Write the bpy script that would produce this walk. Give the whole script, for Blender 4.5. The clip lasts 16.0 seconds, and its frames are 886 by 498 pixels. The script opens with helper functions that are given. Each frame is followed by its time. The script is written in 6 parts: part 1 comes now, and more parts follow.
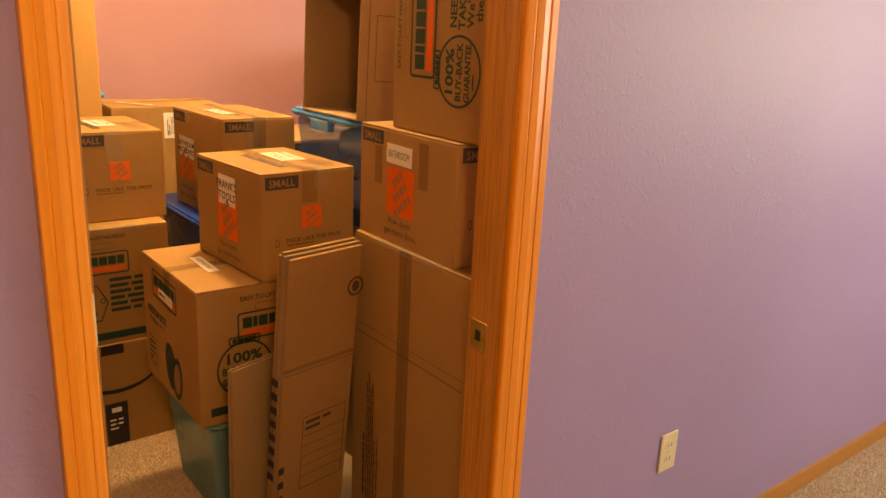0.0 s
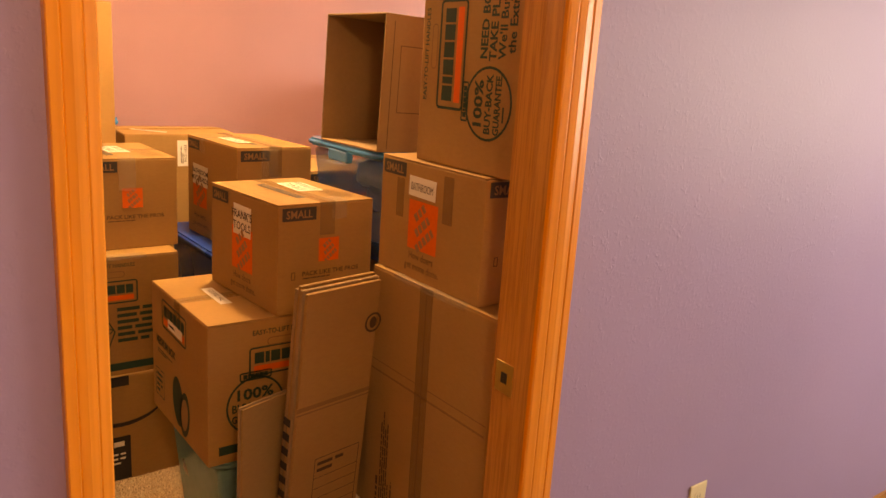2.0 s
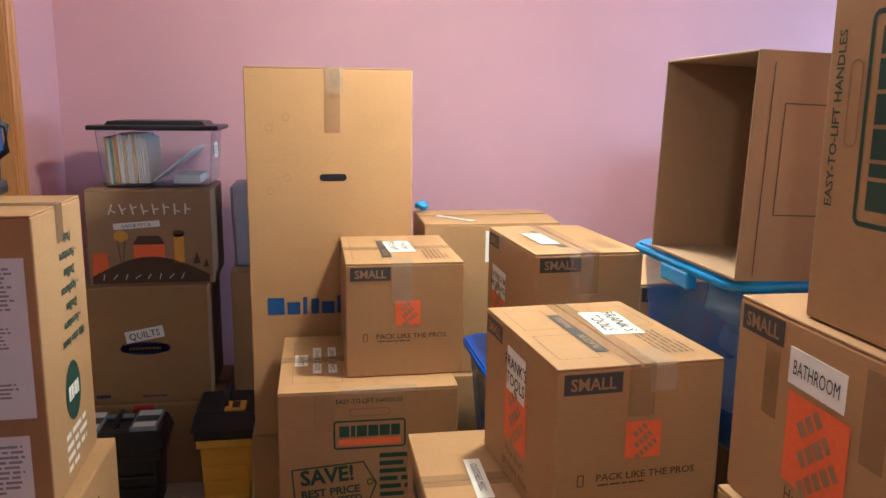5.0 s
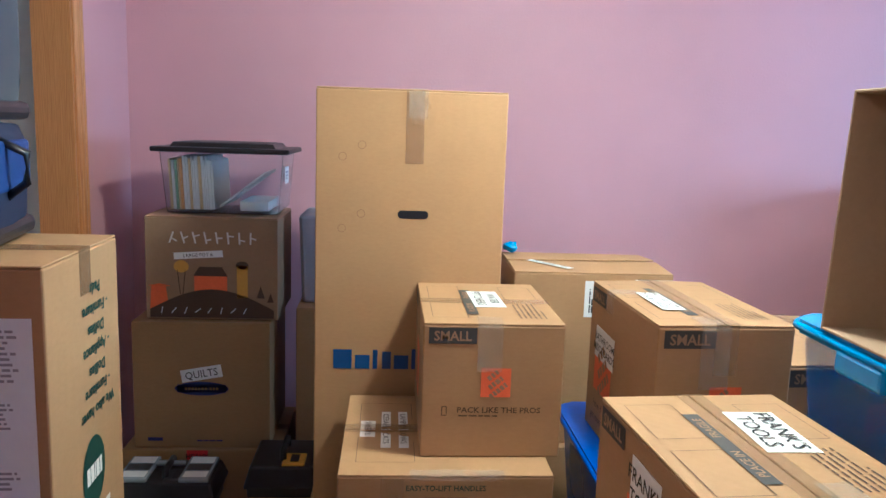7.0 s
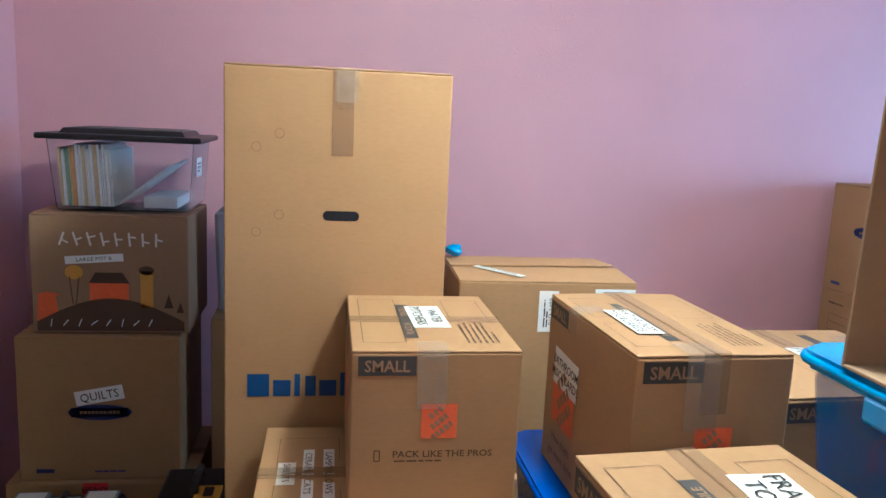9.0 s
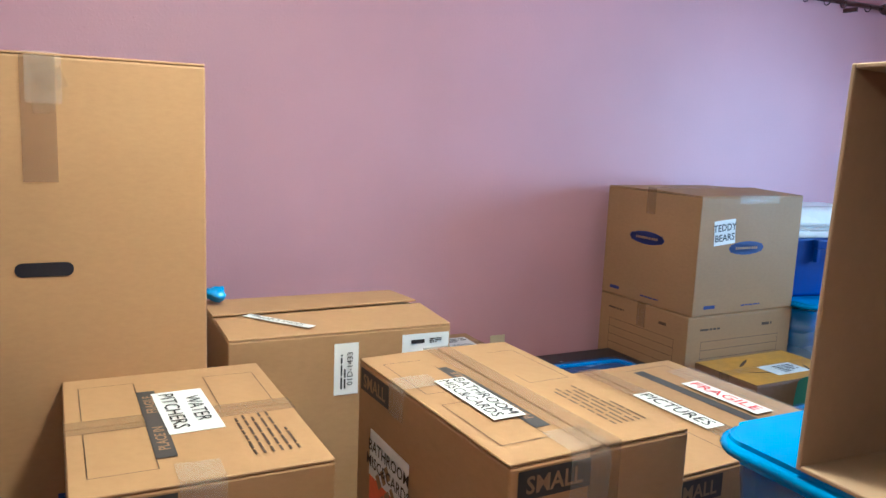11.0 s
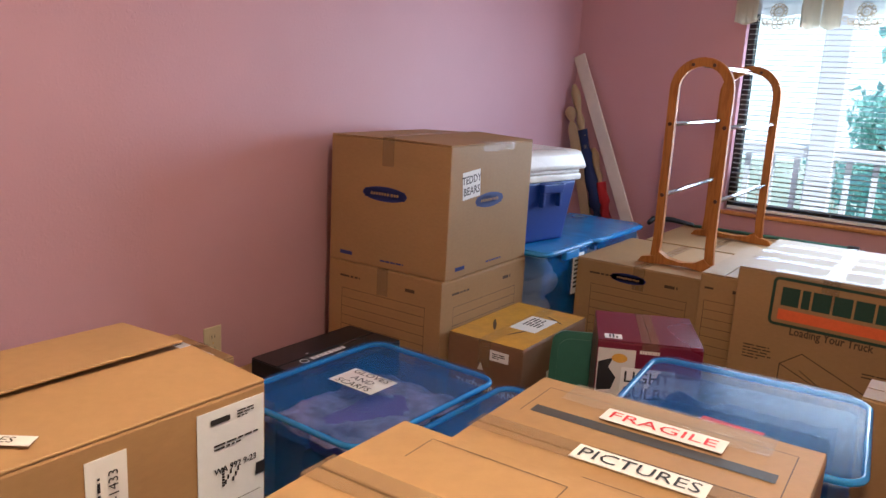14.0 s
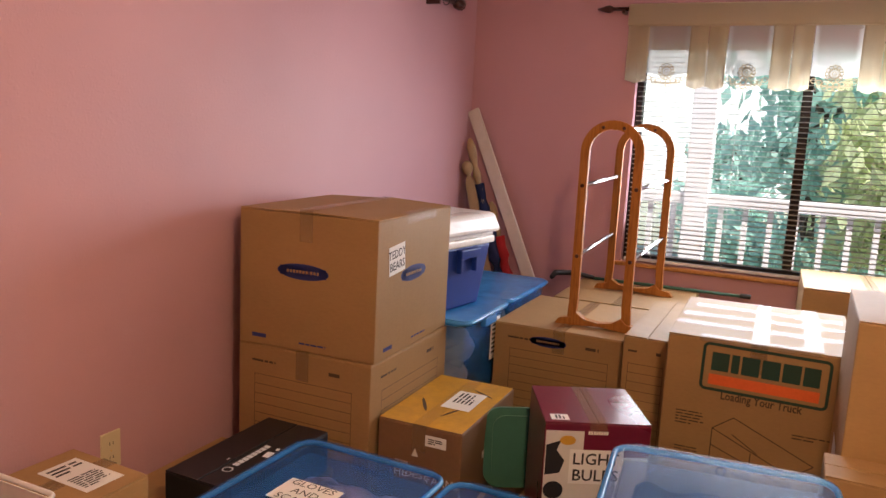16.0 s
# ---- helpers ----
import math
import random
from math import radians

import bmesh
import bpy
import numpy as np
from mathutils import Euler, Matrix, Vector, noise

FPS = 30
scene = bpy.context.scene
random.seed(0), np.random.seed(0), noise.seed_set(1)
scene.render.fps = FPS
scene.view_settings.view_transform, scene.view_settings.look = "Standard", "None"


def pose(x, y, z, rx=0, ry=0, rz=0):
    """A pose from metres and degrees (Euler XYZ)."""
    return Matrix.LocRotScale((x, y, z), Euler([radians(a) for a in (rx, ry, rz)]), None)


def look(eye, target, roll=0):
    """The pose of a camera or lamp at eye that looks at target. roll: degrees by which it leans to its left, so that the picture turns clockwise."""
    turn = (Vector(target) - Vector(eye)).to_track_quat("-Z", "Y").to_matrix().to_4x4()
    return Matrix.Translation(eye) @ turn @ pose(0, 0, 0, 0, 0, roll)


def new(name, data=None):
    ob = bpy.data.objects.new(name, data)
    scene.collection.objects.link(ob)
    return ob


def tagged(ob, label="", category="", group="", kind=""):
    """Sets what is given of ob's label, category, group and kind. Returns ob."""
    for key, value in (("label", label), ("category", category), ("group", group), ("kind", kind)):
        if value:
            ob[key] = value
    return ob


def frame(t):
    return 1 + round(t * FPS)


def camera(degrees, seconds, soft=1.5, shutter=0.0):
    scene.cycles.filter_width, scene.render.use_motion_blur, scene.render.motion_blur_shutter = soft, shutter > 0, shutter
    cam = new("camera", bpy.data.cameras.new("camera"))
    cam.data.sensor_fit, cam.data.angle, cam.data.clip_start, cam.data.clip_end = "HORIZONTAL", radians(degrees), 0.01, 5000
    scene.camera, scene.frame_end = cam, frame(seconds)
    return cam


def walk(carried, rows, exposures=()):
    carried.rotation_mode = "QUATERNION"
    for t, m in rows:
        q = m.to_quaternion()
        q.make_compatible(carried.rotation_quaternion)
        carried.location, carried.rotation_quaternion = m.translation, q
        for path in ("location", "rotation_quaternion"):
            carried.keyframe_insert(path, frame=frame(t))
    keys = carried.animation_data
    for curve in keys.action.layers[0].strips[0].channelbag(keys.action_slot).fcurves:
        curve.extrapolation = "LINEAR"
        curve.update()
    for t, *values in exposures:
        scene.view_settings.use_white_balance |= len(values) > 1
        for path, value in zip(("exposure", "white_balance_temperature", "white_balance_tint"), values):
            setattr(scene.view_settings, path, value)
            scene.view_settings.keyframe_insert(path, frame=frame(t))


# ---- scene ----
cam = camera(59.8, 16.0)
PATH = [
    (0, (0.315, 0.273, 1.486), (1.503, 1.787, 0.94), 2.7),
    (0.5, (0.318, 0.272, 1.486), (1.503, 1.797, 0.966), 3.0),
    (1, (0.315, 0.278, 1.488), (1.502, 1.805, 0.98), 3.3),
    (1.5, (0.317, 0.296, 1.486), (1.509, 1.824, 0.991), 3.4),
    (2, (0.317, 0.357, 1.473), (1.508, 1.895, 1.01), 3.8),
    (2.5, (0.372, 0.433, 1.464), (1.498, 2.026, 1.024), 3.2),
    (3, (0.511, 0.529, 1.48), (1.454, 2.237, 1.038), 1.9),
    (3.5, (0.611, 0.623, 1.478), (1.376, 2.413, 1.019), 1.0),
    (4, (0.655, 0.778, 1.477), (1.327, 2.604, 1.013), 1.4),
    (4.5, (0.715, 0.953, 1.484), (1.291, 2.824, 1.074), 1.5),
    (5, (0.805, 1.048, 1.506), (1.128, 2.988, 1.145), 0.6),
    (5.2, (0.812, 1.075, 1.523), (1.062, 3.026, 1.164), -0.3),
    (7.5, (0.785, 1.436, 1.526), (0.917, 3.407, 1.218), 2.1),
    (8, (0.754, 1.464, 1.518), (0.93, 3.431, 1.2), 2.1),
    (8.5, (0.771, 1.545, 1.51), (1.033, 3.498, 1.173), 2.5),
    (9, (0.831, 1.678, 1.52), (1.126, 3.628, 1.187), 2.6),
    (9.5, (0.86, 1.762, 1.525), (1.144, 3.716, 1.209), 2.1),
    (10, (0.87, 1.863, 1.527), (1.287, 3.793, 1.209), 2.0),
    (10.2, (0.863, 1.921, 1.527), (1.41, 3.819, 1.216), 2.2),
    (12.3, (0.895, 2.376, 1.543), (2.036, 3.98, 1.187), 1.9),
    (12.5, (0.892, 2.432, 1.536), (2.081, 4.0, 1.177), 1.9),
    (12.8, (0.881, 2.533, 1.543), (2.208, 3.984, 1.179), 2.0),
    (13, (0.873, 2.606, 1.545), (2.313, 3.943, 1.171), 2.5),
    (13.5, (0.88, 2.697, 1.536), (2.471, 3.836, 1.12), 3.4),
    (14, (0.951, 2.754, 1.535), (2.548, 3.879, 1.104), 3.0),
    (14.5, (0.99, 2.816, 1.54), (2.614, 3.909, 1.13), 2.9),
    (15, (1.004, 2.929, 1.56), (2.736, 3.852, 1.173), 2.2),
    (15.5, (0.975, 3.016, 1.575), (2.743, 3.86, 1.174), 1.8),
    (16, (0.983, 3.024, 1.63), (2.774, 3.854, 1.303), 2.8),
]
# the picture's brightness and white balance drift as the walker goes in
LOOKS = [(0.0, 1.6, 11300, 11), (3.0, 1.56, 11600, 17), (4.0, 1.74, 8900, 12), (5.0, 1.78, 4250, -8), (7.5, 1.66, 3750, -12), (10.0, 1.52, 3720, -12), (12.5, 1.16, 4600, -6), (13.5, 1.02, 4950, 2), (16.0, 1.02, 6800, 17)]
walk(cam, [(t, look(eye, target, roll)) for t, eye, target, roll in PATH], LOOKS)

# ---- light and exposure ----
world = bpy.data.worlds.new("world")
scene.world = world
world.use_nodes = True
_bg = world.node_tree.nodes["Background"]
_sky = world.node_tree.nodes.new("ShaderNodeTexSky")
_sky.sky_type = "NISHITA"
_sky.sun_disc = False
_sky.sun_elevation, _sky.sun_rotation = radians(50), radians(215)
world.node_tree.links.new(_sky.outputs["Color"], _bg.inputs["Color"])
_bg.inputs["Strength"].default_value = 0.12


def lamp_area(name, m, w, h, power, colour):
    data = bpy.data.lights.new(name, "AREA")
    data.shape, data.size, data.size_y, data.energy, data.color = "RECTANGLE", w, h, power, colour
    ob = new(name, data)
    ob.matrix_world = m
    return ob


_sun = new("sun", bpy.data.lights.new("sun", "SUN"))
_sun.data.energy, _sun.data.angle, _sun.data.color = 3.6, radians(0.6), (1.0, 0.95, 0.88)
_sun.matrix_world = look((-6, -9, 14), (0, 0, 0))
# daylight in the two window openings, then the room's warm ceiling lamp and a hall fill
lamp_area("room_window_light", look((5.03, 3.06, 1.50), (1.2, 3.3, 1.60)), 1.5, 0.72, 25, (0.86, 0.93, 1.0))
lamp_area("hall_window_light", look((4.40, -0.35, 1.60), (1.0, 0.9, 1.3)), 1.4, 1.1, 26, (0.88, 0.92, 1.0))


def lamp_point(name, at, power, colour, size):
    data = bpy.data.lights.new(name, "POINT")
    data.energy, data.color, data.shadow_soft_size = power, colour, size
    ob = new(name, data)
    ob.location = at
    return ob


lamp_point("room_ceiling_bulb", (1.42, 2.84, 2.30), 35, (1.0, 0.68, 0.40), 0.07)
# added warm fill without a fixture, brightens the doorway casing and west-facing cartons
lamp_point("hall_warm_fill", (0.25, -0.35, 2.30), 16, (1.0, 0.66, 0.36), 0.10)


# ---- materials ----
def nodes_of(name):
    m = bpy.data.materials.new(name)
    m.use_nodes = True
    nt = m.node_tree
    return m, nt, nt.nodes["Principled BSDF"]


def node(nt, kind, **values):
    n = nt.nodes.new(kind)
    for k, v in values.items():
        n.inputs[k].default_value = v
    return n


def ramp(nt, fac, stops):
    r = nt.nodes.new("ShaderNodeValToRGB")
    e = r.color_ramp.elements
    e[0].position, e[0].color = stops[0][0], (*stops[0][1], 1)
    e[1].position, e[1].color = stops[-1][0], (*stops[-1][1], 1)
    for p, c in stops[1:-1]:
        s = e.new(p)
        s.color = (*c, 1)
    nt.links.new(fac, r.inputs["Fac"])
    return r.outputs["Color"]


def shade(c, k):
    return tuple(min(1.0, v * k) for v in c)


def surface(name, colour, rough=0.6, metal=0.0, grain=60.0, blotch=3.0, vary=0.12, bump=0.08, stretch=(1, 1, 1), per_object=0.0, spec=0.5, trans=0.0, ior=1.45, sheen=0.0):
    """A worn surface: colour varied at two scales, rough and bumped by the grain."""
    m, nt, b = nodes_of(name)
    tc = nt.nodes.new("ShaderNodeTexCoord")
    mp = node(nt, "ShaderNodeMapping", Scale=stretch)
    nt.links.new(tc.outputs["Object"], mp.inputs["Vector"])
    fine = node(nt, "ShaderNodeTexNoise", Scale=grain, Detail=5.0, Roughness=0.65)
    big = node(nt, "ShaderNodeTexNoise", Scale=blotch, Detail=3.0)
    for n in (fine, big):
        nt.links.new(mp.outputs["Vector"], n.inputs["Vector"])
    mix = nt.nodes.new("ShaderNodeMath")
    mix.operation = "ADD"
    nt.links.new(fine.outputs["Fac"], mix.inputs[0])
    nt.links.new(big.outputs["Fac"], mix.inputs[1])
    half = nt.nodes.new("ShaderNodeMath")
    half.operation = "MULTIPLY"
    half.inputs[1].default_value = 0.5
    nt.links.new(mix.outputs[0], half.inputs[0])
    col = ramp(nt, half.outputs[0], [(0.3, shade(colour, 1 - vary)), (0.7, shade(colour, 1 + vary))])
    if per_object:
        info = nt.nodes.new("ShaderNodeObjectInfo")
        hsv = nt.nodes.new("ShaderNodeHueSaturation")
        rng = node(nt, "ShaderNodeMapRange")
        rng.inputs["To Min"].default_value, rng.inputs["To Max"].default_value = 1 - per_object, 1 + per_object
        nt.links.new(info.outputs["Random"], rng.inputs["Value"])
        nt.links.new(rng.outputs["Result"], hsv.inputs["Value"])
        nt.links.new(col, hsv.inputs["Color"])
        col = hsv.outputs["Color"]
    nt.links.new(col, b.inputs["Base Color"])
    rr = node(nt, "ShaderNodeMapRange")
    rr.inputs["To Min"].default_value, rr.inputs["To Max"].default_value = max(0.02, rough - 0.12), min(1, rough + 0.1)
    nt.links.new(big.outputs["Fac"], rr.inputs["Value"])
    nt.links.new(rr.outputs["Result"], b.inputs["Roughness"])
    b.inputs["Metallic"].default_value = metal
    b.inputs["Specular IOR Level"].default_value = spec
    b.inputs["Transmission Weight"].default_value = trans
    b.inputs["IOR"].default_value = ior
    b.inputs["Sheen Weight"].default_value = sheen
    if bump:
        bp = node(nt, "ShaderNodeBump", Strength=bump, Distance=0.004)
        nt.links.new(fine.outputs["Fac"], bp.inputs["Height"])
        nt.links.new(bp.outputs["Normal"], b.inputs["Normal"])
    return m


def painted_wall(name, colour):
    """Eggshell paint over a knocked-down, orange-peel texture."""
    m, nt, b = nodes_of(name)
    tc = nt.nodes.new("ShaderNodeTexCoord")
    peel = node(nt, "ShaderNodeTexNoise", Scale=95.0, Detail=4.0, Roughness=0.55)
    big = node(nt, "ShaderNodeTexNoise", Scale=1.3, Detail=3.0)
    for n in (peel, big):
        nt.links.new(tc.outputs["Object"], n.inputs["Vector"])
    nt.links.new(ramp(nt, big.outputs["Fac"], [(0.3, shade(colour, 0.95)), (0.7, shade(colour, 1.05))]), b.inputs["Base Color"])
    st = ramp(nt, peel.outputs["Fac"], [(0.50, (0, 0, 0)), (0.66, (1, 1, 1))])
    bp = node(nt, "ShaderNodeBump", Strength=0.13, Distance=0.002)
    nt.links.new(st, bp.inputs["Height"])
    drops = node(nt, "ShaderNodeTexNoise", Scale=48.0, Detail=2.0, Roughness=0.5)
    patch = node(nt, "ShaderNodeTexNoise", Scale=2.2, Detail=2.0)
    both = nt.nodes.new("ShaderNodeMath")
    both.operation = "MULTIPLY"
    for n in (drops, patch):
        nt.links.new(tc.outputs["Object"], n.inputs["Vector"])
    nt.links.new(ramp(nt, drops.outputs["Fac"], [(0.655, (0, 0, 0)), (0.695, (1, 1, 1))]), both.inputs[0])
    nt.links.new(ramp(nt, patch.outputs["Fac"], [(0.42, (0, 0, 0)), (0.62, (1, 1, 1))]), both.inputs[1])
    bp2 = node(nt, "ShaderNodeBump", Strength=0.20, Distance=0.003)
    nt.links.new(both.outputs[0], bp2.inputs["Height"])
    nt.links.new(bp.outputs["Normal"], bp2.inputs["Normal"])
    nt.links.new(bp2.outputs["Normal"], b.inputs["Normal"])
    b.inputs["Roughness"].default_value = 0.50
    b.inputs["Specular IOR Level"].default_value = 0.3
    return m


def wood(name, dark, light, rough, scale=(14, 14, 0.9), bump=0.12):
    """Oak with long grain along z and open pores."""
    m, nt, b = nodes_of(name)
    tc = nt.nodes.new("ShaderNodeTexCoord")
    mp = node(nt, "ShaderNodeMapping", Scale=scale)
    nt.links.new(tc.outputs["Object"], mp.inputs["Vector"])
    wave = node(nt, "ShaderNodeTexWave", Scale=1.6, Distortion=9.0, Detail=4.0)
    wave.inputs["Detail Scale"].default_value = 1.4
    pore = node(nt, "ShaderNodeTexNoise", Scale=9.0, Detail=7.0, Roughness=0.75)
    for n in (wave, pore):
        nt.links.new(mp.outputs["Vector"], n.inputs["Vector"])
    add = nt.nodes.new("ShaderNodeMath")
    add.operation = "MULTIPLY_ADD"
    add.inputs[1].default_value = 0.35
    nt.links.new(wave.outputs["Fac"], add.inputs[0])
    nt.links.new(pore.outputs["Fac"], add.inputs[2])
    nt.links.new(ramp(nt, add.outputs[0], [(0.35, dark), (0.85, light)]), b.inputs["Base Color"])
    bp = node(nt, "ShaderNodeBump", Strength=bump, Distance=0.002)
    nt.links.new(pore.outputs["Fac"], bp.inputs["Height"])
    nt.links.new(bp.outputs["Normal"], b.inputs["Normal"])
    b.inputs["Roughness"].default_value = rough
    return m


PINK = painted_wall("pink_wall_paint", (0.57, 0.325, 0.355))
PURPLE = painted_wall("purple_wall_paint", (0.335, 0.255, 0.43))
WHITE = surface("white_ceiling_paint", (0.66, 0.65, 0.62), 0.8, bump=0.2, grain=120, vary=0.03)
CARPET = surface("beige_carpet", (0.50, 0.40, 0.29), 0.95, grain=320, blotch=4, vary=0.3, bump=0.9, sheen=0.3)
CARD = surface("corrugated_cardboard", (0.355, 0.213, 0.090), 0.62, grain=55, blotch=2.5, vary=0.09, bump=0.06, stretch=(1, 1, 2.5), per_object=0.10, spec=0.35)
def corrugate(m, flute=150.0, strength=0.10, warp=0.35):
    """Adds faint upright flutes and slow dents to a board's relief."""
    nt = m.node_tree
    b = nt.nodes["Principled BSDF"]
    old = b.inputs["Normal"].links[0].from_socket
    tc = nt.nodes.new("ShaderNodeTexCoord")
    wave = node(nt, "ShaderNodeTexWave", Scale=flute / 6.28, Distortion=0.6, Detail=1.0)
    wave.wave_type, wave.bands_direction = "BANDS", "DIAGONAL"
    mp = node(nt, "ShaderNodeMapping", Scale=(1, 1, 0.0))
    dent = node(nt, "ShaderNodeTexNoise", Scale=5.5, Detail=2.0)
    nt.links.new(tc.outputs["Object"], mp.inputs["Vector"])
    nt.links.new(mp.outputs["Vector"], wave.inputs["Vector"])
    nt.links.new(tc.outputs["Object"], dent.inputs["Vector"])
    b1 = node(nt, "ShaderNodeBump", Strength=strength, Distance=0.0006)
    nt.links.new(wave.outputs["Fac"], b1.inputs["Height"])
    nt.links.new(old, b1.inputs["Normal"])
    b2 = node(nt, "ShaderNodeBump", Strength=warp, Distance=0.012)
    nt.links.new(dent.outputs["Fac"], b2.inputs["Height"])
    nt.links.new(b1.outputs["Normal"], b2.inputs["Normal"])
    nt.links.new(b2.outputs["Normal"], b.inputs["Normal"])
    return m


corrugate(CARD)
CARD_IN = surface("raw_cardboard_inside", (0.30, 0.20, 0.11), 0.8, grain=70, blotch=3, vary=0.08, bump=0.06)
CARD_DARK = surface("dark_brown_printed_card", (0.20, 0.105, 0.05), 0.6, grain=60, vary=0.1, bump=0.05)
OAK = wood("stained_oak_jamb", (0.36, 0.14, 0.032), (0.54, 0.25, 0.068), 0.42, (40, 40, 1.6), 0.2)
CASING = wood("orange_stained_casing", (0.71, 0.245, 0.029), (0.79, 0.290, 0.042), 0.33, (16, 16, 0.5), 0.05)
DOORWOOD = wood("brown_door_veneer", (0.27, 0.105, 0.030), (0.34, 0.145, 0.045), 0.6, (24, 24, 0.8), 0.08)
RACKWOOD = wood("honey_oak_rack", (0.27, 0.095, 0.018), (0.42, 0.165, 0.034), 0.6, (30, 30, 3), 0.08)
for m in (RACKWOOD, DOORWOOD):
    m.node_tree.nodes["Principled BSDF"].inputs["Specular IOR Level"].default_value = 0.2
PALEWOOD = surface("bare_pine", (0.40, 0.29, 0.16), 0.6, grain=25, vary=0.15, stretch=(4, 4, 0.4))
WHITEWOOD = surface("white_painted_rail", (0.72, 0.68, 0.60), 0.5, grain=30, vary=0.08)
PAPER = surface("white_label_paper", (0.80, 0.79, 0.76), 0.7, grain=90, vary=0.03, bump=0.03)
PAPER_GREY = surface("shipping_label_paper", (0.74, 0.77, 0.79), 0.45, grain=60, vary=0.05, bump=0.03)
INK = surface("black_ink", (0.018, 0.017, 0.018), 0.6, grain=200, vary=0.3, bump=0)
INK_BROWN = surface("dark_brown_ink", (0.07, 0.040, 0.022), 0.6, grain=200, vary=0.2, bump=0)
INK_GREY = surface("charcoal_ink", (0.050, 0.047, 0.045), 0.6, grain=120, vary=0.2, bump=0)
INK_GREEN = surface("dark_green_ink", (0.012, 0.046, 0.030), 0.6, grain=120, vary=0.2, bump=0)
INK_ORANGE = surface("orange_ink", (0.72, 0.13, 0.03), 0.6, grain=90, vary=0.12, bump=0)
INK_RED = surface("red_ink", (0.62, 0.03, 0.04), 0.6, grain=90, vary=0.1, bump=0)
INK_BLUE = surface("navy_ink", (0.018, 0.032, 0.16), 0.55, grain=90, vary=0.15, bump=0)
INK_UBLUE = surface("blue_ink", (0.012, 0.06, 0.21), 0.55, grain=90, vary=0.1, bump=0)
INK_YELLOW = surface("ochre_ink", (0.62, 0.33, 0.04), 0.6, grain=90, vary=0.1, bump=0)
INK_WHITE = surface("cream_ink", (0.75, 0.70, 0.62), 0.6, grain=90, vary=0.06, bump=0)
INK_CARD = surface("unprinted_card", (0.30, 0.185, 0.095), 0.65, grain=55, vary=0.08, bump=0)
CREASE = surface("creased_card_line", (0.24, 0.135, 0.06), 0.7, grain=55, vary=0.1, bump=0)


def film(name, colour, rough, alpha):
    m = surface(name, colour, rough, grain=35, blotch=9, vary=0.15, bump=0.25, spec=0.6)
    m.node_tree.nodes["Principled BSDF"].inputs["Alpha"].default_value = alpha
    return m


TAPE = film("clear_packing_tape", (0.42, 0.28, 0.14), 0.12, 0.18)
TAPE_SHINE = film("crinkled_clear_tape", (0.62, 0.55, 0.45), 0.08, 0.24)
TAPE_BROWN = film("tan_packing_tape", (0.30, 0.18, 0.085), 0.16, 0.42)
TUB_BLUE = surface("translucent_blue_tub", (0.025, 0.22, 0.62), 0.16, grain=5, blotch=6, vary=0.30, bump=0.012)
TUB_BLUE.node_tree.nodes["Principled BSDF"].inputs["Alpha"].default_value = 0.28
TUB_TEAL = surface("translucent_teal_tub", (0.20, 0.42, 0.46), 0.2, grain=20, blotch=5, vary=0.15, bump=0.02)
TUB_TEAL.node_tree.nodes["Principled BSDF"].inputs["Alpha"].default_value = 0.7
LID_BLUE = surface("blue_tub_lid", (0.030, 0.16, 0.50), 0.20, grain=4, blotch=6, vary=0.25, bump=0.0, spec=0.18)
LID_BLUE.node_tree.nodes["Principled BSDF"].inputs["Alpha"].default_value = 0.27
LID_SKY = surface("sky_blue_tub_lid", (0.05, 0.30, 0.72), 0.16, grain=12, blotch=6, vary=0.25, bump=0.012, trans=0.2)
TUB_ROYAL = surface("royal_blue_plastic", (0.012, 0.075, 0.46), 0.3, grain=40, blotch=4, vary=0.12, bump=0.03)
COOLER_BLUE = surface("deep_blue_cooler_plastic", (0.005, 0.035, 0.24), 0.5, grain=40, blotch=4, vary=0.1, bump=0.02)
TUB_CLEAR = surface("clear_file_tub", (0.93, 0.95, 1.0), 0.13, grain=20, blotch=4, vary=0.02, bump=0.02, trans=0.97, ior=1.08)
BLACK = surface("black_plastic", (0.014, 0.014, 0.016), 0.38, grain=90, vary=0.25, bump=0.05)
DARKGREY = surface("charcoal_plastic", (0.045, 0.045, 0.05), 0.4, grain=90, vary=0.2, bump=0.05)
SMOKE = surface("smoky_clear_plastic", (0.30, 0.33, 0.35), 0.18, grain=20, blotch=5, vary=0.12, bump=0.02)
YELLOW = surface("yellow_plastic", (0.72, 0.40, 0.015), 0.35, grain=60, vary=0.08, bump=0.04)
GREEN = surface("green_plastic", (0.045, 0.15, 0.105), 0.4, grain=40, vary=0.1, bump=0.04)
WHITEP = surface("white_plastic", (0.80, 0.80, 0.78), 0.3, grain=40, vary=0.04, bump=0.02)
IVORY = surface("ivory_plastic", (0.68, 0.60, 0.38), 0.35, grain=40, vary=0.05, bump=0.02)
NAVY = surface("navy_canvas", (0.016, 0.022, 0.040), 0.8, grain=260, blotch=6, vary=0.25, bump=0.4, sheen=0.2)
BLUECLOTH = surface("royal_blue_nylon", (0.010, 0.035, 0.16), 0.6, grain=200, blotch=5, vary=0.2, bump=0.3)
NAVY2 = surface("blue_nylon", (0.008, 0.016, 0.045), 0.6, grain=200, blotch=5, vary=0.3, bump=0.35)
HINGE = surface("pale_brass_hinge", (0.60, 0.50, 0.30), 0.42, 0.35, grain=60, vary=0.08, bump=0.04)
BRASS = surface("brass_plate", (0.72, 0.55, 0.25), 0.32, 1.0, grain=60, vary=0.12, bump=0.05)
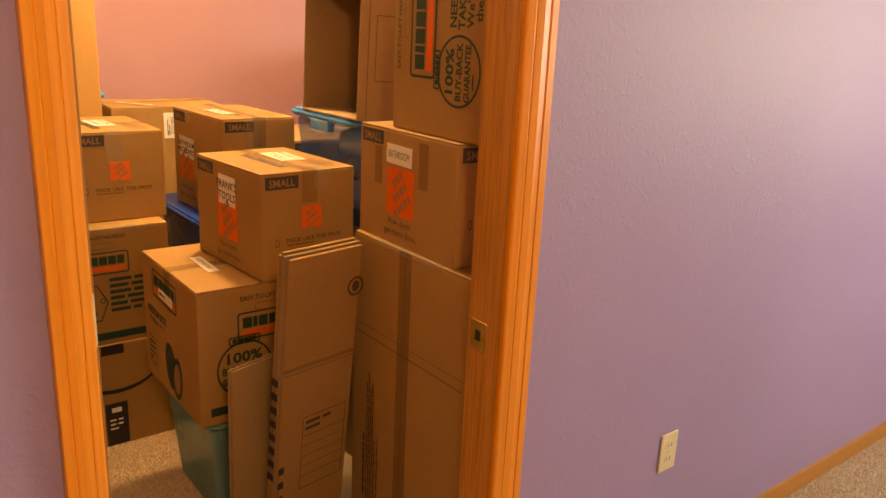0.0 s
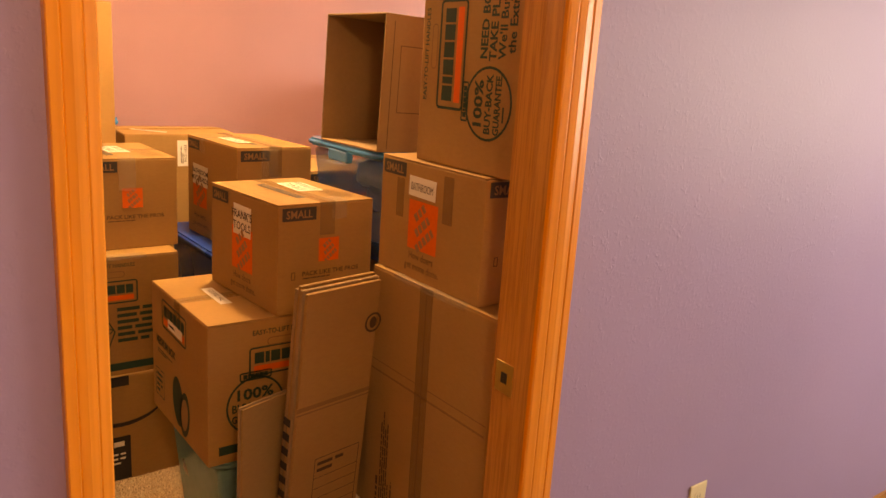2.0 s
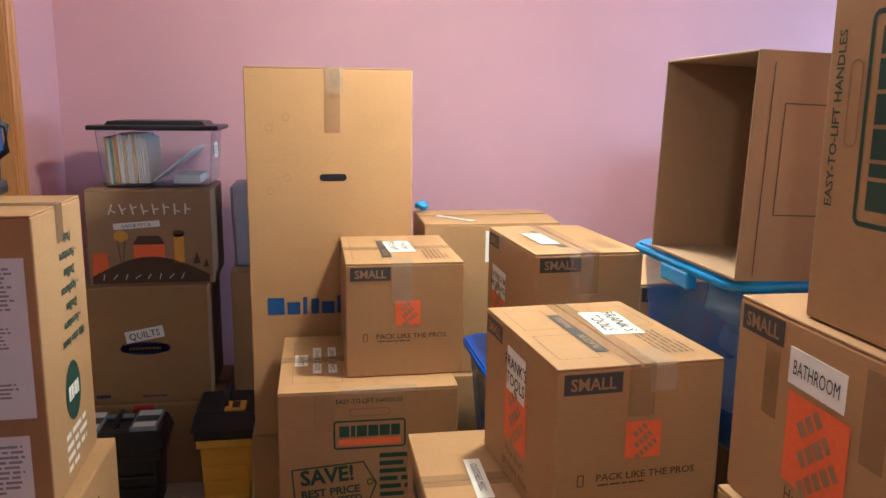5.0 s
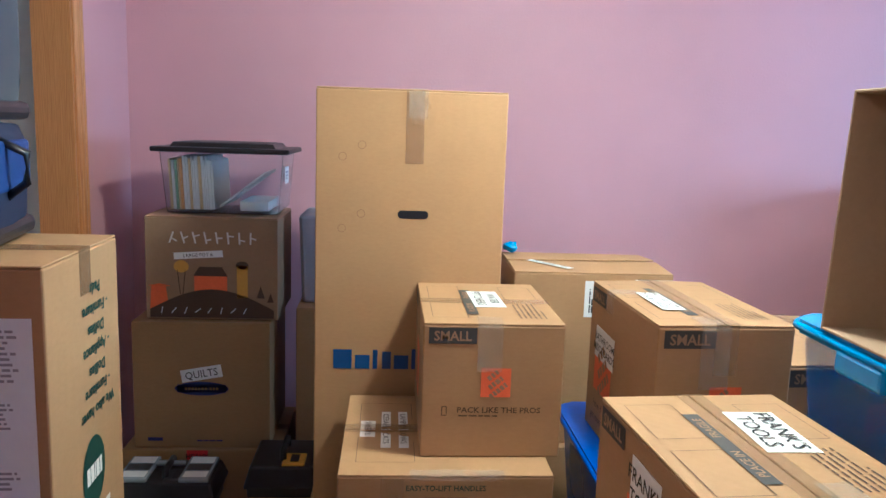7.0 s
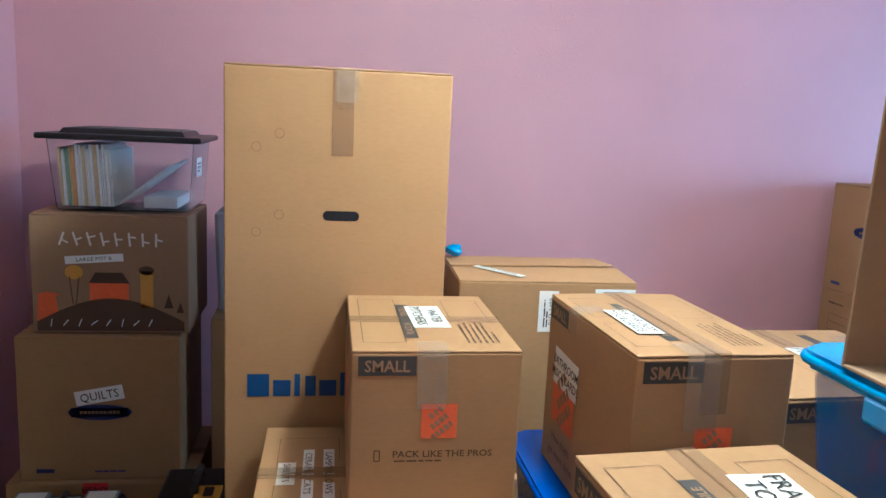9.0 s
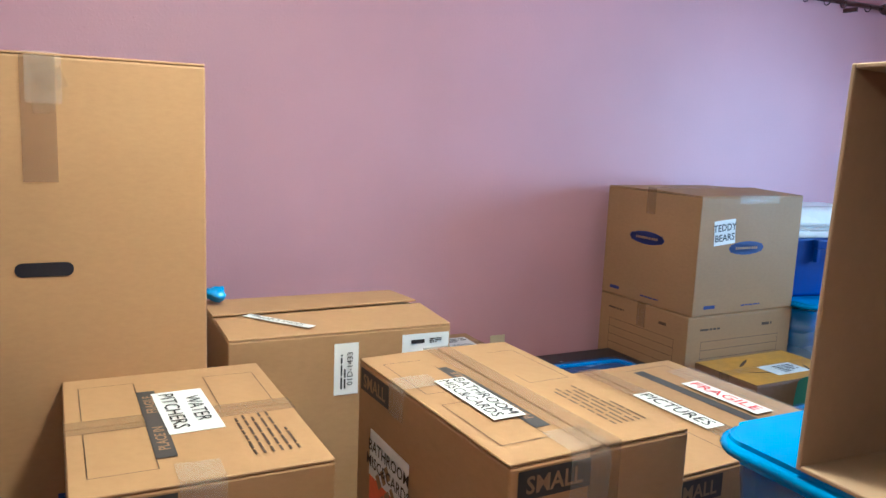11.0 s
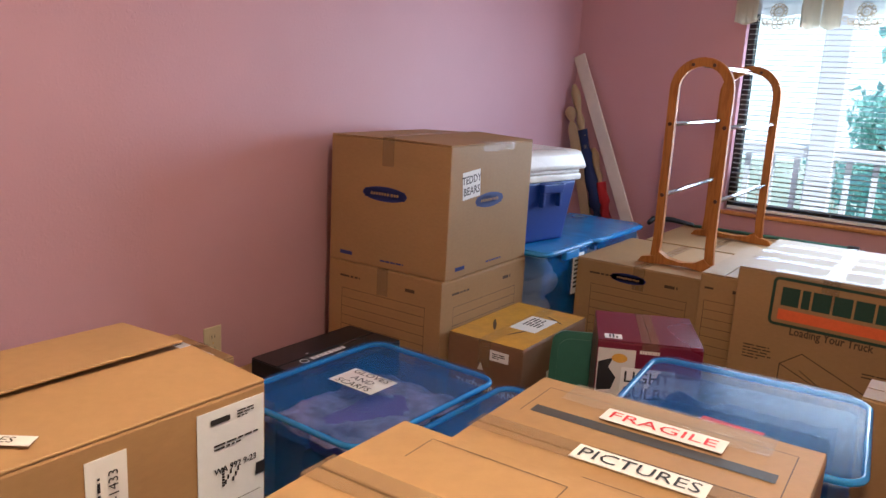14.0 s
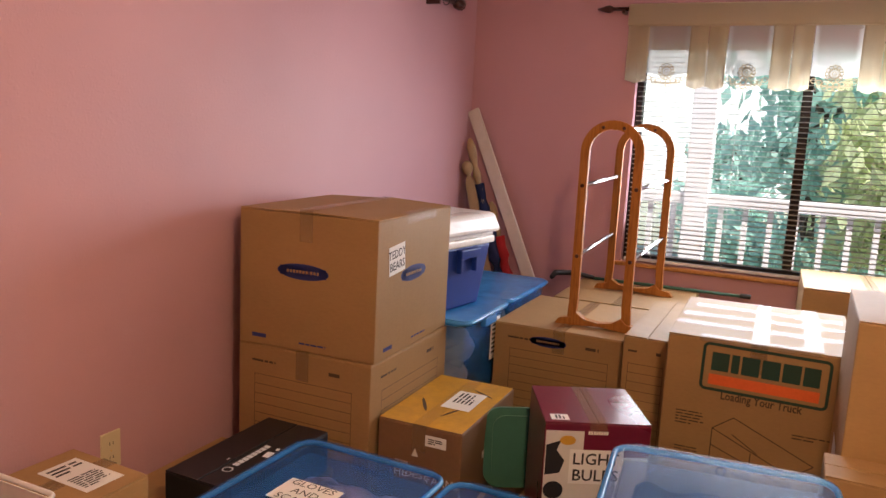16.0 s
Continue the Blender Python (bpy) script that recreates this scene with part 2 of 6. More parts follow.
CHROME = surface("polished_metal", (0.46, 0.48, 0.50), 0.26, 1.0, grain=30, vary=0.04, bump=0)
DARKMETAL = surface("bronze_window_metal", (0.035, 0.030, 0.028), 0.45, 0.6, grain=60, vary=0.15, bump=0.03)
CLOTH_W = surface("white_cloth", (0.74, 0.72, 0.70), 0.9, grain=200, vary=0.1, bump=0.4, sheen=0.3)
GREYFAB = surface("grey_fabric", (0.36, 0.34, 0.38), 0.9, grain=160, vary=0.08, bump=0.3)
INK_PALE = surface("faded_grey_ink", (0.30, 0.30, 0.33), 0.6, grain=120, vary=0.2, bump=0)
CLOTH_B = surface("navy_cloth", (0.014, 0.024, 0.085), 0.9, grain=200, vary=0.3, bump=0.4)
CLOTH_P = surface("purple_cloth", (0.26, 0.15, 0.44), 0.9, grain=120, vary=0.4, bump=0.4)
SCARVES = surface("mixed_purple_and_pale_scarves", (0.40, 0.36, 0.62), 0.9, grain=14, blotch=7, vary=0.95, bump=0.3)
MAROON = surface("maroon_carton_print", (0.15, 0.012, 0.03), 0.3, grain=60, vary=0.15, bump=0.05)
MUSTARD = surface("mustard_carton_print", (0.55, 0.29, 0.025), 0.5, grain=40, blotch=9, vary=0.2, bump=0.05)
WHITECARD = surface("white_card", (0.66, 0.63, 0.58), 0.6, grain=60, vary=0.06, bump=0.05)
SIDING = surface("white_siding", (0.80, 0.80, 0.78), 0.6, grain=40, vary=0.04, bump=0.05)
LEAF = surface("green_leaves", (0.30, 0.52, 0.45), 0.6, grain=4, blotch=1.2, vary=0.5, bump=0)
LEAF_Y = surface("yellow_green_leaves", (0.56, 0.62, 0.38), 0.6, grain=4, blotch=1.2, vary=0.4, bump=0)
BARK = surface("grey_bark", (0.12, 0.09, 0.07), 0.9, grain=20, vary=0.3, bump=0.5)
GRASS = surface("lawn", (0.30, 0.33, 0.25), 0.95, grain=6, blotch=0.3, vary=0.4, bump=0.4)
LACE = surface("ecru_valance_cloth", (0.72, 0.63, 0.46), 0.85, grain=180, vary=0.06, bump=0.25)
LACE.node_tree.nodes["Principled BSDF"].inputs["Transmission Weight"].default_value = 0.25
FILE_COLOURS = [surface("folder_%s" % n, c, 0.8, grain=80, vary=0.08, bump=0.02) for n, c in (("manila", (0.62, 0.45, 0.22)), ("white", (0.74, 0.73, 0.70)), ("green", (0.22, 0.36, 0.22)), ("orange", (0.62, 0.30, 0.08)))]


# ---- mesh tools ----
def bm_box(bm, x0, x1, y0, y1, z0, z1, taper=0.0, bevel=0.0, seg=2):
    """A box; taper draws its foot in; bevel rounds its edges."""
    v = []
    for z, k in ((z0, taper), (z1, 0.0)):
        v += [bm.verts.new(p) for p in ((x0 + k, y0 + k, z), (x1 - k, y0 + k, z), (x1 - k, y1 - k, z), (x0 + k, y1 - k, z))]
    f = [bm.faces.new([v[i] for i in q]) for q in ((3, 2, 1, 0), (4, 5, 6, 7), (0, 1, 5, 4), (1, 2, 6, 5), (2, 3, 7, 6), (3, 0, 4, 7))]
    if bevel:
        edges = list({e for a in f for e in a.edges})
        bmesh.ops.bevel(bm, geom=edges, offset=bevel, segments=seg, affect="EDGES", profile=0.5)
    return bm


def bm_tube(bm, pts, r, sides=10, caps=True):
    """A round bar along a line of points; r may be a list."""
    rings = []
    for i, p in enumerate(pts):
        p = Vector(p)
        a, b = Vector(pts[max(0, i - 1)]), Vector(pts[min(len(pts) - 1, i + 1)])
        q = (b - a).to_track_quat("Z", "Y")
        rad = r[i] if isinstance(r, (list, tuple)) else r
        rings.append([bm.verts.new(p + q @ Vector((rad * math.cos(2 * math.pi * k / sides), rad * math.sin(2 * math.pi * k / sides), 0))) for k in range(sides)])
    for a, b in zip(rings, rings[1:]):
        for k in range(sides):
            bm.faces.new((a[k], a[(k + 1) % sides], b[(k + 1) % sides], b[k]))
    if caps:
        bm.faces.new(list(reversed(rings[0])))
        bm.faces.new(rings[-1])
    return bm


def bm_prism(bm, outline, along, m=None):
    """An outline (x, y) drawn out over z from along[0] to along[1], then moved by m."""
    m = m or Matrix()
    lo = [bm.verts.new(m @ Vector((x, y, along[0]))) for x, y in outline]
    hi = [bm.verts.new(m @ Vector((x, y, along[1]))) for x, y in outline]
    n = len(outline)
    for i in range(n):
        bm.faces.new((lo[i], lo[(i + 1) % n], hi[(i + 1) % n], hi[i]))
    bm.faces.new(list(reversed(lo)))
    bm.faces.new(hi)
    return bm


def mesh_of(name, bm, material, smooth=False):
    bmesh.ops.recalc_face_normals(bm, faces=bm.faces)
    me = bpy.data.meshes.new(name)
    bm.to_mesh(me)
    bm.free()
    me.materials.append(material)
    if smooth:
        me.shade_smooth()
    return me


def part(name, bm, material, parent, label="", smooth=False):
    ob = new(name, mesh_of(name, bm, material, smooth))
    ob.parent = parent
    if label:
        tagged(ob, label)
    return ob


def thing(name, m, label, category, group="", kind=""):
    ob = new(name)
    ob.empty_display_size = 0.1
    ob.matrix_world = m
    return tagged(ob, label, category, group, kind)


def structure(name, bm, material, label, smooth=False):
    return tagged(new(name, mesh_of(name, bm, material, smooth)), label, name.split("_")[0], kind="structure")


def box(*a, **k):
    return bm_box(bmesh.new(), *a, **k)


# ---- printing and labels ----
_type = {}


def lettering(s, bold=0.0):
    """Flat outline of a line of letters, one unit high, centred on the origin: points and faces."""
    if (s, bold) not in _type:
        cu = bpy.data.curves.new("type", "FONT")
        cu.body, cu.size, cu.offset, cu.resolution_u = s, 1.0, bold, 2
        ob = bpy.data.objects.new("type", cu)
        me = bpy.data.meshes.new_from_object(ob)
        pts = [(v.co.x, v.co.y) for v in me.vertices]
        fs = [tuple(p.vertices) for p in me.polygons]
        bpy.data.objects.remove(ob)
        bpy.data.meshes.remove(me)
        bpy.data.curves.remove(cu)
        x0, x1 = min(p[0] for p in pts), max(p[0] for p in pts)
        cap = 0.7
        _type[(s, bold)] = ([((x - (x0 + x1) / 2) / cap, (y - cap / 2) / cap) for x, y in pts], fs, (x1 - x0) / cap)
    return _type[(s, bold)]


def turned(pts, u, v, rot):
    c, s = math.cos(radians(rot)), math.sin(radians(rot))
    return [(u + c * x - s * y, v + s * x + c * y) for x, y in pts]


def R(u, v, w, h, rot=0):
    return turned([(-w / 2, -h / 2), (w / 2, -h / 2), (w / 2, h / 2), (-w / 2, h / 2)], u, v, rot), [(0, 1, 2, 3)]


def P(pts):
    return pts, [tuple(range(len(pts)))]


def EL(u, v, a, b, rot=0, n=28):
    return turned([(a * math.cos(2 * math.pi * i / n), b * math.sin(2 * math.pi * i / n)) for i in range(n)], u, v, rot), [tuple(range(n))]


def _round(w, h, r, n=4):
    out = []
    for cx, cy, a0 in ((w / 2 - r, h / 2 - r, 0), (-w / 2 + r, h / 2 - r, 90), (-w / 2 + r, -h / 2 + r, 180), (w / 2 - r, -h / 2 + r, 270)):
        out += [(cx + r * math.cos(radians(a0 + 90 * i / n)), cy + r * math.sin(radians(a0 + 90 * i / n))) for i in range(n + 1)]
    return out


def FR(u, v, w, h, t, r=0.002, rot=0):
    """An outline t wide."""
    a, b = _round(w, h, r), _round(w - 2 * t, h - 2 * t, max(r - t, 0.0005))
    n = len(a)
    return turned(a + b, u, v, rot), [(i, (i + 1) % n, n + (i + 1) % n, n + i) for i in range(n)]


def RR(u, v, w, h, r, rot=0):
    a = _round(w, h, r)
    return turned(a, u, v, rot), [tuple(range(len(a)))]


def RING(u, v, ro, ri, n=32):
    a = [(ro * math.cos(2 * math.pi * i / n), ro * math.sin(2 * math.pi * i / n)) for i in range(n)]
    b = [(ri * math.cos(2 * math.pi * i / n), ri * math.sin(2 * math.pi * i / n)) for i in range(n)]
    return turned(a + b, u, v, 0), [(i, (i + 1) % n, n + (i + 1) % n, n + i) for i in range(n)]


def TX(s, u, v, h, rot=0, wide=None, bold=0.0, lean=0.0):
    """Letters h high; wide squeezes the line to a width."""
    pts, fs, w = lettering(s, bold)
    k = (wide / (w * h)) if wide else 1.0
    return turned([(x * h * k + lean * y * h, y * h) for x, y in pts], u, v, rot), fs


def BARS(u, v, w, h, rows, fill=0.5, rot=0, seed=1):
    """Rows of plain bars that stand for small print."""
    rnd = random.Random(seed)
    out = []
    step = h / rows
    c, s = math.cos(radians(rot)), math.sin(radians(rot))
    for i in range(rows):
        y = h / 2 - (i + 0.5) * step
        ln = w * (1.0 if i < rows - 1 else 0.55) * rnd.uniform(0.86, 1.0)
        x = -w / 2
        while x < -w / 2 + ln - 0.002:
            seg = min(rnd.uniform(0.6, 2.4) * step * 1.6, -w / 2 + ln - x)
            cx = x + seg / 2
            out.append(R(u + c * cx - s * y, v + s * cx + c * y, seg, step * fill, rot))
            x += seg + step * 0.45
    return out


def BLOCKS(u, v, w, h, widths, rot=0, gap=0.16):
    """A row of plain upright blocks that stands for a brand's word."""
    total = sum(widths) + gap * (len(widths) - 1)
    k = w / total
    out, x = [], -w / 2
    c, s = math.cos(radians(rot)), math.sin(radians(rot))
    for a in widths:
        cx = x + a * k / 2
        out.append(R(u + c * cx, v + s * cx, a * k, h, rot))
        x += (a + gap) * k
    return out


SIZE = {}


def face_matrix(ob, f):
    w, d, h = SIZE[ob.name]
    o, a, b = {"S": ((-w / 2, -d / 2, 0), (1, 0, 0), (0, 0, 1)), "E": ((w / 2, -d / 2, 0), (0, 1, 0), (0, 0, 1)), "N": ((w / 2, d / 2, 0), (-1, 0, 0), (0, 0, 1)),
               "W": ((-w / 2, d / 2, 0), (0, -1, 0), (0, 0, 1)), "T": ((-w / 2, -d / 2, h), (1, 0, 0), (0, 1, 0))}[f]
    a, b = Vector(a), Vector(b)
    n = a.cross(b)
    return Matrix(((a.x, b.x, n.x, o[0]), (a.y, b.y, n.y, o[1]), (a.z, b.z, n.z, o[2]), (0, 0, 0, 1)))


def face_size(ob, f):
    w, d, h = SIZE[ob.name]
    return {"S": (w, h), "N": (w, h), "E": (d, h), "W": (d, h), "T": (w, d)}[f]


def flat(shapes, m, lift):
    bm = bmesh.new()
    for s in shapes:
        for pts, fs in (s if isinstance(s, list) else [s]):
            vs = [bm.verts.new(m @ Vector((x, y, lift))) for x, y in pts]
            for f in fs:
                if len(set(f)) > 2:
                    try:
                        bm.faces.new([vs[i] for i in f])
                    except ValueError:
                        pass
    return bm


def ink(ob, f, material, shapes, name="print", label="", lift=0.0012, parent=None):
    every = [q for s in shapes for q in (s if isinstance(s, list) else [s])]
    single = name in ("tape", "crease", "hand_hole", "label")
    o = None
    for k, group in enumerate([[q] for q in every] if single else [every]):
        me = bpy.data.meshes.new(name)
        bm = flat(group, face_matrix(ob, f), lift + 0.0002 * k * single)
        bm.to_mesh(me)
        bm.free()
        me.materials.append(material)
        o = new(name, me)
        o.parent = parent or ob
        tagged(o, label, kind="" if len(group) == 1 and name != "lettering" else "stuff")
    return o


def sticker(ob, f, fu, fv, w, h, rot=0, lines=(), size=0.02, material=None, colour=None, bars=None, label="white paper label", lift=0.0016, bold=0.012, wide=None):
    """A paper label at the fractions fu, fv of a face, with its lines of letters."""
    fw, fh = face_size(ob, f)
    u, v = fu * fw, fv * fh
    m = face_matrix(ob, f)
    bm = bmesh.new()
    bm_prism(bm, R(u, v, w, h, rot)[0], (lift - 0.0008, lift), m)
    lab = part("label", bm, material or PAPER, ob, label)
    shapes = []
    n = len(lines)
    c, s = math.cos(radians(rot)), math.sin(radians(rot))
    for i, t in enumerate(lines):
        y = (n - 1) * 0.5 * size * 1.45 - i * size * 1.45
        shapes.append(TX(t, u - s * y, v + c * y, size, rot, wide=wide if wide and i == 0 else None, bold=bold))
    if bars:
        shapes += [BARS(u + c * bx - s * by, v + s * bx + c * by, bw, bh, rows, 0.5, rot, 5) for bx, by, bw, bh, rows in bars]
    if shapes:
        ink(ob, f, colour or INK, shapes, "lettering", "", lift + 0.0007, lab)
    return lab


# ---- cartons ----
def carton(label, x0, x1, y0, y1, z0, z1, yaw=0, seam="x", card=None, gap=0.004, lift=0.0, taped=True, tape=None, group="moving boxes", name="cardboard_box", category="box", seed=0):
    """A closed carton: body, two top flaps that meet at a seam, and tape over the seam and down both ends."""
    card = card or CARD
    w, d, h = x1 - x0, y1 - y0, z1 - z0
    rnd = random.Random(int(x0 * 1000) + int(z1 * 777) + seed)
    ob = thing(name, pose((x0 + x1) / 2, (y0 + y1) / 2, z0, 0, 0, yaw), label, category, group)
    SIZE[ob.name] = (w, d, h)
    t = 0.0045
    bm = bmesh.new()
    bm_box(bm, -w / 2, w / 2, -d / 2, d / 2, 0, h - t, bevel=0.0035)
    part("body", bm, card, ob, smooth=False)
    for side in (-1, 1):
        bm = bmesh.new()
        if seam == "x":
            a = (-w / 2 + 0.001, w / 2 - 0.001, gap / 2, d / 2 - 0.0005)
        else:
            a = (gap / 2, w / 2 - 0.0005, -d / 2 + 0.001, d / 2 - 0.001)
        bm_box(bm, *a, h - t + 0.0003, h, bevel=0.0012, seg=1)
        up = lift * rnd.uniform(0.6, 1.2)
        for v in bm.verts:
            k = v.co.y / (d / 2) if seam == "x" else v.co.x / (w / 2)
            e = v.co.x / (w / 2) if seam == "x" else v.co.y / (d / 2)
            v.co.z += up * max(0.0, 1 - k) * (0.4 + 0.6 * (0.5 + 0.5 * e * 1))
            if side < 0:
                if seam == "x":
                    v.co.y = -v.co.y
                else:
                    v.co.x = -v.co.x
        part("top_flap", bm, card, ob)
    if taped:
        tw, drop = 0.048, min(0.09, h * 0.3) * rnd.uniform(0.8, 1.15)
        for lo_hi in ("top", "end", "end2"):
            bm = bmesh.new()
            z = h + lift + 0.0008
            if lo_hi == "top":
                if seam == "x":
                    bm_box(bm, -w / 2 - 0.001, w / 2 + 0.001, -tw / 2, tw / 2, z, z + 0.0005)
                else:
                    bm_box(bm, -tw / 2, tw / 2, -d / 2 - 0.001, d / 2 + 0.001, z, z + 0.0005)
            else:
                s = 1 if lo_hi == "end" else -1
                if seam == "x":
                    bm_box(bm, s * (w / 2 + 0.0008) - 0.0003, s * (w / 2 + 0.0008) + 0.0003, -tw / 2, tw / 2, h - drop, z)
                else:
                    bm_box(bm, -tw / 2, tw / 2, s * (d / 2 + 0.0008) - 0.0003, s * (d / 2 + 0.0008) + 0.0003, h - drop, z)
            part("tape", bm, tape or TAPE, ob)
    return ob


def tag_small(ob, f, right=False, s=1.0):
    fw, fh = face_size(ob, f)
    w, h = 0.105 * s, 0.036 * s
    u = fw - w / 2 - 0.012 if right else w / 2 + 0.012
    v = fh - h / 2 - 0.010
    p = ink(ob, f, INK_GREY, [R(u, v, w, h)], "print", "charcoal size tag")
    ink(ob, f, INK_CARD, [TX("SMALL", u, v, 0.021 * s, wide=0.082 * s, bold=0.02)], "lettering", "", 0.0018, p)


def shop_logo(ob, f, u, v, s):
    """An orange square with plain slanting strokes left open."""
    p = ink(ob, f, INK_ORANGE, [R(u, v, s, s)], "print", "orange square mark")
    sl = []
    for i, (a, b, ws) in enumerate(((-0.20, 0.26, (0.8, 0.7, 0.7)), (0.0, 0.0, (1, 1, 1.4, 0.8)), (0.18, -0.27, (0.9, 0.8, 0.9, 1, 0.7)))):
        sl += BLOCKS(u + a * s * 0.5, v + b * s, s * (0.42 + 0.14 * i), s * 0.17, ws, 40, 0.35)
    ink(ob, f, INK_CARD, sl, "print", "", 0.0018, p)


def shop_end(ob, f):
    """The narrow side of a small moving box."""
    tag_small(ob, f)
    fw, fh = face_size(ob, f)
    shop_logo(ob, f, fw * 0.52, fh * 0.565, 0.066)
    ink(ob, f, INK_BROWN, [TX("PACK LIKE THE PROS", fw * 0.55, fh * 0.36, 0.0125, wide=0.185, bold=0.015), FR(fw * 0.5 - 0.118 + 0.012, fh * 0.35, 0.012, 0.022, 0.002),
                           BARS(fw * 0.55, fh * 0.315, 0.18, 0.006, 1)], "lettering")


def shop_long(ob, f, fu=0.38):
    """The wide side of a small moving box."""
    tag_small(ob, f)
    fw, fh = face_size(ob, f)
    shop_logo(ob, f, fw * fu, fh * 0.47, 0.125)
    ink(ob, f, INK_BROWN, [TX("How doers", fw * fu, fh * 0.205, 0.019, wide=0.105), TX("get more done.", fw * fu + 0.004, fh * 0.115, 0.019, wide=0.15)], "lettering")


def shop_top(ob, rot=0):
    """Printed form on the lid of a small moving box, and its dark stripe."""
    fw, fh = face_size(ob, "T")
    cx, cy = fw / 2, fh / 2
    l, s = (fh, fw) if fh > fw else (fw, fh)
    r = 0 if fh < fw else 90
    c, q = math.cos(radians(r)), math.sin(radians(r))
    def T(x, y):
        return cx + c * x - q * y, cy + q * x + c * y
    sh = [FR(*T(-l * 0.22, s * 0.30), l * 0.34, s * 0.26, 0.0012, 0.002, r), FR(*T(l * 0.22, s * 0.30), l * 0.34, s * 0.26, 0.0012, 0.002, r),
          FR(*T(l * 0.20, -s * 0.30), l * 0.36, s * 0.26, 0.0012, 0.002, r)]
    sh += BARS(*T(-l * 0.22, -s * 0.30), l * 0.34, s * 0.22, 6, 0.3, r, 4)
    ink(ob, "T", INK_BROWN, sh, "print", "", 0.0012)
    p = ink(ob, "T", INK_GREY, [R(*T(-l * 0.02, s * 0.13), l * 0.60, s * 0.085, r)], "print", "charcoal stripe", 0.0014)
    ink(ob, "T", INK_CARD, [TX("PLACE IN", *T(-l * 0.17, s * 0.13), s * 0.045, r, bold=0.02), TX("FRAGILE", *T(l * 0.14, s * 0.13), s * 0.045, r, bold=0.02)], "lettering", "", 0.002, p)


def truck_logo(ob, f, u, v, w, rot=0, dark=None):
    """A truck-rental mark as plain shapes: a rounded outline, dark blocks and an orange bar."""
    dark = dark or INK_GREEN
    h = w * 0.42
    c, s = math.cos(radians(rot)), math.sin(radians(rot))
    def T(x, y):
        return u + c * x - s * y, v + s * x + c * y
    ink(ob, f, dark, [FR(u, v, w, h, w * 0.025, w * 0.05, rot)] + BLOCKS(*T(0, h * 0.12), w * 0.84, h * 0.38, (1, 0.45, 1, 1, 1, 0.9), rot, 0.14), "print", "dark outlined mark")
    ink(ob, f, INK_ORANGE, [R(*T(0, -h * 0.26), w * 0.86, h * 0.22, rot)], "print", "orange bar")


def seal(ob, f, u, v, r, rot=0, dark=None):
    dark = dark or INK_GREEN
    c, s = math.cos(radians(rot)), math.sin(radians(rot))
    def T(x, y):
        return u + c * x - s * y, v + s * x + c * y
    ink(ob, f, dark, [RING(u, v, r, r * 0.93), TX("100%", *T(0, r * 0.42), r * 0.36, rot, wide=r * 1.25, bold=0.03), TX("BUY-BACK", *T(0, -r * 0.02), r * 0.26, rot, wide=r * 1.6, bold=0.03),
                      TX("GUARANTEE.", *T(0, -r * 0.40), r * 0.24, rot, wide=r * 1.62, bold=0.03), BARS(*T(0, -r * 0.66), r * 0.9, r * 0.12, 1, 0.5, rot),
                      FR(*T(0, r * 1.02), r * 1.1, r * 0.30, r * 0.05, r * 0.06, rot)], "lettering")
    ink(ob, f, dark, BLOCKS(*T(0, r * 1.02), r * 0.85, r * 0.15, (1, 0.5, 1, 1, 1, 1), rot), "print")


def banker_oval(ob, f, fu, fv, w, pale=True):
    fw, fh = face_size(ob, f)
    u, v = fu * fw, fv * fh
    p = ink(ob, f, INK_BLUE, [EL(u, v, w / 2, w * 0.135), R(u, v, w * 0.9, w * 0.16)], "print", "navy oval mark")
    ink(ob, f, INK_CARD, BLOCKS(u, v, w * 0.62, w * 0.050, (1, 1, 1, 1, 1, 1, 1, 0.2, 1, 1, 1), 0, 0.5), "print", "", 0.0018, p)


def banker_lines(ob, f):
    fw, fh = face_size(ob, f)
    sh = [R(fw * 0.5, fh * (0.10 + 0.075 * i), fw * 0.74, 0.0016) for i in range(10)]
    sh += [R(fw * 0.13, fh * 0.44, 0.0016, fh * 0.68), R(fw * 0.87, fh * 0.44, 0.0016, fh * 0.68)]
    sh += BARS(fw * 0.28, fh * 0.88, fw * 0.34, 0.012, 1, 0.6, 0, 2) + BARS(fw * 0.80, fh * 0.88, fw * 0.2, 0.016, 1, 0.7, 0, 3)
    ink(ob, f, INK_BROWN, sh, "print")


def banker_foot(ob, f):
    fw, fh = face_size(ob, f)
    ink(ob, f, INK_BLUE, BARS(fw * 0.2, fh * 0.07, fw * 0.2, 0.016, 1, 0.8, 0, 2) + BARS(fw * 0.66, fh * 0.06, fw * 0.4, 0.008, 1, 0.7, 0, 3), "print")


# ---- tubs ----
def rounded_slab(bm, w, d, r, z0, z1, soft):
    """A flat slab with round corners and softened rims."""
    lid = bm_prism(bmesh.new(), _round(w, d, r, 6), (z0, z1))
    lid.edges.ensure_lookup_table()
    flat = [e for e in lid.edges if abs(e.verts[0].co.z - e.verts[1].co.z) < 1e-6]
    bmesh.ops.bevel(lid, geom=flat, offset=soft, segments=2, affect="EDGES", profile=0.5)
    me = bpy.data.meshes.new("slab")
    lid.to_mesh(me)
    lid.free()
    bm.from_mesh(me)
    bpy.data.meshes.remove(me)


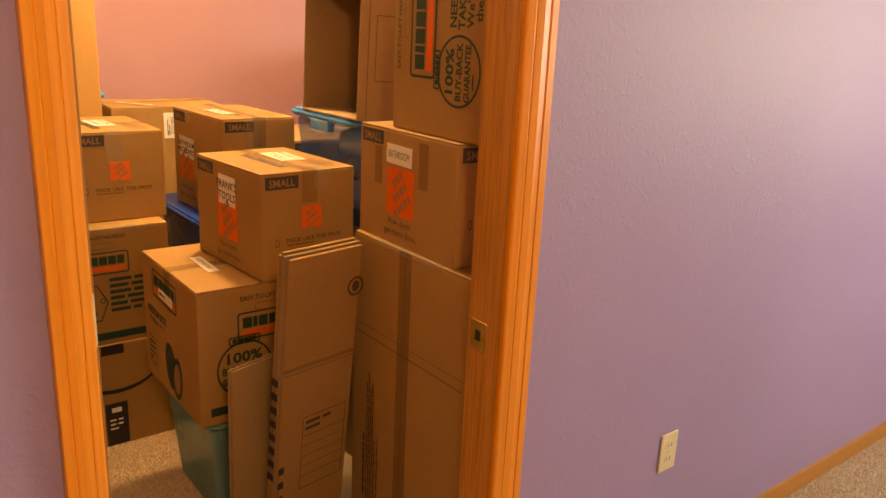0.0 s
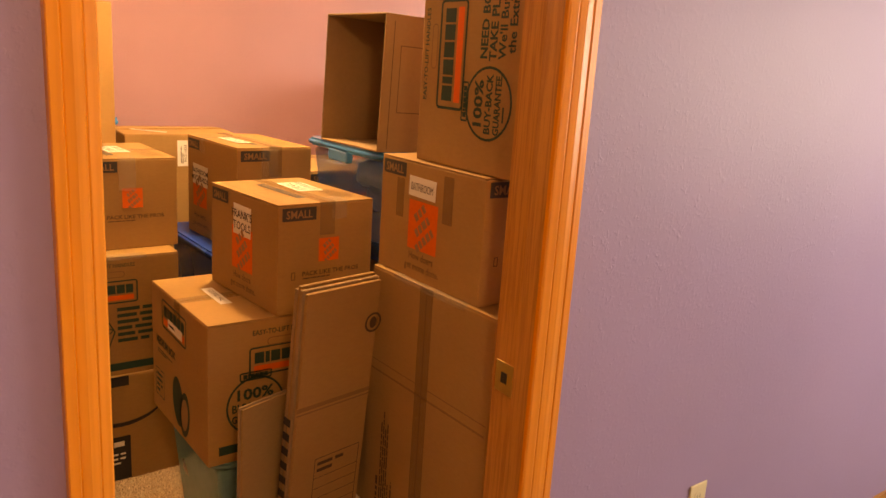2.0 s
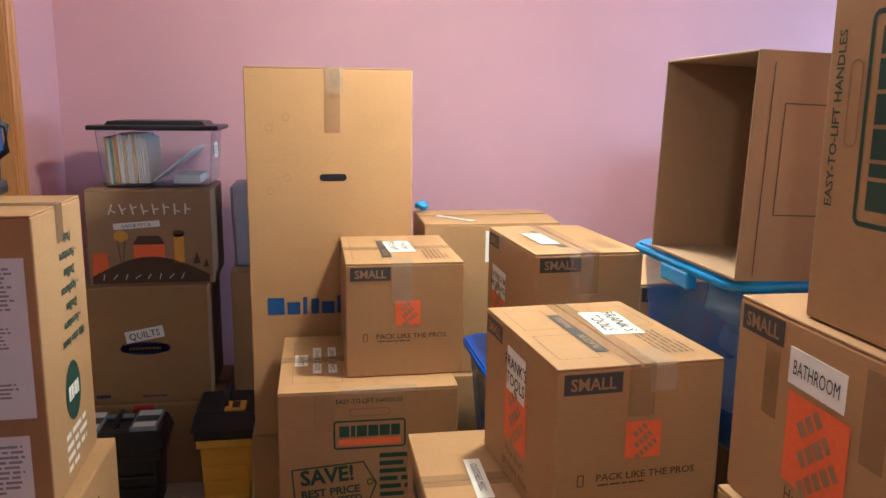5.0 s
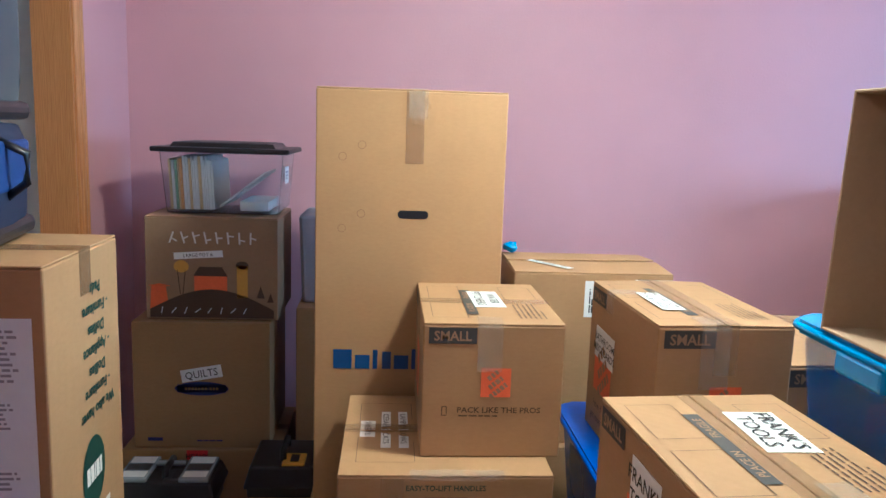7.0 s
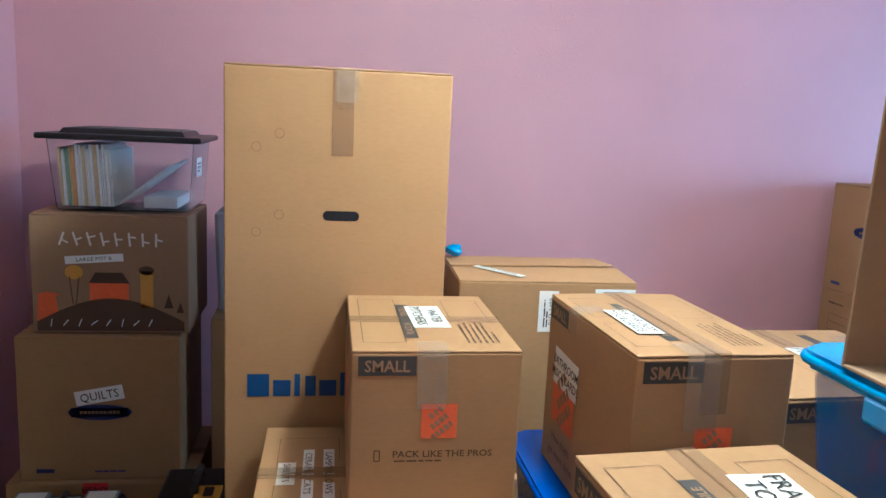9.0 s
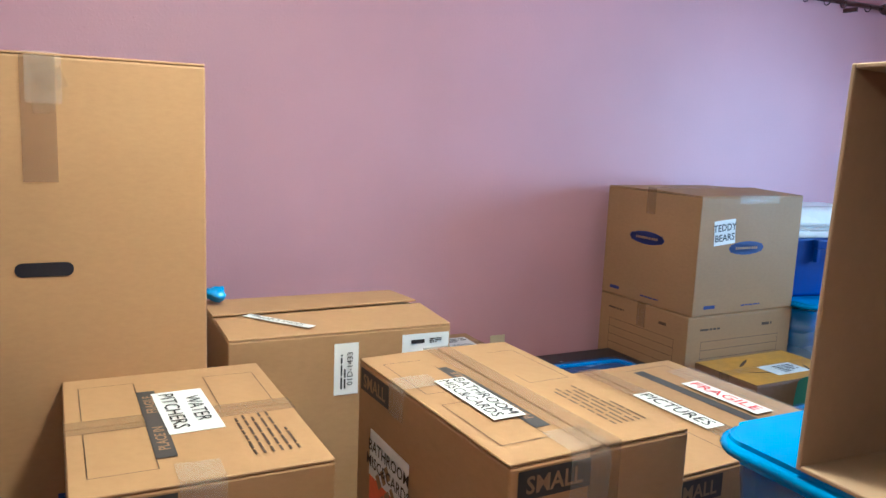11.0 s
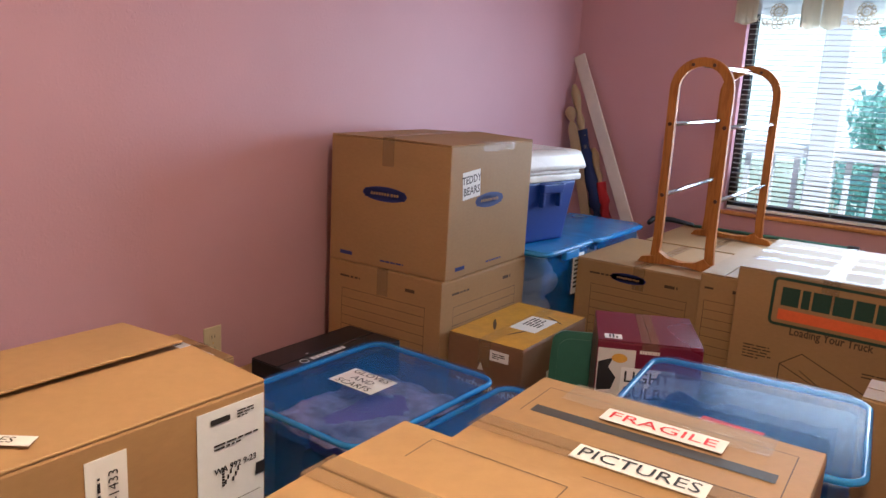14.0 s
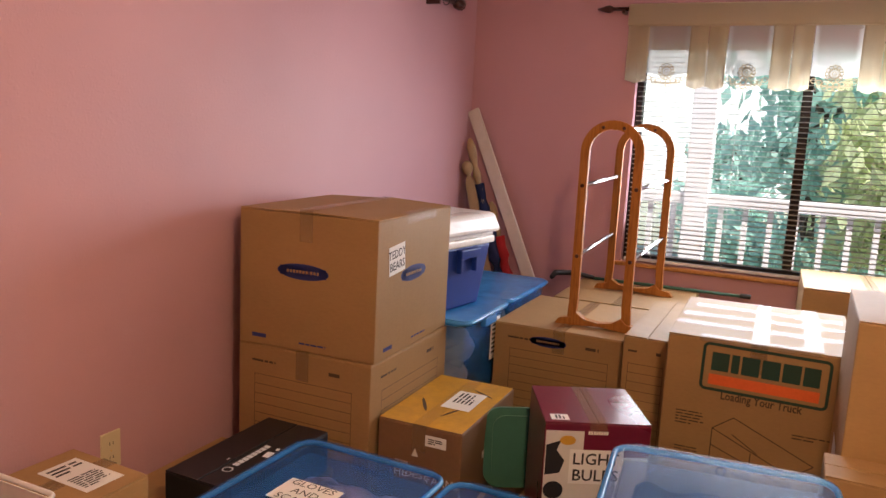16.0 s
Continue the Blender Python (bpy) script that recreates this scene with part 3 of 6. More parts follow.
def tub(label, x0, x1, y0, y1, z0, z1, yaw=0, body=None, lid=None, fill=None, rim=0.022, ridges=0, name="storage_tub", lid_label="", heap=None):
    """A tapered plastic tub with walls, a stepped lid with a raised border, and handles on its ends."""
    w, d, h = x1 - x0, y1 - y0, z1 - z0
    ob = thing(name, pose((x0 + x1) / 2, (y0 + y1) / 2, z0, 0, 0, yaw), label, "storage tub", "plastic tubs")
    SIZE[ob.name] = (w, d, h)
    i, tp, t = 0.018, 0.030, 0.003
    bm = bmesh.new()
    bm_box(bm, -w / 2 + i, w / 2 - i, -d / 2 + i, d / 2 - i, 0, h - 0.03, taper=tp, bevel=0.016, seg=3)
    top = [f for f in bm.faces if f.normal.z > 0.9 and f.calc_center_median().z > h - 0.032]
    bmesh.ops.delete(bm, geom=top, context="FACES")
    bmesh.ops.solidify(bm, geom=bm.faces[:], thickness=t)
    part("bin", bm, body or TUB_BLUE, ob)
    bm = bmesh.new()
    rounded_slab(bm, w, d, 0.045, h - rim - 0.002, h, 0.007)
    top = part("lid", bm, lid or LID_BLUE, ob, lid_label)
    loop = [(x, y, h - 0.013) for x, y in _round(w, d, 0.045, 6)]
    part("lip", bm_tube(bmesh.new(), loop + loop[:1], 0.0075, 8, False), LID_SKY if lid is None or lid is LID_BLUE else lid, top, smooth=True)
    for k in range(ridges):
        x = -w / 2 + 0.055 + k * 0.016
        bend = [(x + 0.010 * math.cos(a), (d / 2 - 0.06) * math.sin(a), h + 0.0005) for a in [-1.35 + 2.7 * i / 12 for i in range(13)]]
        part("ridge", bm_tube(bmesh.new(), bend, 0.003, 6), lid or LID_BLUE, top)
    for s in (-1, 1):
        bm = bmesh.new()
        bm_box(bm, -0.06, 0.06, -0.012, 0.012, h - 0.055, h - 0.018, bevel=0.006)
        for v in bm.verts:
            if w < d:
                v.co.y += s * (d / 2 - 0.004)
            else:
                v.co.x, v.co.y = v.co.y + s * (w / 2 - 0.004), v.co.x
        part("handle", bm, lid or LID_BLUE, ob)
    if fill:
        rnd = random.Random(int(x0 * 100) + int(y0 * 10))
        for k in range(5):
            bm = bmesh.new()
            r = bmesh.ops.create_icosphere(bm, subdivisions=3, radius=1.0)
            hh = (h - 0.055) / 2
            sx, sy = (w / 2 - 0.08) * rnd.uniform(0.66, 0.86), (d / 2 - 0.08) * rnd.uniform(0.66, 0.86)
            ox, oy = rnd.uniform(-1, 1) * (w / 2 - 0.066 - sx), rnd.uniform(-1, 1) * (d / 2 - 0.066 - sy)
            for v in bm.verts:
                n = noise.noise(v.co * 2.5 + Vector((k * 3.1, x0, y0)))
                v.co = Vector((v.co.x * sx * (1 + 0.2 * n) + ox, v.co.y * sy * (1 + 0.2 * n) + oy, 0.02 + hh * (0.35 + 0.30 * k) + v.co.z * hh * 0.36 * (1 + 0.3 * n)))
            part("folded_cloth", bm, fill[k % len(fill)], ob, smooth=True)
    if heap:
        # a rumpled top layer just under the lid
        bm = bmesh.new()
        bmesh.ops.create_grid(bm, x_segments=22, y_segments=18, size=0.5)
        for v in bm.verts:
            edge = max(abs(v.co.x), abs(v.co.y)) * 2
            n = noise.noise(Vector((v.co.x * 7, v.co.y * 6, x0 * 5))) + 0.5 * noise.noise(Vector((v.co.x * 17, v.co.y * 13, y0 * 5)))
            v.co = Vector((v.co.x * (w - 0.11), v.co.y * (d - 0.11), h - 0.062 + 0.016 * n - 0.05 * max(0.0, edge - 0.75)))
        bmesh.ops.solidify(bm, geom=bm.faces[:], thickness=0.003)
        part("scarf", bm, heap, ob, smooth=True)
    return ob


# ---- structure ----
WX0, WX1, WY0, WY1, TOP = -0.31, 5.02, 1.48, 4.76, 2.44
HY = 1.365
# the hallway wall stands a little prouder on the hinge side of the doorway
HYL = 1.262
DL, DR, DH = 0.540, 1.365, 2.05
WINY0, WINY1, WINZ0, WINZ1 = 2.27, 3.86, 0.95, 2.08


def slabs(name, pieces, material, label):
    bm = bmesh.new()
    for p in pieces:
        bm_box(bm, *p)
    return structure(name, bm, material, label)


slabs("floor", [(-1.6, 5.2, -2.2, 4.9, -0.12, 0.0)], CARPET, "beige cut-pile carpet over the whole floor")
slabs("ceiling", [(-1.6, 5.2, -2.2, 4.9, TOP, TOP + 0.12)], WHITE, "white textured plasterboard ceiling")
slabs("wall_north", [(WX0 - 0.12, WX1 + 0.14, WY1, WY1 + 0.12, 0, TOP)], PINK, "pink painted plaster wall behind the boxes")
slabs("wall_east", [(WX1, WX1 + 0.14, 1.42, WINY0, 0, TOP), (WX1, WX1 + 0.14, WINY1, WY1, 0, TOP), (WX1, WX1 + 0.14, WINY0, WINY1, 0, WINZ0), (WX1, WX1 + 0.14, WINY0, WINY1, WINZ1, TOP)],
      PINK, "pink painted wall with the window in it")
CY0, CY1 = 2.60, 4.20
slabs("wall_west", [(WX0 - 0.12, WX0, WY0, CY0, 0, TOP), (WX0 - 0.12, WX0, CY1, WY1, 0, TOP), (WX0 - 0.12, WX0, CY0, CY1, 2.05, TOP)], PINK, "pink painted wall with a closet opening")
slabs("wall_closet", [(WX0 - 0.80, WX0 - 0.70, CY0 - 0.2, CY1 + 0.2, 0, TOP), (WX0 - 0.70, WX0 - 0.12, CY0 - 0.2, CY0 - 0.1, 0, TOP), (WX0 - 0.70, WX0 - 0.12, CY1 + 0.1, CY1 + 0.2, 0, TOP)],
      WHITE, "plain white inside of the closet")
mid = (HY + WY0) / 2
slabs("wall_south", [(WX0 - 0.12, DL - 0.05, mid, WY0, 0, TOP), (DR + 0.02, WX1, mid, WY0, 0, TOP), (DL - 0.05, DR + 0.02, mid, WY0, DH + 0.02, TOP)], PINK, "pink room side of the doorway wall")
slabs("wall_hall", [(-1.5, 0.520, HYL, mid - 0.001, 0, TOP), (DR + 0.02, 4.5, HY, mid - 0.001, 0, TOP), (DL - 0.02, DR + 0.02, HY, mid - 0.001, DH + 0.02, TOP)],
      PURPLE, "purple painted hallway wall with an orange-peel texture")
slabs("wall_hall_back", [(-1.6, 4.62, -2.2, -2.08, 0, TOP), (-1.6, -1.5, -2.08, WY0, 0, TOP)], PURPLE, "purple hallway walls behind the walker")
slabs("wall_hall_end", [(4.5, 4.62, -2.08, -1.05, 0, TOP), (4.5, 4.62, 0.35, HY, 0, TOP), (4.5, 4.62, -1.05, 0.35, 0, 1.0), (4.5, 4.62, -1.05, 0.35, 2.15, TOP)], PURPLE, "purple hallway end wall with a window opening")
slabs("baseboard", [(DR + 0.075, 4.5, HY - 0.012, HY, 0, 0.062), (-1.5, 0.478, HYL - 0.012, HYL, 0, 0.062)], OAK, "low oak baseboard along the hallway wall")
slabs("baseboard_room", [(WX0, WX1, WY1 - 0.012, WY1, 0, 0.062), (WX1 - 0.012, WX1, WY0, WY1 - 0.012, 0, 0.062)], OAK, "low oak baseboard along the pink walls")

# moulded casing: a stepped and rounded profile, x across the face, y out of the wall
CAS = [(0.0, 0.0), (0.0, 0.016), (0.002, 0.018), (0.015, 0.0182), (0.0168, 0.0155), (0.019, 0.0165), (0.030, 0.0175), (0.042, 0.0155), (0.0435, 0.0135), (0.046, 0.0142), (0.059, 0.0115), (0.062, 0.009), (0.062, 0.0)]


def casing(name, x, y, side, out, z1, material, label, axis="y", wide=0.062):
    """A door casing's upright; side: +1 when it widens towards +x; out: the way it stands off the wall."""
    bm = bmesh.new()
    k = wide / 0.062
    pts = [((x + side * k * (0.062 - a), y + out * b) if axis == "y" else (y + out * b, x + side * k * (0.062 - a))) for a, b in CAS]
    bm_prism(bm, pts, (0, z1))
    return structure(name, bm, material, label)


casing("trim_1", 0.531, HYL, -1, -1, DH + 0.06, CASING, "glossy orange-stained moulded door casing", wide=0.052)
casing("trim_2", 1.333, HY, 1, -1, DH + 0.06, CASING, "glossy orange-stained moulded door casing", wide=0.078)
casing("trim_3", DL - 0.052, WY0, -1, 1, DH + 0.06, CASING, "moulded door casing on the room side")
casing("trim_4", DR + 0.021, WY0, 1, 1, DH + 0.06, CASING, "moulded door casing on the room side")
slabs("trim_5", [(DL, DR, HY - 0.014, HY, DH, DH + 0.06)], CASING, "orange-stained head casing over the doorway")
casing("trim_6", CY1 - 0.004, WX0, 1, 1, 2.11, OAK, "oak closet casing", axis="x")
casing("trim_7", CY0 + 0.004, WX0, -1, 1, 2.11, OAK, "oak closet casing", axis="x")
bm = bmesh.new()
bm_tube(bm, [(0, 0, 0), (0, 0, 0.02), (0, 0, 0.03)], [0.15, 0.15, 0.13], 28)
fixture = tagged(new("ceiling_light", mesh_of("ceiling_light", bm, WHITE)), "round white ceiling light over the boxes", "ceiling light")
fixture.matrix_world = pose(1.42, 2.84, TOP - 0.0305)
# jambs with their stops
bm = bmesh.new()
bm_prism(bm, [(1.342, HY + 0.0005), (1.351, 1.4285), (1.356, 1.4290), (1.360, WY0 + 0.020), (DR + 0.02, WY0 + 0.020), (DR + 0.02, HY + 0.0005)], (0, DH))
jamb = structure("door_jamb", bm, OAK, "oak door jamb with a stop")
bm = bmesh.new()
bm_prism(bm, [(0.5205, HYL + 0.0005), (0.531, HYL + 0.0005), (0.534, 1.376), (0.5395, 1.377), (0.541, 1.413), (0.5205, 1.413)], (0, DH))
bm_box(bm, DL - 0.05, DL - 0.022, HY + 0.052, WY0, 0, DH)
bm_box(bm, DL, DR, HY, WY0, DH, DH + 0.02)
structure("door_jamb_hinged", bm, OAK, "oak hinge jamb and head of the doorway")
bm = bmesh.new()
bm_box(bm, -0.001, 0.001, -0.028, 0.028, -0.034, 0.034, bevel=0.0006)
strike = tagged(new("strike_plate", mesh_of("strike_plate", bm, BRASS)), "brass strike plate let into the jamb", "strike plate")
strike.matrix_world = pose(1.3568, WY0 - 0.018, 0.845, 0, 0, -3)
bm = bmesh.new()
bm_box(bm, -0.0012, 0.0012, -0.010, 0.010, -0.012, 0.012)
part("latch_hole", bm, BLACK, strike)
# closet jambs and a dark inside
slabs("closet_jamb", [(WX0 - 0.13, WX0 + 0.002, CY1 - 0.018, CY1 - 0.001, 0, 2.05), (WX0 - 0.13, WX0 + 0.002, CY0 + 0.001, CY0 + 0.018, 0, 2.05)], OAK, "oak closet jambs")


def hinged_door():
    """A flush door, swung into the room on three hinges."""
    m = Matrix.Translation((DL - 0.001, HY + 0.057, 0)) @ pose(0, 0, 0, 0, 0, 25)
    ob = thing("door_1", m, "brown flush wooden door standing open into the room", "door", kind="structure")
    part("leaf", box(0.0, 0.041, 0.0, 0.80, 0.012, DH - 0.004, bevel=0.0025), DOORWOOD, ob)
    for z in (0.25, 1.045, 1.80):
        hinge = part("hinge", bm_prism(bmesh.new(), [(a + 0.020, b + z) for a, b in _round(0.036, 0.096, 0.011)], (-0.0004, 0.0016), pose(0, 0, 0, 90)), HINGE, ob, "pale brass butt hinge leaf")
        bm = bmesh.new()
        bm_tube(bm, [(-0.004, -0.004, z - 0.045), (-0.004, -0.004, z + 0.045)], 0.005)
        part("pin", bm, BRASS, hinge, smooth=True)
        for a, b in ((-0.005, 0.03), (0.006, 0.004), (-0.004, -0.03)):
            part("screw", bm_prism(bmesh.new(), EL(a + 0.0175, b + z, 0.0035, 0.0035, n=10)[0], (0.0014, 0.0022), pose(0, 0, 0, 90)), DARKMETAL, hinge)
    bm = bmesh.new()
    bm_tube(bm, [(0.035, 0.73, 0.95), (0.075, 0.73, 0.95)], 0.010)
    bmesh.ops.create_uvsphere(bm, u_segments=16, v_segments=10, radius=0.027, matrix=Matrix.Translation((0.085, 0.73, 0.95)))
    part("door_knob", bm, BRASS, ob, smooth=True)


hinged_door()


def outlet(at, facing, label):
    ob = thing("wall_outlet", at @ pose(0, 0, 0, 0, 0, facing), label, "outlet")
    part("cover_plate", box(-0.035, 0.035, -0.006, 0, -0.057, 0.057, bevel=0.003), IVORY, ob)
    for z in (-0.021, 0.021):
        sock = part("socket", bm_prism(bmesh.new(), EL(0, z, 0.016, 0.0145)[0], (0.0055, 0.0072), pose(0, 0, 0, 90)), IVORY, ob)
        for x in (-0.006, 0.006):
            part("slot", box(x - 0.001, x + 0.001, -0.0076, -0.0068, z - 0.003, z + 0.006), BLACK, sock)
    part("screw", bm_prism(bmesh.new(), EL(0, 0, 0.003, 0.003, n=10)[0], (0.0056, 0.0068), pose(0, 0, 0, 90)), BRASS, ob)


outlet(pose(1.985, HY, 0.405), 0, "ivory duplex outlet on the purple wall")
outlet(pose(2.498, WY1, 0.642), 0, "ivory outlet plate on the pink wall above the boxes")


# ---- window, valance and the view ----
def window():
    ob = thing("window_1", pose(WX1, 0, 0), "bronze metal sliding window with white blinds", "window", kind="structure")
    y0, y1, z0, z1 = WINY0, WINY1, WINZ0, WINZ1
    ym = 3.06
    for a in ((0.05, 0.10, y0, y0 + 0.035, z0, z1), (0.05, 0.10, y1 - 0.035, y1, z0, z1), (0.05, 0.10, y0 + 0.035, y1 - 0.035, z0, z0 + 0.035), (0.05, 0.10, y0 + 0.035, y1 - 0.035, z1 - 0.035, z1), (0.055, 0.095, ym - 0.022, ym + 0.022, z0 + 0.035, z1 - 0.035)):
        part("window_frame", box(*a, bevel=0.003), DARKMETAL, ob, "bronze metal frame")
    part("window_sill", box(-0.022, 0.05, y0 - 0.03, y1 + 0.03, z0 - 0.022, z0 - 0.001, bevel=0.005), OAK, ob, "oak sill")
    for a, b in ((y0 + 0.035, ym - 0.022), (ym + 0.022, y1 - 0.035)):
        g = part("pane", box(0.073, 0.077, a, b, z0 + 0.035, z1 - 0.035), GLASS, ob)
        g.visible_shadow = False
    # blinds hang open, slats nearly level
    bl = thing("window_blind", pose(WX1 + 0.025, 0, 0), "white aluminium blind with its slats open", "blind")
    part("head_rail", box(-0.016, 0.016, y0 + 0.01, y1 - 0.01, z1 - 0.045, z1 - 0.012, bevel=0.003), WHITEP, bl)
    part("bottom_rail", box(-0.012, 0.012, y0 + 0.012, y1 - 0.012, z0 + 0.006, z0 + 0.022, bevel=0.003), WHITEP, bl)
    me = None
    z = z0 + 0.045
    while z < z1 - 0.05:
        if me is None:
            bm = bmesh.new()
            n = 5
            rows = []
            for k in range(n):
                x = -0.0125 + 0.025 * k / (n - 1)
                zz = 0.0025 * (1 - (2 * k / (n - 1) - 1) ** 2) + x * 0.14
                rows.append([bm.verts.new((x, y, zz)) for y in (y0 + 0.014, y1 - 0.014)])
            for a, b in zip(rows, rows[1:]):
                bm.faces.new((a[0], a[1], b[1], b[0]))
            bmesh.ops.solidify(bm, geom=bm.faces[:], thickness=0.0007)
            me = mesh_of("slat", bm, WHITEP, True)
        s = new("slat", me)
        s.parent, s.location = bl, (0, 0, z)
        z += 0.0245
    for y in (y0 + 0.15, 2.75, 3.36, y1 - 0.15):
        part("cord", bm_tube(bmesh.new(), [(0.0, y, z0 + 0.02), (0.0, y, z1 - 0.03)], 0.0012, 6), WHITEP, bl)


def glass_material():
    m, nt, b = nodes_of("window_glass")
    b.inputs["Base Color"].default_value = (0.95, 0.98, 0.97, 1)
    b.inputs["Roughness"].default_value = 0.0
    b.inputs["Transmission Weight"].default_value = 1.0
    b.inputs["IOR"].default_value = 1.02
    return m


GLASS = glass_material()
window()


def valance():
    """Gathered cloth: doubled pleats between sheer panels with a pierced lace foot."""
    ob = thing("window_valance", pose(WX1 - 0.06, 0, 0), "ecru pleated valance with cutwork lace panels", "valance")
    z1 = 2.235

    def drop(name, y, wdt, zl, swell, cloth, label=""):
        bm = bmesh.new()
        n, cols = 9, []
        for i in range(n):
            q = i / (n - 1)
            dx = -swell * math.sin(math.pi * q) - 0.004 + 0.003 * math.sin(q * 9)
            foot = zl + 0.007 * math.cos(2 * math.pi * q)
            cols.append([bm.verts.new((dx * (0.3 + 0.7 * hh), y - wdt * q, z1 - (z1 - foot) * hh)) for hh in (0, 0.12, 0.35, 0.65, 1.0)])
        for a, b in zip(cols, cols[1:]):
            for k in range(4):
                bm.faces.new((a[k], a[k + 1], b[k + 1], b[k]))
        bmesh.ops.solidify(bm, geom=bm.faces[:], thickness=0.0015)
        return part(name, bm, cloth, ob, label, smooth=True)

    drop("return", 3.905, 0.105, 1.872, 0.004, LACE)
    y = 3.80
    while y > 2.25:
        sheer = drop("panel", y, 0.195, 1.908, 0.005, SHEER, "sheer panel")
        mid_y = y - 0.0975
        # cutwork: a round flower over a fan of drops
        bm = bmesh.new()
        rings = [(mid_y, 1.925, 0.020), (mid_y, 1.925, 0.009)]
        rings += [(mid_y + 0.031 * math.cos(a), 1.925 + 0.031 * math.sin(a), 0.008) for a in [math.pi * k / 6 for k in range(12)]]
        rings += [(mid_y + (k - 3.5) * 0.0235, 1.893 - 0.018 * (1 - ((k - 3.5) / 3.5) ** 2), 0.0115) for k in range(8)]
        rings += [(mid_y + (k - 2.5) * 0.0235, 1.874 - 0.016 * (1 - ((k - 2.5) / 2.5) ** 2), 0.010) for k in range(6)]
        for cy, cz, rad in rings:
            loop = [(-0.010, cy + rad * math.cos(a), cz + rad * math.sin(a)) for a in [2 * math.pi * q / 10 for q in range(11)]]
            bm_tube(bm, loop, 0.0024, 5, False)
        part("lace", bm, LACE, sheer, "cutwork lace edge")
        y -= 0.195
        for side in (0, 1):
            drop("pleat", y - 0.088 * side, 0.086, 1.848, 0.020, LACE)
        y -= 0.176
    part("header", box(-0.026, 0.012, 2.20, 3.908, z1 - 0.095, z1 + 0.012, bevel=0.008), LACE, ob)
    rod = thing("curtain_rod", pose(WX1 - 0.06, 0, 0), "dark wooden curtain rod with a turned finial", "curtain rod")
    part("pole", bm_tube(bmesh.new(), [(0, 2.1, 2.225), (0, 3.99, 2.225)], 0.010), DARKWOOD, rod, smooth=True)
    part("finial", bm_tube(bmesh.new(), [(0, 3.99, 2.225), (0, 4.01, 2.225), (0, 4.03, 2.225), (0, 4.07, 2.225)], [0.012, 0.020, 0.016, 0.004]), DARKWOOD, rod, smooth=True)
    part("bracket", box(-0.006, 0.058, 3.93, 3.945, 2.205, 2.222), DARKWOOD, rod)


SHEER = surface("sheer_panel_cloth", (0.66, 0.66, 0.66), 0.9, grain=300, vary=0.05, bump=0.2)
SHEER.node_tree.nodes["Principled BSDF"].inputs["Alpha"].default_value = 0.45
for cloth, k in ((SHEER, 0.6), (LACE, 0.5)):
    nt = cloth.node_tree
    b = nt.nodes["Principled BSDF"]
    thin = node(nt, "ShaderNodeBsdfTranslucent")
    thin.inputs["Color"].default_value = (0.85, 0.78, 0.62, 1) if cloth is LACE else (0.9, 0.89, 0.86, 1)
    mixed = node(nt, "ShaderNodeMixShader")
    mixed.inputs[0].default_value = k
    nt.links.new(b.outputs[0], mixed.inputs[1])
    nt.links.new(thin.outputs[0], mixed.inputs[2])
    nt.links.new(mixed.outputs[0], nt.nodes["Material Output"].inputs["Surface"])
DARKWOOD = surface("dark_turned_wood", (0.06, 0.022, 0.015), 0.3, grain=30, vary=0.2, bump=0.03)
valance()


def wall_rod():
    rod = thing("quilt_hanger", pose(0, WY1 - 0.06, 0), "dark wooden rod with rings high on the pink wall", "curtain rod")
    part("pole", bm_tube(bmesh.new(), [(3.5, 0, 2.215), (4.60, 0, 2.215)], 0.012), DARKWOOD, rod, smooth=True)
    part("finial", bm_tube(bmesh.new(), [(4.60, 0, 2.215), (4.63, 0, 2.215), (4.67, 0, 2.215), (4.70, 0, 2.215)], [0.014, 0.028, 0.030, 0.012]), DARKWOOD, rod, smooth=True)
    part("bracket", box(4.40, 4.415, -0.01, 0.06, 2.18, 2.20), DARKWOOD, rod)
    for x in (3.9, 4.05, 4.2, 4.32, 4.5):
        ring = [(x, 0.016 * math.cos(a), 2.205 + 0.016 * math.sin(a)) for a in [2 * math.pi * q / 12 for q in range(13)]]
        part("ring", bm_tube(bmesh.new(), ring, 0.002, 6, False), DARKMETAL, rod)


wall_rod()


# ---- outdoors ----
for foliage, tint in ((LEAF, (0.60, 0.84, 0.76, 1)), (LEAF_Y, (0.72, 0.78, 0.46, 1))):
    nt = foliage.node_tree
    thin = node(nt, "ShaderNodeBsdfTranslucent", Color=tint)
    mixed = node(nt, "ShaderNodeMixShader")
    mixed.inputs[0].default_value = 0.5
    nt.links.new(nt.nodes["Principled BSDF"].outputs[0], mixed.inputs[1])
    nt.links.new(thin.outputs[0], mixed.inputs[2])
    nt.links.new(mixed.outputs[0], nt.nodes["Material Output"].inputs["Surface"])
slabs("ground", [(5.3, 400, -300, 300, -3.2, -3.0)], GRASS, "lawn sloping away below the balcony")


# the slab's own mottled glow stands in for bright haze over the distance
HAZE_GLOW, _nt, _b = nodes_of("glowing_haze_backdrop")
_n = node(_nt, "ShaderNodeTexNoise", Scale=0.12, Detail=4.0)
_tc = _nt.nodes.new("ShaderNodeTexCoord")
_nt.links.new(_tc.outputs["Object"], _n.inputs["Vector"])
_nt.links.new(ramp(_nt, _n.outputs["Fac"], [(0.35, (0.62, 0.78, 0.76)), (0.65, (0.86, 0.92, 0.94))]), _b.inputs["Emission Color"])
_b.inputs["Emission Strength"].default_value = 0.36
slabs("backdrop", [(62, 64, -90, 100, -3.0, 8.0)], HAZE_GLOW, "pale hazy trees and hills far beyond the lawn")


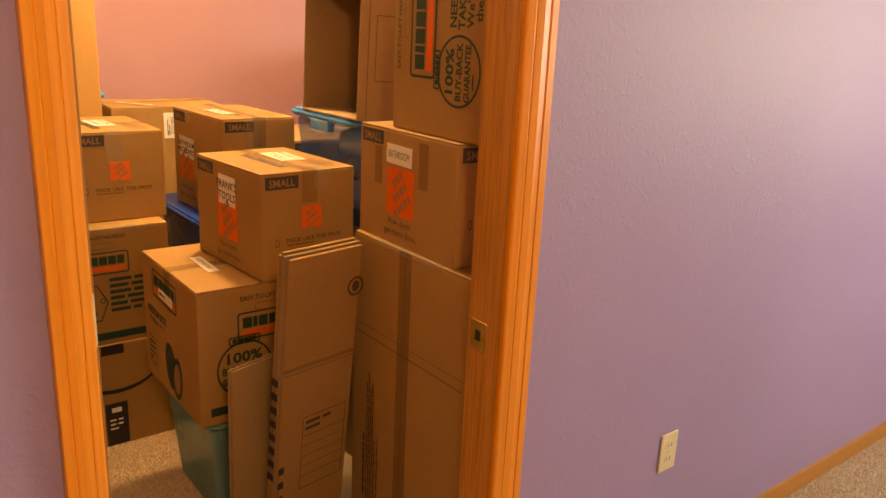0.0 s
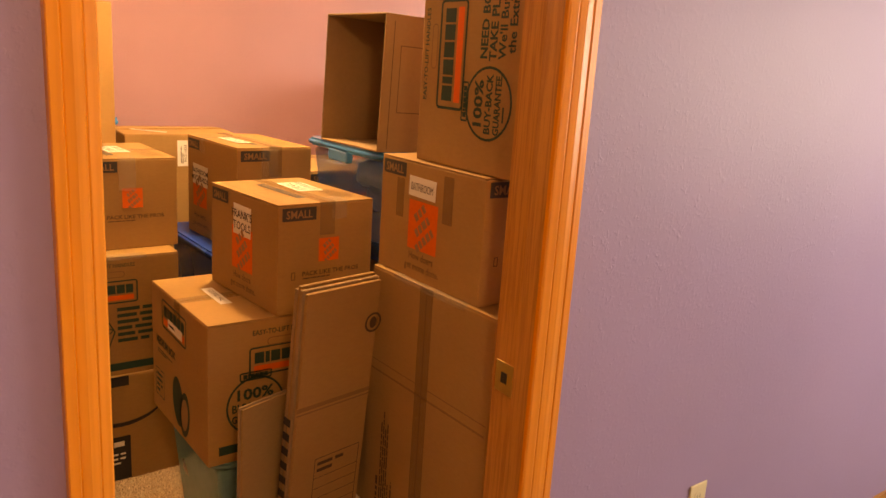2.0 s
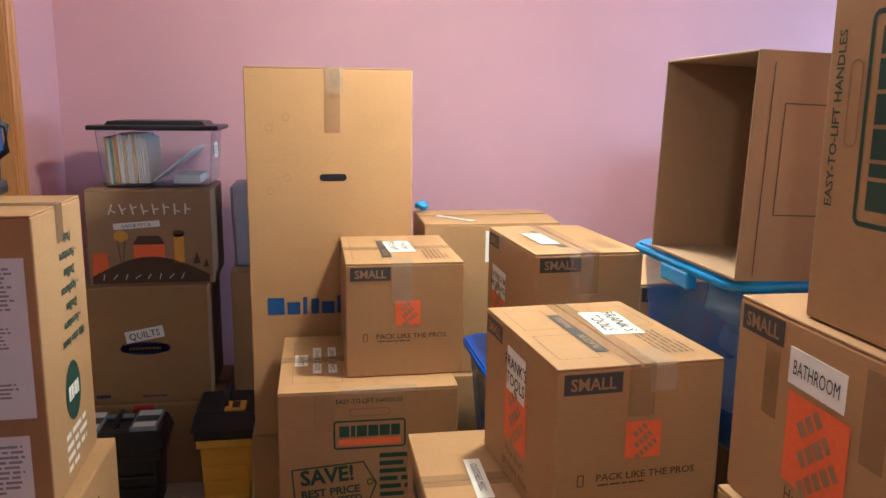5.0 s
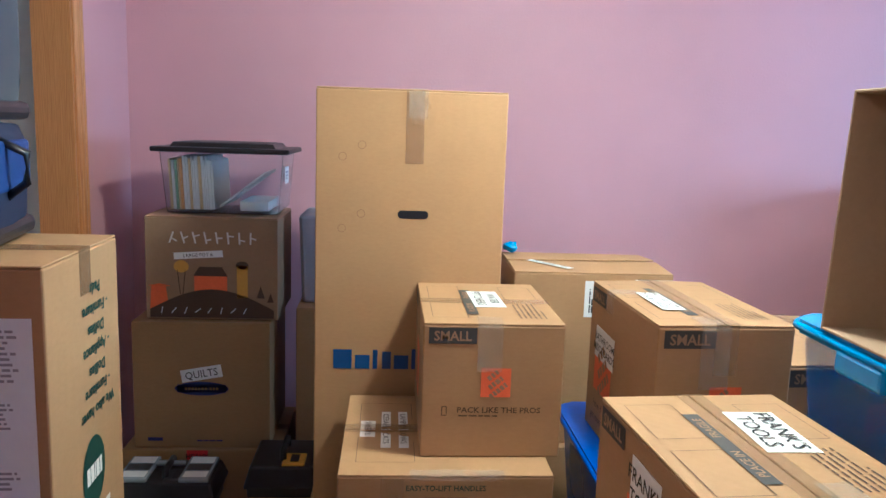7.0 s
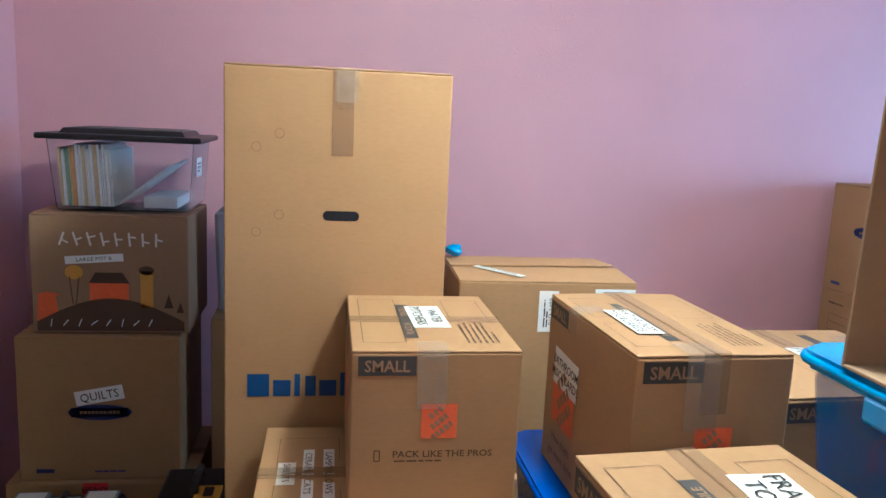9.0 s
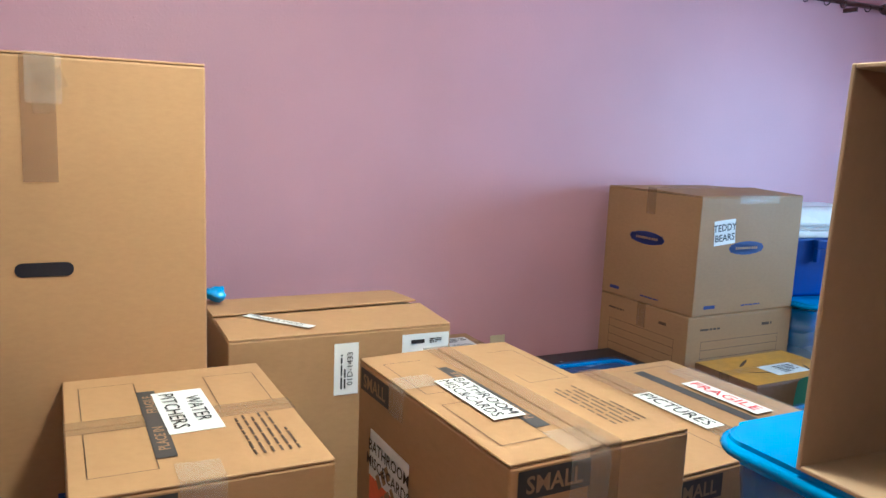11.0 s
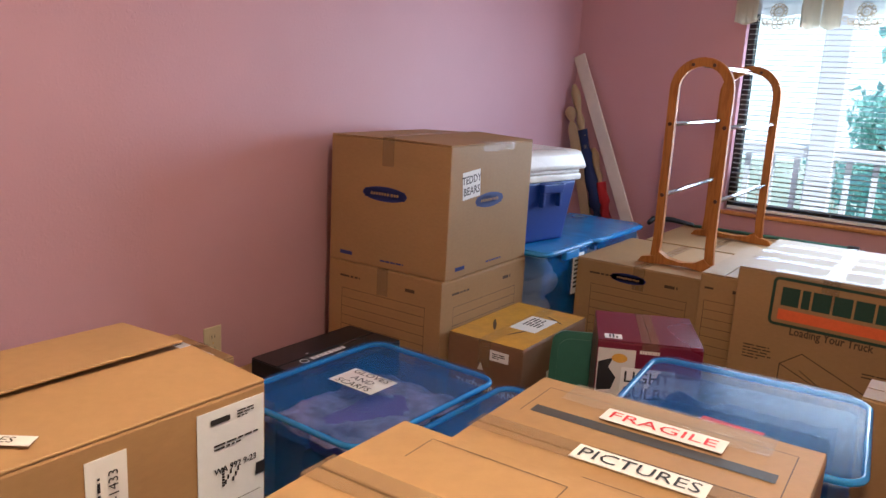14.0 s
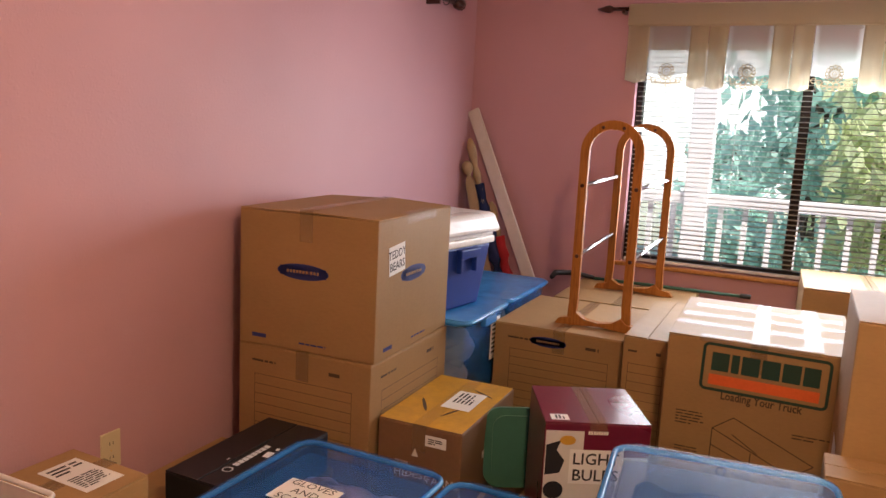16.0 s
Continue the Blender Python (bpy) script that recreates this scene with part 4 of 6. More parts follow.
def balcony():
    ob = thing("balcony", pose(0, 0, 0), "white painted balcony with a post and railing", "balcony")
    part("deck", box(5.16, 6.75, -1.0, 6.2, 0.0, 0.08), SIDING, ob)
    part("top_rail", box(6.58, 6.70, -1.0, 6.2, 1.14, 1.22, bevel=0.006), SIDING, ob)
    part("bottom_rail", box(6.62, 6.66, -1.0, 6.2, 0.24, 0.29), SIDING, ob)
    me = mesh_of("baluster", box(6.62, 6.655, -0.018, 0.018, 0.29, 1.14), SIDING)
    for i in range(44):
        b = new("baluster", me)
        b.parent, b.location = ob, (0, -0.95 + 0.16 * i, 0)
    for y in (3.70, 1.2):
        part("post", box(6.56, 6.72, y - 0.08, y + 0.08, 0.08, 3.0, bevel=0.006), SIDING, ob)
    wall = thing("neighbour_wall", pose(0, 0, 0), "white lapped siding of the next house wing", "house wall")
    me = mesh_of("board", box(6.9, 9.0, 5.30, 5.33, 0.0, 0.145), SIDING)
    for i in range(24):
        b = new("board", me)
        b.parent, b.location, b.rotation_euler = wall, (0, 0, -0.4 + 0.15 * i), (radians(-1.2), 0, 0)


balcony()


def tree(x, y, h, r, leaf, label, seed):
    rnd = random.Random(seed)
    ob = thing("tree", pose(x, y, -3.0), label, "tree")
    bm = bmesh.new()
    bm_tube(bm, [(0, 0, 0), (0.05, 0.02, h * 0.35), (-0.05, 0.05, h * 0.7), (0, 0, h * 0.95)], [0.22, 0.17, 0.1, 0.03], 9)
    tips = []
    for i in range(18):
        a, z = rnd.uniform(0, 6.28), h * rnd.uniform(0.3, 0.92)
        ln = r * (1.1 - 0.75 * z / h) * rnd.uniform(0.6, 1.1)
        tip = Vector((ln * math.cos(a), ln * math.sin(a), z + ln * 0.35))
        bm_tube(bm, [(0, 0, z), tuple(tip * 0.55 + Vector((0, 0, z * 0.45))), tuple(tip)], [0.06, 0.035, 0.012], 6)
        tips.append((Vector((0, 0, z)), tip))
    part("trunk", bm, BARK, ob)
    vs, fs = [], []
    for base, tip in tips:
        for j in range(170):
            c = base.lerp(tip, rnd.uniform(0.35, 1.12)) + Vector((rnd.gauss(0, 0.33), rnd.gauss(0, 0.33), rnd.gauss(0, 0.26)))
            q = Euler((rnd.uniform(0, 6), rnd.uniform(0, 6), rnd.uniform(0, 6)))
            s = rnd.uniform(0.09, 0.21)
            i = len(vs)
            for p in ((-s, 0, 0), (0, -0.5 * s, 0.1 * s), (s, 0, 0), (0, 0.5 * s, 0.1 * s)):
                v = Vector(p)
                v.rotate(q)
                vs.append(tuple(c + v))
            fs.append((i, i + 1, i + 2, i + 3))
    me = bpy.data.meshes.new("crown")
    me.from_pydata(vs, [], fs)
    me.materials.append(leaf)
    cr = new("crown", me)
    cr.parent = ob


tree(14.5, 2.9, 6.6, 2.2, LEAF, "blue-green spruce beyond the balcony", 4)
tree(19.0, 1.3, 7.0, 2.6, LEAF, "dark green tree beyond the balcony", 9)
tree(12.5, 1.35, 5.4, 2.2, LEAF_Y, "yellow-green leafy tree beyond the balcony", 12)
tree(30.0, 5.4, 4.6, 2.4, LEAF, "distant dark green tree past the lawn", 21)
tree(22.0, 0.0, 6.5, 3.4, LEAF_Y, "distant yellow-green tree past the lawn", 22)


# ---- stacks by the doorway ----
def tall_print(ob):
    fw, fh = face_size(ob, "W")
    ink(ob, "W", CREASE, [R(fw * 0.49, fh * 0.5, 0.004, fh * 0.99), R(fw * 0.49, fh * 0.69, fw * 0.98, 0.006), R(fw * 0.5, fh * 0.72, fw * 0.98, 0.003)], "crease")
    ink(ob, "W", TAPE_BROWN, [R(fw * 0.49, fh * 0.55, 0.055, fh * 0.9)], "tape", "", 0.0016)
    ink(ob, "W", INK_BROWN, BARS(fw * 0.13, fh * 0.36, 0.42, 0.012, 1, 0.8, 90, 3) + BARS(fw * 0.20, fh * 0.36, 0.42, 0.05, 5, 0.5, 90, 4) + BARS(fw * 0.27, fh * 0.36, 0.40, 0.010, 1, 0.6, 90, 5)
        + BARS(fw * 0.72, fh * 0.18, 0.18, 0.02, 2, 0.5, 90, 6) + BARS(fw * 0.84, fh * 0.18, 0.20, 0.008, 1, 0.6, 90, 7), "print")


b = carton("tall plain moving carton with a vertical taped joint", 1.412, 1.745, 1.56, 2.075, 0, 0.935, seam="y", lift=0.003)
tall_print(b)

b = carton("small moving box marked BATHROOM on the tall carton", 1.425, 1.725, 1.64, 2.075, 0.936, 1.237, yaw=-0.8, seam="y", tape=TAPE_BROWN)
shop_long(b, "W", 0.46)
shop_end(b, "S")
sticker(b, "W", 0.44, 0.79, 0.115, 0.050, -1, ("BATHROOM",), 0.020, wide=0.094, bold=0.0)
ink(b, "W", TAPE_BROWN, [R(0.095, 0.20, 0.035, 0.10), R(0.30, 0.225, 0.04, 0.115)], "tape")

b = carton("medium moving box on its side on a small box", 1.44, 1.89, 1.50, 1.945, 1.239, 1.70, yaw=-1.2, seam="y", taped=False)
fw, fh = face_size(b, "W")
truck_logo(b, "W", fw * 0.285, fh * 0.56, 0.25, 90)
ink(b, "W", INK_GREEN, [TX("EASY-TO-LIFT HANDLES", fw * 0.055, fh * 0.56, 0.014, 90, wide=0.215, bold=0.015), TX("NEED BOXES?", fw * 0.55, fh * 0.78, 0.024, 90, bold=0.03), TX("TAKE PLENTY!", fw * 0.62, fh * 0.78, 0.024, 90, bold=0.03),
                        TX("We'll Buy Back", fw * 0.69, fh * 0.78, 0.024, 90, bold=0.02), TX("the Extras.", fw * 0.76, fh * 0.74, 0.024, 90, bold=0.02)], "lettering")
seal(b, "W", fw * 0.61, fh * 0.34, 0.082, 90)
ink(b, "W", CREASE, [FR(fw * 0.125, fh * 0.60, 0.024, 0.105, 0.003, 0.011)], "hand_hole")


def flattened(label, m, w, h, t, layers, marks):
    ob = thing("flattened_box", m, label, "cardboard", "flattened boxes")
    SIZE[ob.name] = (w, t, h)
    step = t / layers
    for i in range(layers):
        k = 0.006 * ((i * 7) % 3 - 1)
        part("panel", box(-w / 2 + abs(k), w / 2 - abs(k) * 0.5, -t / 2 + i * step, -t / 2 + (i + 0.8) * step, 0, h + k, bevel=0.001, seg=1), CARD if i % 2 == 0 else CARD_IN, ob)
    if marks:
        fw, fh = face_size(ob, "S")
        ink(ob, "S", CREASE, [R(fw * 0.5, fh * 0.66, fw * 0.99, 0.012), R(fw * 0.5, fh * 0.645, fw * 0.99, 0.004)], "crease")
        ink(ob, "S", INK_BROWN, [FR(fw * 0.62, fh * 0.36, fw * 0.62, 0.235, 0.002), RING(fw * 0.93, fh * 0.87, 0.028, 0.022), EL(fw * 0.93, fh * 0.87, 0.012, 0.016)] + [R(fw * 0.62, fh * (0.28 + 0.035 * i), fw * 0.60, 0.0016) for i in range(5)]
            + BARS(fw * 0.55, fh * 0.455, fw * 0.4, 0.04, 2, 0.5, 0, 3), "print")
        ink(ob, "S", INK, [R(fw * 0.045, fh * (0.08 + 0.05 * i), 0.018, 0.023) for i in range(6)], "print")
        ink(ob, "W", INK, [R(t * 0.45, fh * (0.30 + 0.045 * i), t * 0.5, 0.022) for i in range(8)], "print")
    return ob


flattened("bundle of flattened brown cartons stood on edge", pose(1.235, 2.065, 0, 5.5, 0, 10), 0.245, 0.935, 0.055, 4, True)
flattened("small flattened carton leaning on the bundle", pose(1.09, 2.055, 0, -3, 4, 24), 0.20, 0.60, 0.012, 2, False)

tub("translucent teal tub under a medium moving box", 1.02, 1.44, 2.22, 2.66, 0, 0.369, body=TUB_TEAL, lid=TUB_TEAL, fill=[CLOTH_W, CLOTH_B])
b = carton("medium moving box labelled CLOTHES MISC on a teal tub", 1.0, 1.455, 2.213, 2.684, 0.37, 0.776, seam="x")
fw, fh = face_size(b, "W")
truck_logo(b, "W", fw * 0.44, fh * 0.82, 0.21, -2)
sticker(b, "W", 0.46, 0.775, 0.12, 0.028, -2, (), 0.014, bars=[(0, 0, 0.1, 0.014, 1)])
ink(b, "W", INK_GREEN, [TX("MEDIUM BOX", fw * 0.28, fh * 0.58, 0.024, -2, wide=0.17, bold=0.03), FR(fw * 0.15, fh * 0.24, 0.08, 0.09, 0.003)] + BARS(fw * 0.28, fh * 0.50, 0.15, 0.016, 2, 0.5, -2)
    + BARS(fw * 0.15, fh * 0.24, 0.06, 0.07, 4, 0.5, 0, 8) + [EL(fw * 0.50, fh * 0.25, 0.045, 0.075, 10), EL(fw * 0.62, fh * 0.20, 0.04, 0.07, -8)], "print")
ink(b, "W", INK_CARD, [EL(fw * 0.62, fh * 0.20, 0.028, 0.05, -8)], "print", "", 0.0018)
truck_logo(b, "S", 0.215, fh * 0.70, 0.20)
seal(b, "S", 0.135, fh * 0.39, 0.085)
ink(b, "S", INK_GREEN, [TX("EASY-TO-LIFT HANDLES", 0.22, fh * 0.905, 0.014, wide=0.19, bold=0.015), R(0.20, fh * 0.10, 0.34, 0.026)], "lettering")
ink(b, "S", CREASE, [FR(0.22, fh * 0.83, 0.105, 0.024, 0.003, 0.011)], "hand_hole")
sticker(b, "T", 0.254, 0.51, 0.034, 0.165, -1, (), 0.013, label="paper label reading CLOTHES MISC")
ink(b, "T", INK, [TX("CLOTHES MISC", 0.254 * 0.455, 0.51 * 0.471, 0.014, -91, wide=0.115)], "lettering", "", 0.003)

b = carton("small moving box labelled for tools", 1.175, 1.483, 2.213, 2.62, 0.778, 1.086, yaw=4, seam="y")
shop_end(b, "S")
shop_long(b, "W", 0.50)
shop_top(b)
sticker(b, "W", 0.50, 0.74, 0.105, 0.088, -1, ("FRANK'S", "TOOLS"), 0.023)
sticker(b, "T", 0.675, 0.60, 0.082, 0.155, -4, (), 0.02)
ink(b, "T", INK, [TX("FRANK'S", 0.735 * 0.308, 0.60 * 0.407, 0.026, -94), TX("TOOLS", 0.615 * 0.308, 0.60 * 0.407, 0.026, -94)], "lettering", "", 0.003)

b = carton("plain carton that holds up the blue tub", 1.60, 2.06, 2.20, 2.72, 0, 0.862, seam="y")
tub("translucent blue tub with a sky-blue lid", 1.52, 2.05, 2.245, 2.70, 0.863, 1.215, body=TUB_BLUE, lid=LID_SKY, fill=[CLOTH_W])


def open_box():
    """An empty carton on its side, mouth towards the room's west."""
    x0, x1, y0, y1, h, t = 1.515, 1.90, 2.245, 2.585, 0.39, 0.005
    ob = thing("open_box", pose(x0, y0, 1.2165, 0, 1.8, 0), "empty brown carton on its side, open end out", "box", "moving boxes")
    w, d = x1 - x0, y1 - y0
    SIZE[ob.name] = (w, d, h)
    for nm, a in (("side_panel", (0, w, 0, t, 0, h)), ("side_panel", (0, w, d - t, d, 0, h)), ("side_panel", (0, w, t, d - t, 0, t)), ("side_panel", (0, w, t, d - t, h - t, h)), ("bottom_panel", (w - t, w, t, d - t, t, h - t))):
        part(nm, box(*a, bevel=0.0012, seg=1), CARD_IN, ob)
    m = Matrix.Translation((0, 0, 0)) @ Matrix(((1, 0, 0, 0), (0, 0, -1, 0), (0, 1, 0, 0), (0, 0, 0, 1)))
    part("print", flat([FR(0.14, 0.21, 0.17, 0.19, 0.002), R(0.03, 0.19, 0.002, 0.36)], m, 0.0012), INK_BROWN, ob)


open_box()

# ---- middle stack ----
b = carton("delivery box with a curved arrow mark on the carpet", 0.765, 1.215, 2.905, 3.40, 0, 0.388, seam="x")
fw, fh = face_size(b, "S")
arc = [(fw * 0.42 + 0.15 * math.cos(a), fh * 0.78 + 0.10 * math.sin(a)) for a in [radians(200 + 140 * i / 14) for i in range(15)]]
arc += [(fw * 0.42 + 0.15 * math.cos(a), fh * 0.78 + 0.085 * math.sin(a)) for a in [radians(340 - 140 * i / 14) for i in range(15)]]
ink(b, "S", INK, [(arc, [(i, i + 1, 28 - i, 29 - i) for i in range(14)])], "print", "black curved arrow")
ink(b, "S", INK, [R(fw * 0.40, fh * 0.22, 0.075, fh * 0.42)], "tape", "printed black tape")
ink(b, "S", PAPER, [R(fw * 0.40, fh * 0.36, 0.034, 0.018)] + BARS(fw * 0.40, fh * 0.22, 0.05, 0.05, 3, 0.4, 0, 4), "print", "", 0.0018)
ink(b, "S", INK, [R(fw * 0.40, fh * 0.95, 0.075, fh * 0.09)], "tape")

b = carton("medium moving box printed SAVE under a small box", 0.70, 1.16, 2.912, 3.398, 0.389, 0.80, seam="x", lift=0.004)
fw, fh = face_size(b, "S")
truck_logo(b, "S", fw * 0.50, fh * 0.71, 0.185)
ink(b, "S", INK_GREEN, [TX("SAVE!", fw * 0.26, fh * 0.45, 0.040, 4, wide=0.135, bold=0.03), TX("BEST PRICE", fw * 0.28, fh * 0.34, 0.020, 4, wide=0.15, bold=0.03), TX("GUARANTEED", fw * 0.28, fh * 0.275, 0.019, 4, wide=0.16, bold=0.03),
                        (turned([(-0.10, -0.065), (0.085, -0.065), (0.115, 0.0), (0.085, 0.065), (-0.10, 0.065), (-0.096, 0.061), (0.083, 0.061), (0.110, 0.0), (0.083, -0.061), (-0.096, -0.061)], fw * 0.29, fh * 0.36, 4),
                         [(0, 1, 8, 9), (1, 2, 7, 8), (2, 3, 6, 7), (3, 4, 5, 6), (4, 0, 9, 5)]), RING(fw * 0.50, fh * 0.39, 0.009, 0.006)]
    + BARS(fw * 0.76, fh * 0.43, 0.19, 0.13, 6, 0.55, 0, 6) + [R(fw * 0.5, fh * 0.075, fw * 0.92, 0.026), TX("EASY-TO-LIFT HANDLES", fw * 0.5, fh * 0.93, 0.012, wide=0.17, bold=0.015)], "lettering")
ink(b, "S", CREASE, [FR(fw * 0.5, fh * 0.855, 0.105, 0.022, 0.003, 0.010)], "hand_hole")
ink(b, "S", TAPE, [R(fw * 0.25, fh * 0.86, 0.05, 0.10)], "tape")
ink(b, "T", INK_BROWN, [FR(0.10, 0.24, 0.13, 0.36, 0.0012)], "print")
for fu, w, txt in ((0.123, 0.036, "SHEETS"), (0.217, 0.023, "CERAMIC CATS"), (0.308, 0.023, "LAMP/PILLOWS")):
    hgt = 0.098 if txt == "SHEETS" else 0.222
    sticker(b, "T", fu, 0.51, w, hgt, 0, (), 0.013)
    ink(b, "T", INK, [TX(txt, fu * 0.46, 0.51 * 0.486, 0.014, -90, wide=hgt * 0.82)], "lettering", "", 0.003)

b = carton("small moving box labelled WATER PITCHERS", 0.876, 1.188, 3.0, 3.432, 0.802, 1.108, seam="x")
shop_end(b, "S")
shop_long(b, "W", 0.5)
shop_top(b)
sticker(b, "T", 0.52, 0.55, 0.075, 0.172, 2, (), 0.02)
ink(b, "T", INK, [TX("WATER", 0.575 * 0.312, 0.55 * 0.432, 0.022, -88), TX("PITCHERS", 0.465 * 0.312, 0.55 * 0.432, 0.022, -88, wide=0.145)], "lettering", "", 0.003)

b = carton("carton with a black tick mark on the carpet", 0.588, 1.07, 3.435, 3.90, 0, 0.468, seam="x")
ink(b, "S", INK, [P([(0.055, 0.175), (0.09, 0.145), (0.20, 0.215), (0.095, 0.165), (0.075, 0.18), (0.085, 0.225)])], "print", "black tick mark")

b = carton("tall wardrobe-size carton with a punched hand hole", 0.60, 1.102, 3.43, 3.90, 0.469, 1.62, seam="x", lift=0.002)
fw, fh = face_size(b, "S")
ink(b, "S", INK_UBLUE, [R(fw * 0.36 + x, fh * 0.367 + (hh - 0.054) / 2, w, hh) for x, w, hh in ((-0.104, 0.050, 0.054), (-0.050, 0.040, 0.039), (-0.015, 0.013, 0.054), (0.016, 0.024, 0.049), (0.056, 0.040, 0.039), (0.106, 0.043, 0.057))], "print", "blue block lettering mark")
ink(b, "S", BLACK, [RR(fw * 0.515, fh * 0.715, 0.082, 0.022, 0.0105)], "hand_hole", "punched hand hole")
ink(b, "S", CREASE, [RING(fw * 0.14, fh * 0.845, 0.011, 0.0095, 16), RING(fw * 0.24, fh * 0.872, 0.011, 0.0095, 16), RING(fw * 0.14, fh * 0.68, 0.011, 0.0095, 16), RING(fw * 0.24, fh * 0.715, 0.011, 0.0095, 16)], "crease")
ink(b, "S", TAPE_BROWN, [R(fw * 0.515, fh * 0.915, 0.048, 0.19)], "tape", "tan tape over the closing seam", 0.0022)
ink(b, "S", TAPE, [R(fw * 0.525, fh * 0.955, 0.03, 0.075, 4), R(fw * 0.55, fh * 0.965, 0.04, 0.03, 20)], "tape", "", 0.0028)

# ---- west corner ----
b = carton("brown carton marked HEAVY at the foot of the stack", -0.145, 0.42, 4.075, 4.52, 0, 0.342, seam="x")
sticker(b, "S", 0.47, 0.93, 0.075, 0.045, 0, ("HEAVY",), 0.018, INK_RED, INK, label="red HEAVY sticker", bold=0.02)
b = carton("storage carton labelled QUILTS", -0.105, 0.378, 4.09, 4.50, 0.344, 0.812, seam="x", lift=0.006)
banker_oval(b, "S", 0.50, 0.48, 0.19)
banker_foot(b, "S")
sticker(b, "S", 0.50, 0.60, 0.145, 0.046, 10, ("QUILTS",), 0.027, wide=0.115, bold=0.0)


def farm_box(ob, f, fu=0.5):
    """Drawn farm: hill, barn, silo, windmill and small trees, with a plain cream scrawl above."""
    fw, fh = face_size(ob, f)
    n = 18
    hill = [(fw * (0.03 + 0.94 * i / n), fh * (0.10 + 0.20 * math.sin(math.pi * i / n))) for i in range(n + 1)] + [(fw * 0.97, fh * 0.02), (fw * 0.03, fh * 0.02)]
    ink(ob, f, INK_BROWN, [P(hill)], "print", "dark brown drawn hill")
    ink(ob, f, INK_ORANGE, [R(fw * 0.49, fh * 0.33, 0.115, 0.075), P([(fw * 0.03, fh * 0.08), (fw * 0.17, fh * 0.15), (fw * 0.15, fh * 0.33), (fw * 0.04, fh * 0.32)]), P([(fw * 0.02, fh * 0.33), (fw * 0.10, fh * 0.31), (fw * 0.19, fh * 0.33), (fw * 0.10, fh * 0.35)])], "print", "orange drawn barn and cow", 0.0010)
    ink(ob, f, INK_BROWN, [P([(fw * 0.36, fh * 0.43), (fw * 0.62, fh * 0.43), (fw * 0.575, fh * 0.52), (fw * 0.405, fh * 0.52)])], "print", "", 0.0016)
    ink(ob, f, INK_YELLOW, [R(fw * 0.73, fh * 0.38, 0.038, 0.115), EL(fw * 0.27, fh * 0.52, 0.026, 0.022)], "print", "ochre drawn silo and mill")
    ink(ob, f, INK_BROWN, [EL(fw * 0.73, fh * 0.54, 0.022, 0.014), R(fw * 0.25, fh * 0.37, 0.003, 0.09, 6), R(fw * 0.29, fh * 0.37, 0.003, 0.09, -6), P([(fw * 0.84, fh * 0.22), (fw * 0.90, fh * 0.22), (fw * 0.87, fh * 0.34)]), P([(fw * 0.92, fh * 0.18), (fw * 0.97, fh * 0.18), (fw * 0.945, fh * 0.27)])], "print")
    ink(ob, f, INK_WHITE, [R(fw * (0.20 + 0.085 * i), fh * 0.80, 0.006, 0.042, (i * 37) % 40 - 20) for i in range(8)] + [R(fw * (0.22 + 0.085 * i), fh * (0.78 + 0.02 * (i % 3)), 0.022, 0.005, (i * 53) % 60 - 30) for i in range(8)]
        + [R(fw * (0.12 + 0.09 * i), fh * 0.09, 0.025, 0.003, 80 - (i * 31) % 50) for i in range(8)], "print", "cream drawn strokes", 0.0018)


b = carton("brown meal-kit carton printed with a farm scene", -0.06, 0.402, 4.12, 4.49, 0.816, 1.186, seam="x", card=INK_CARD, taped=False, lift=0.006)
farm_box(b, "S")
sticker(b, "S", 0.40, 0.635, 0.17, 0.024, 4, ("LARGE POT &",), 0.012, bold=0.0)


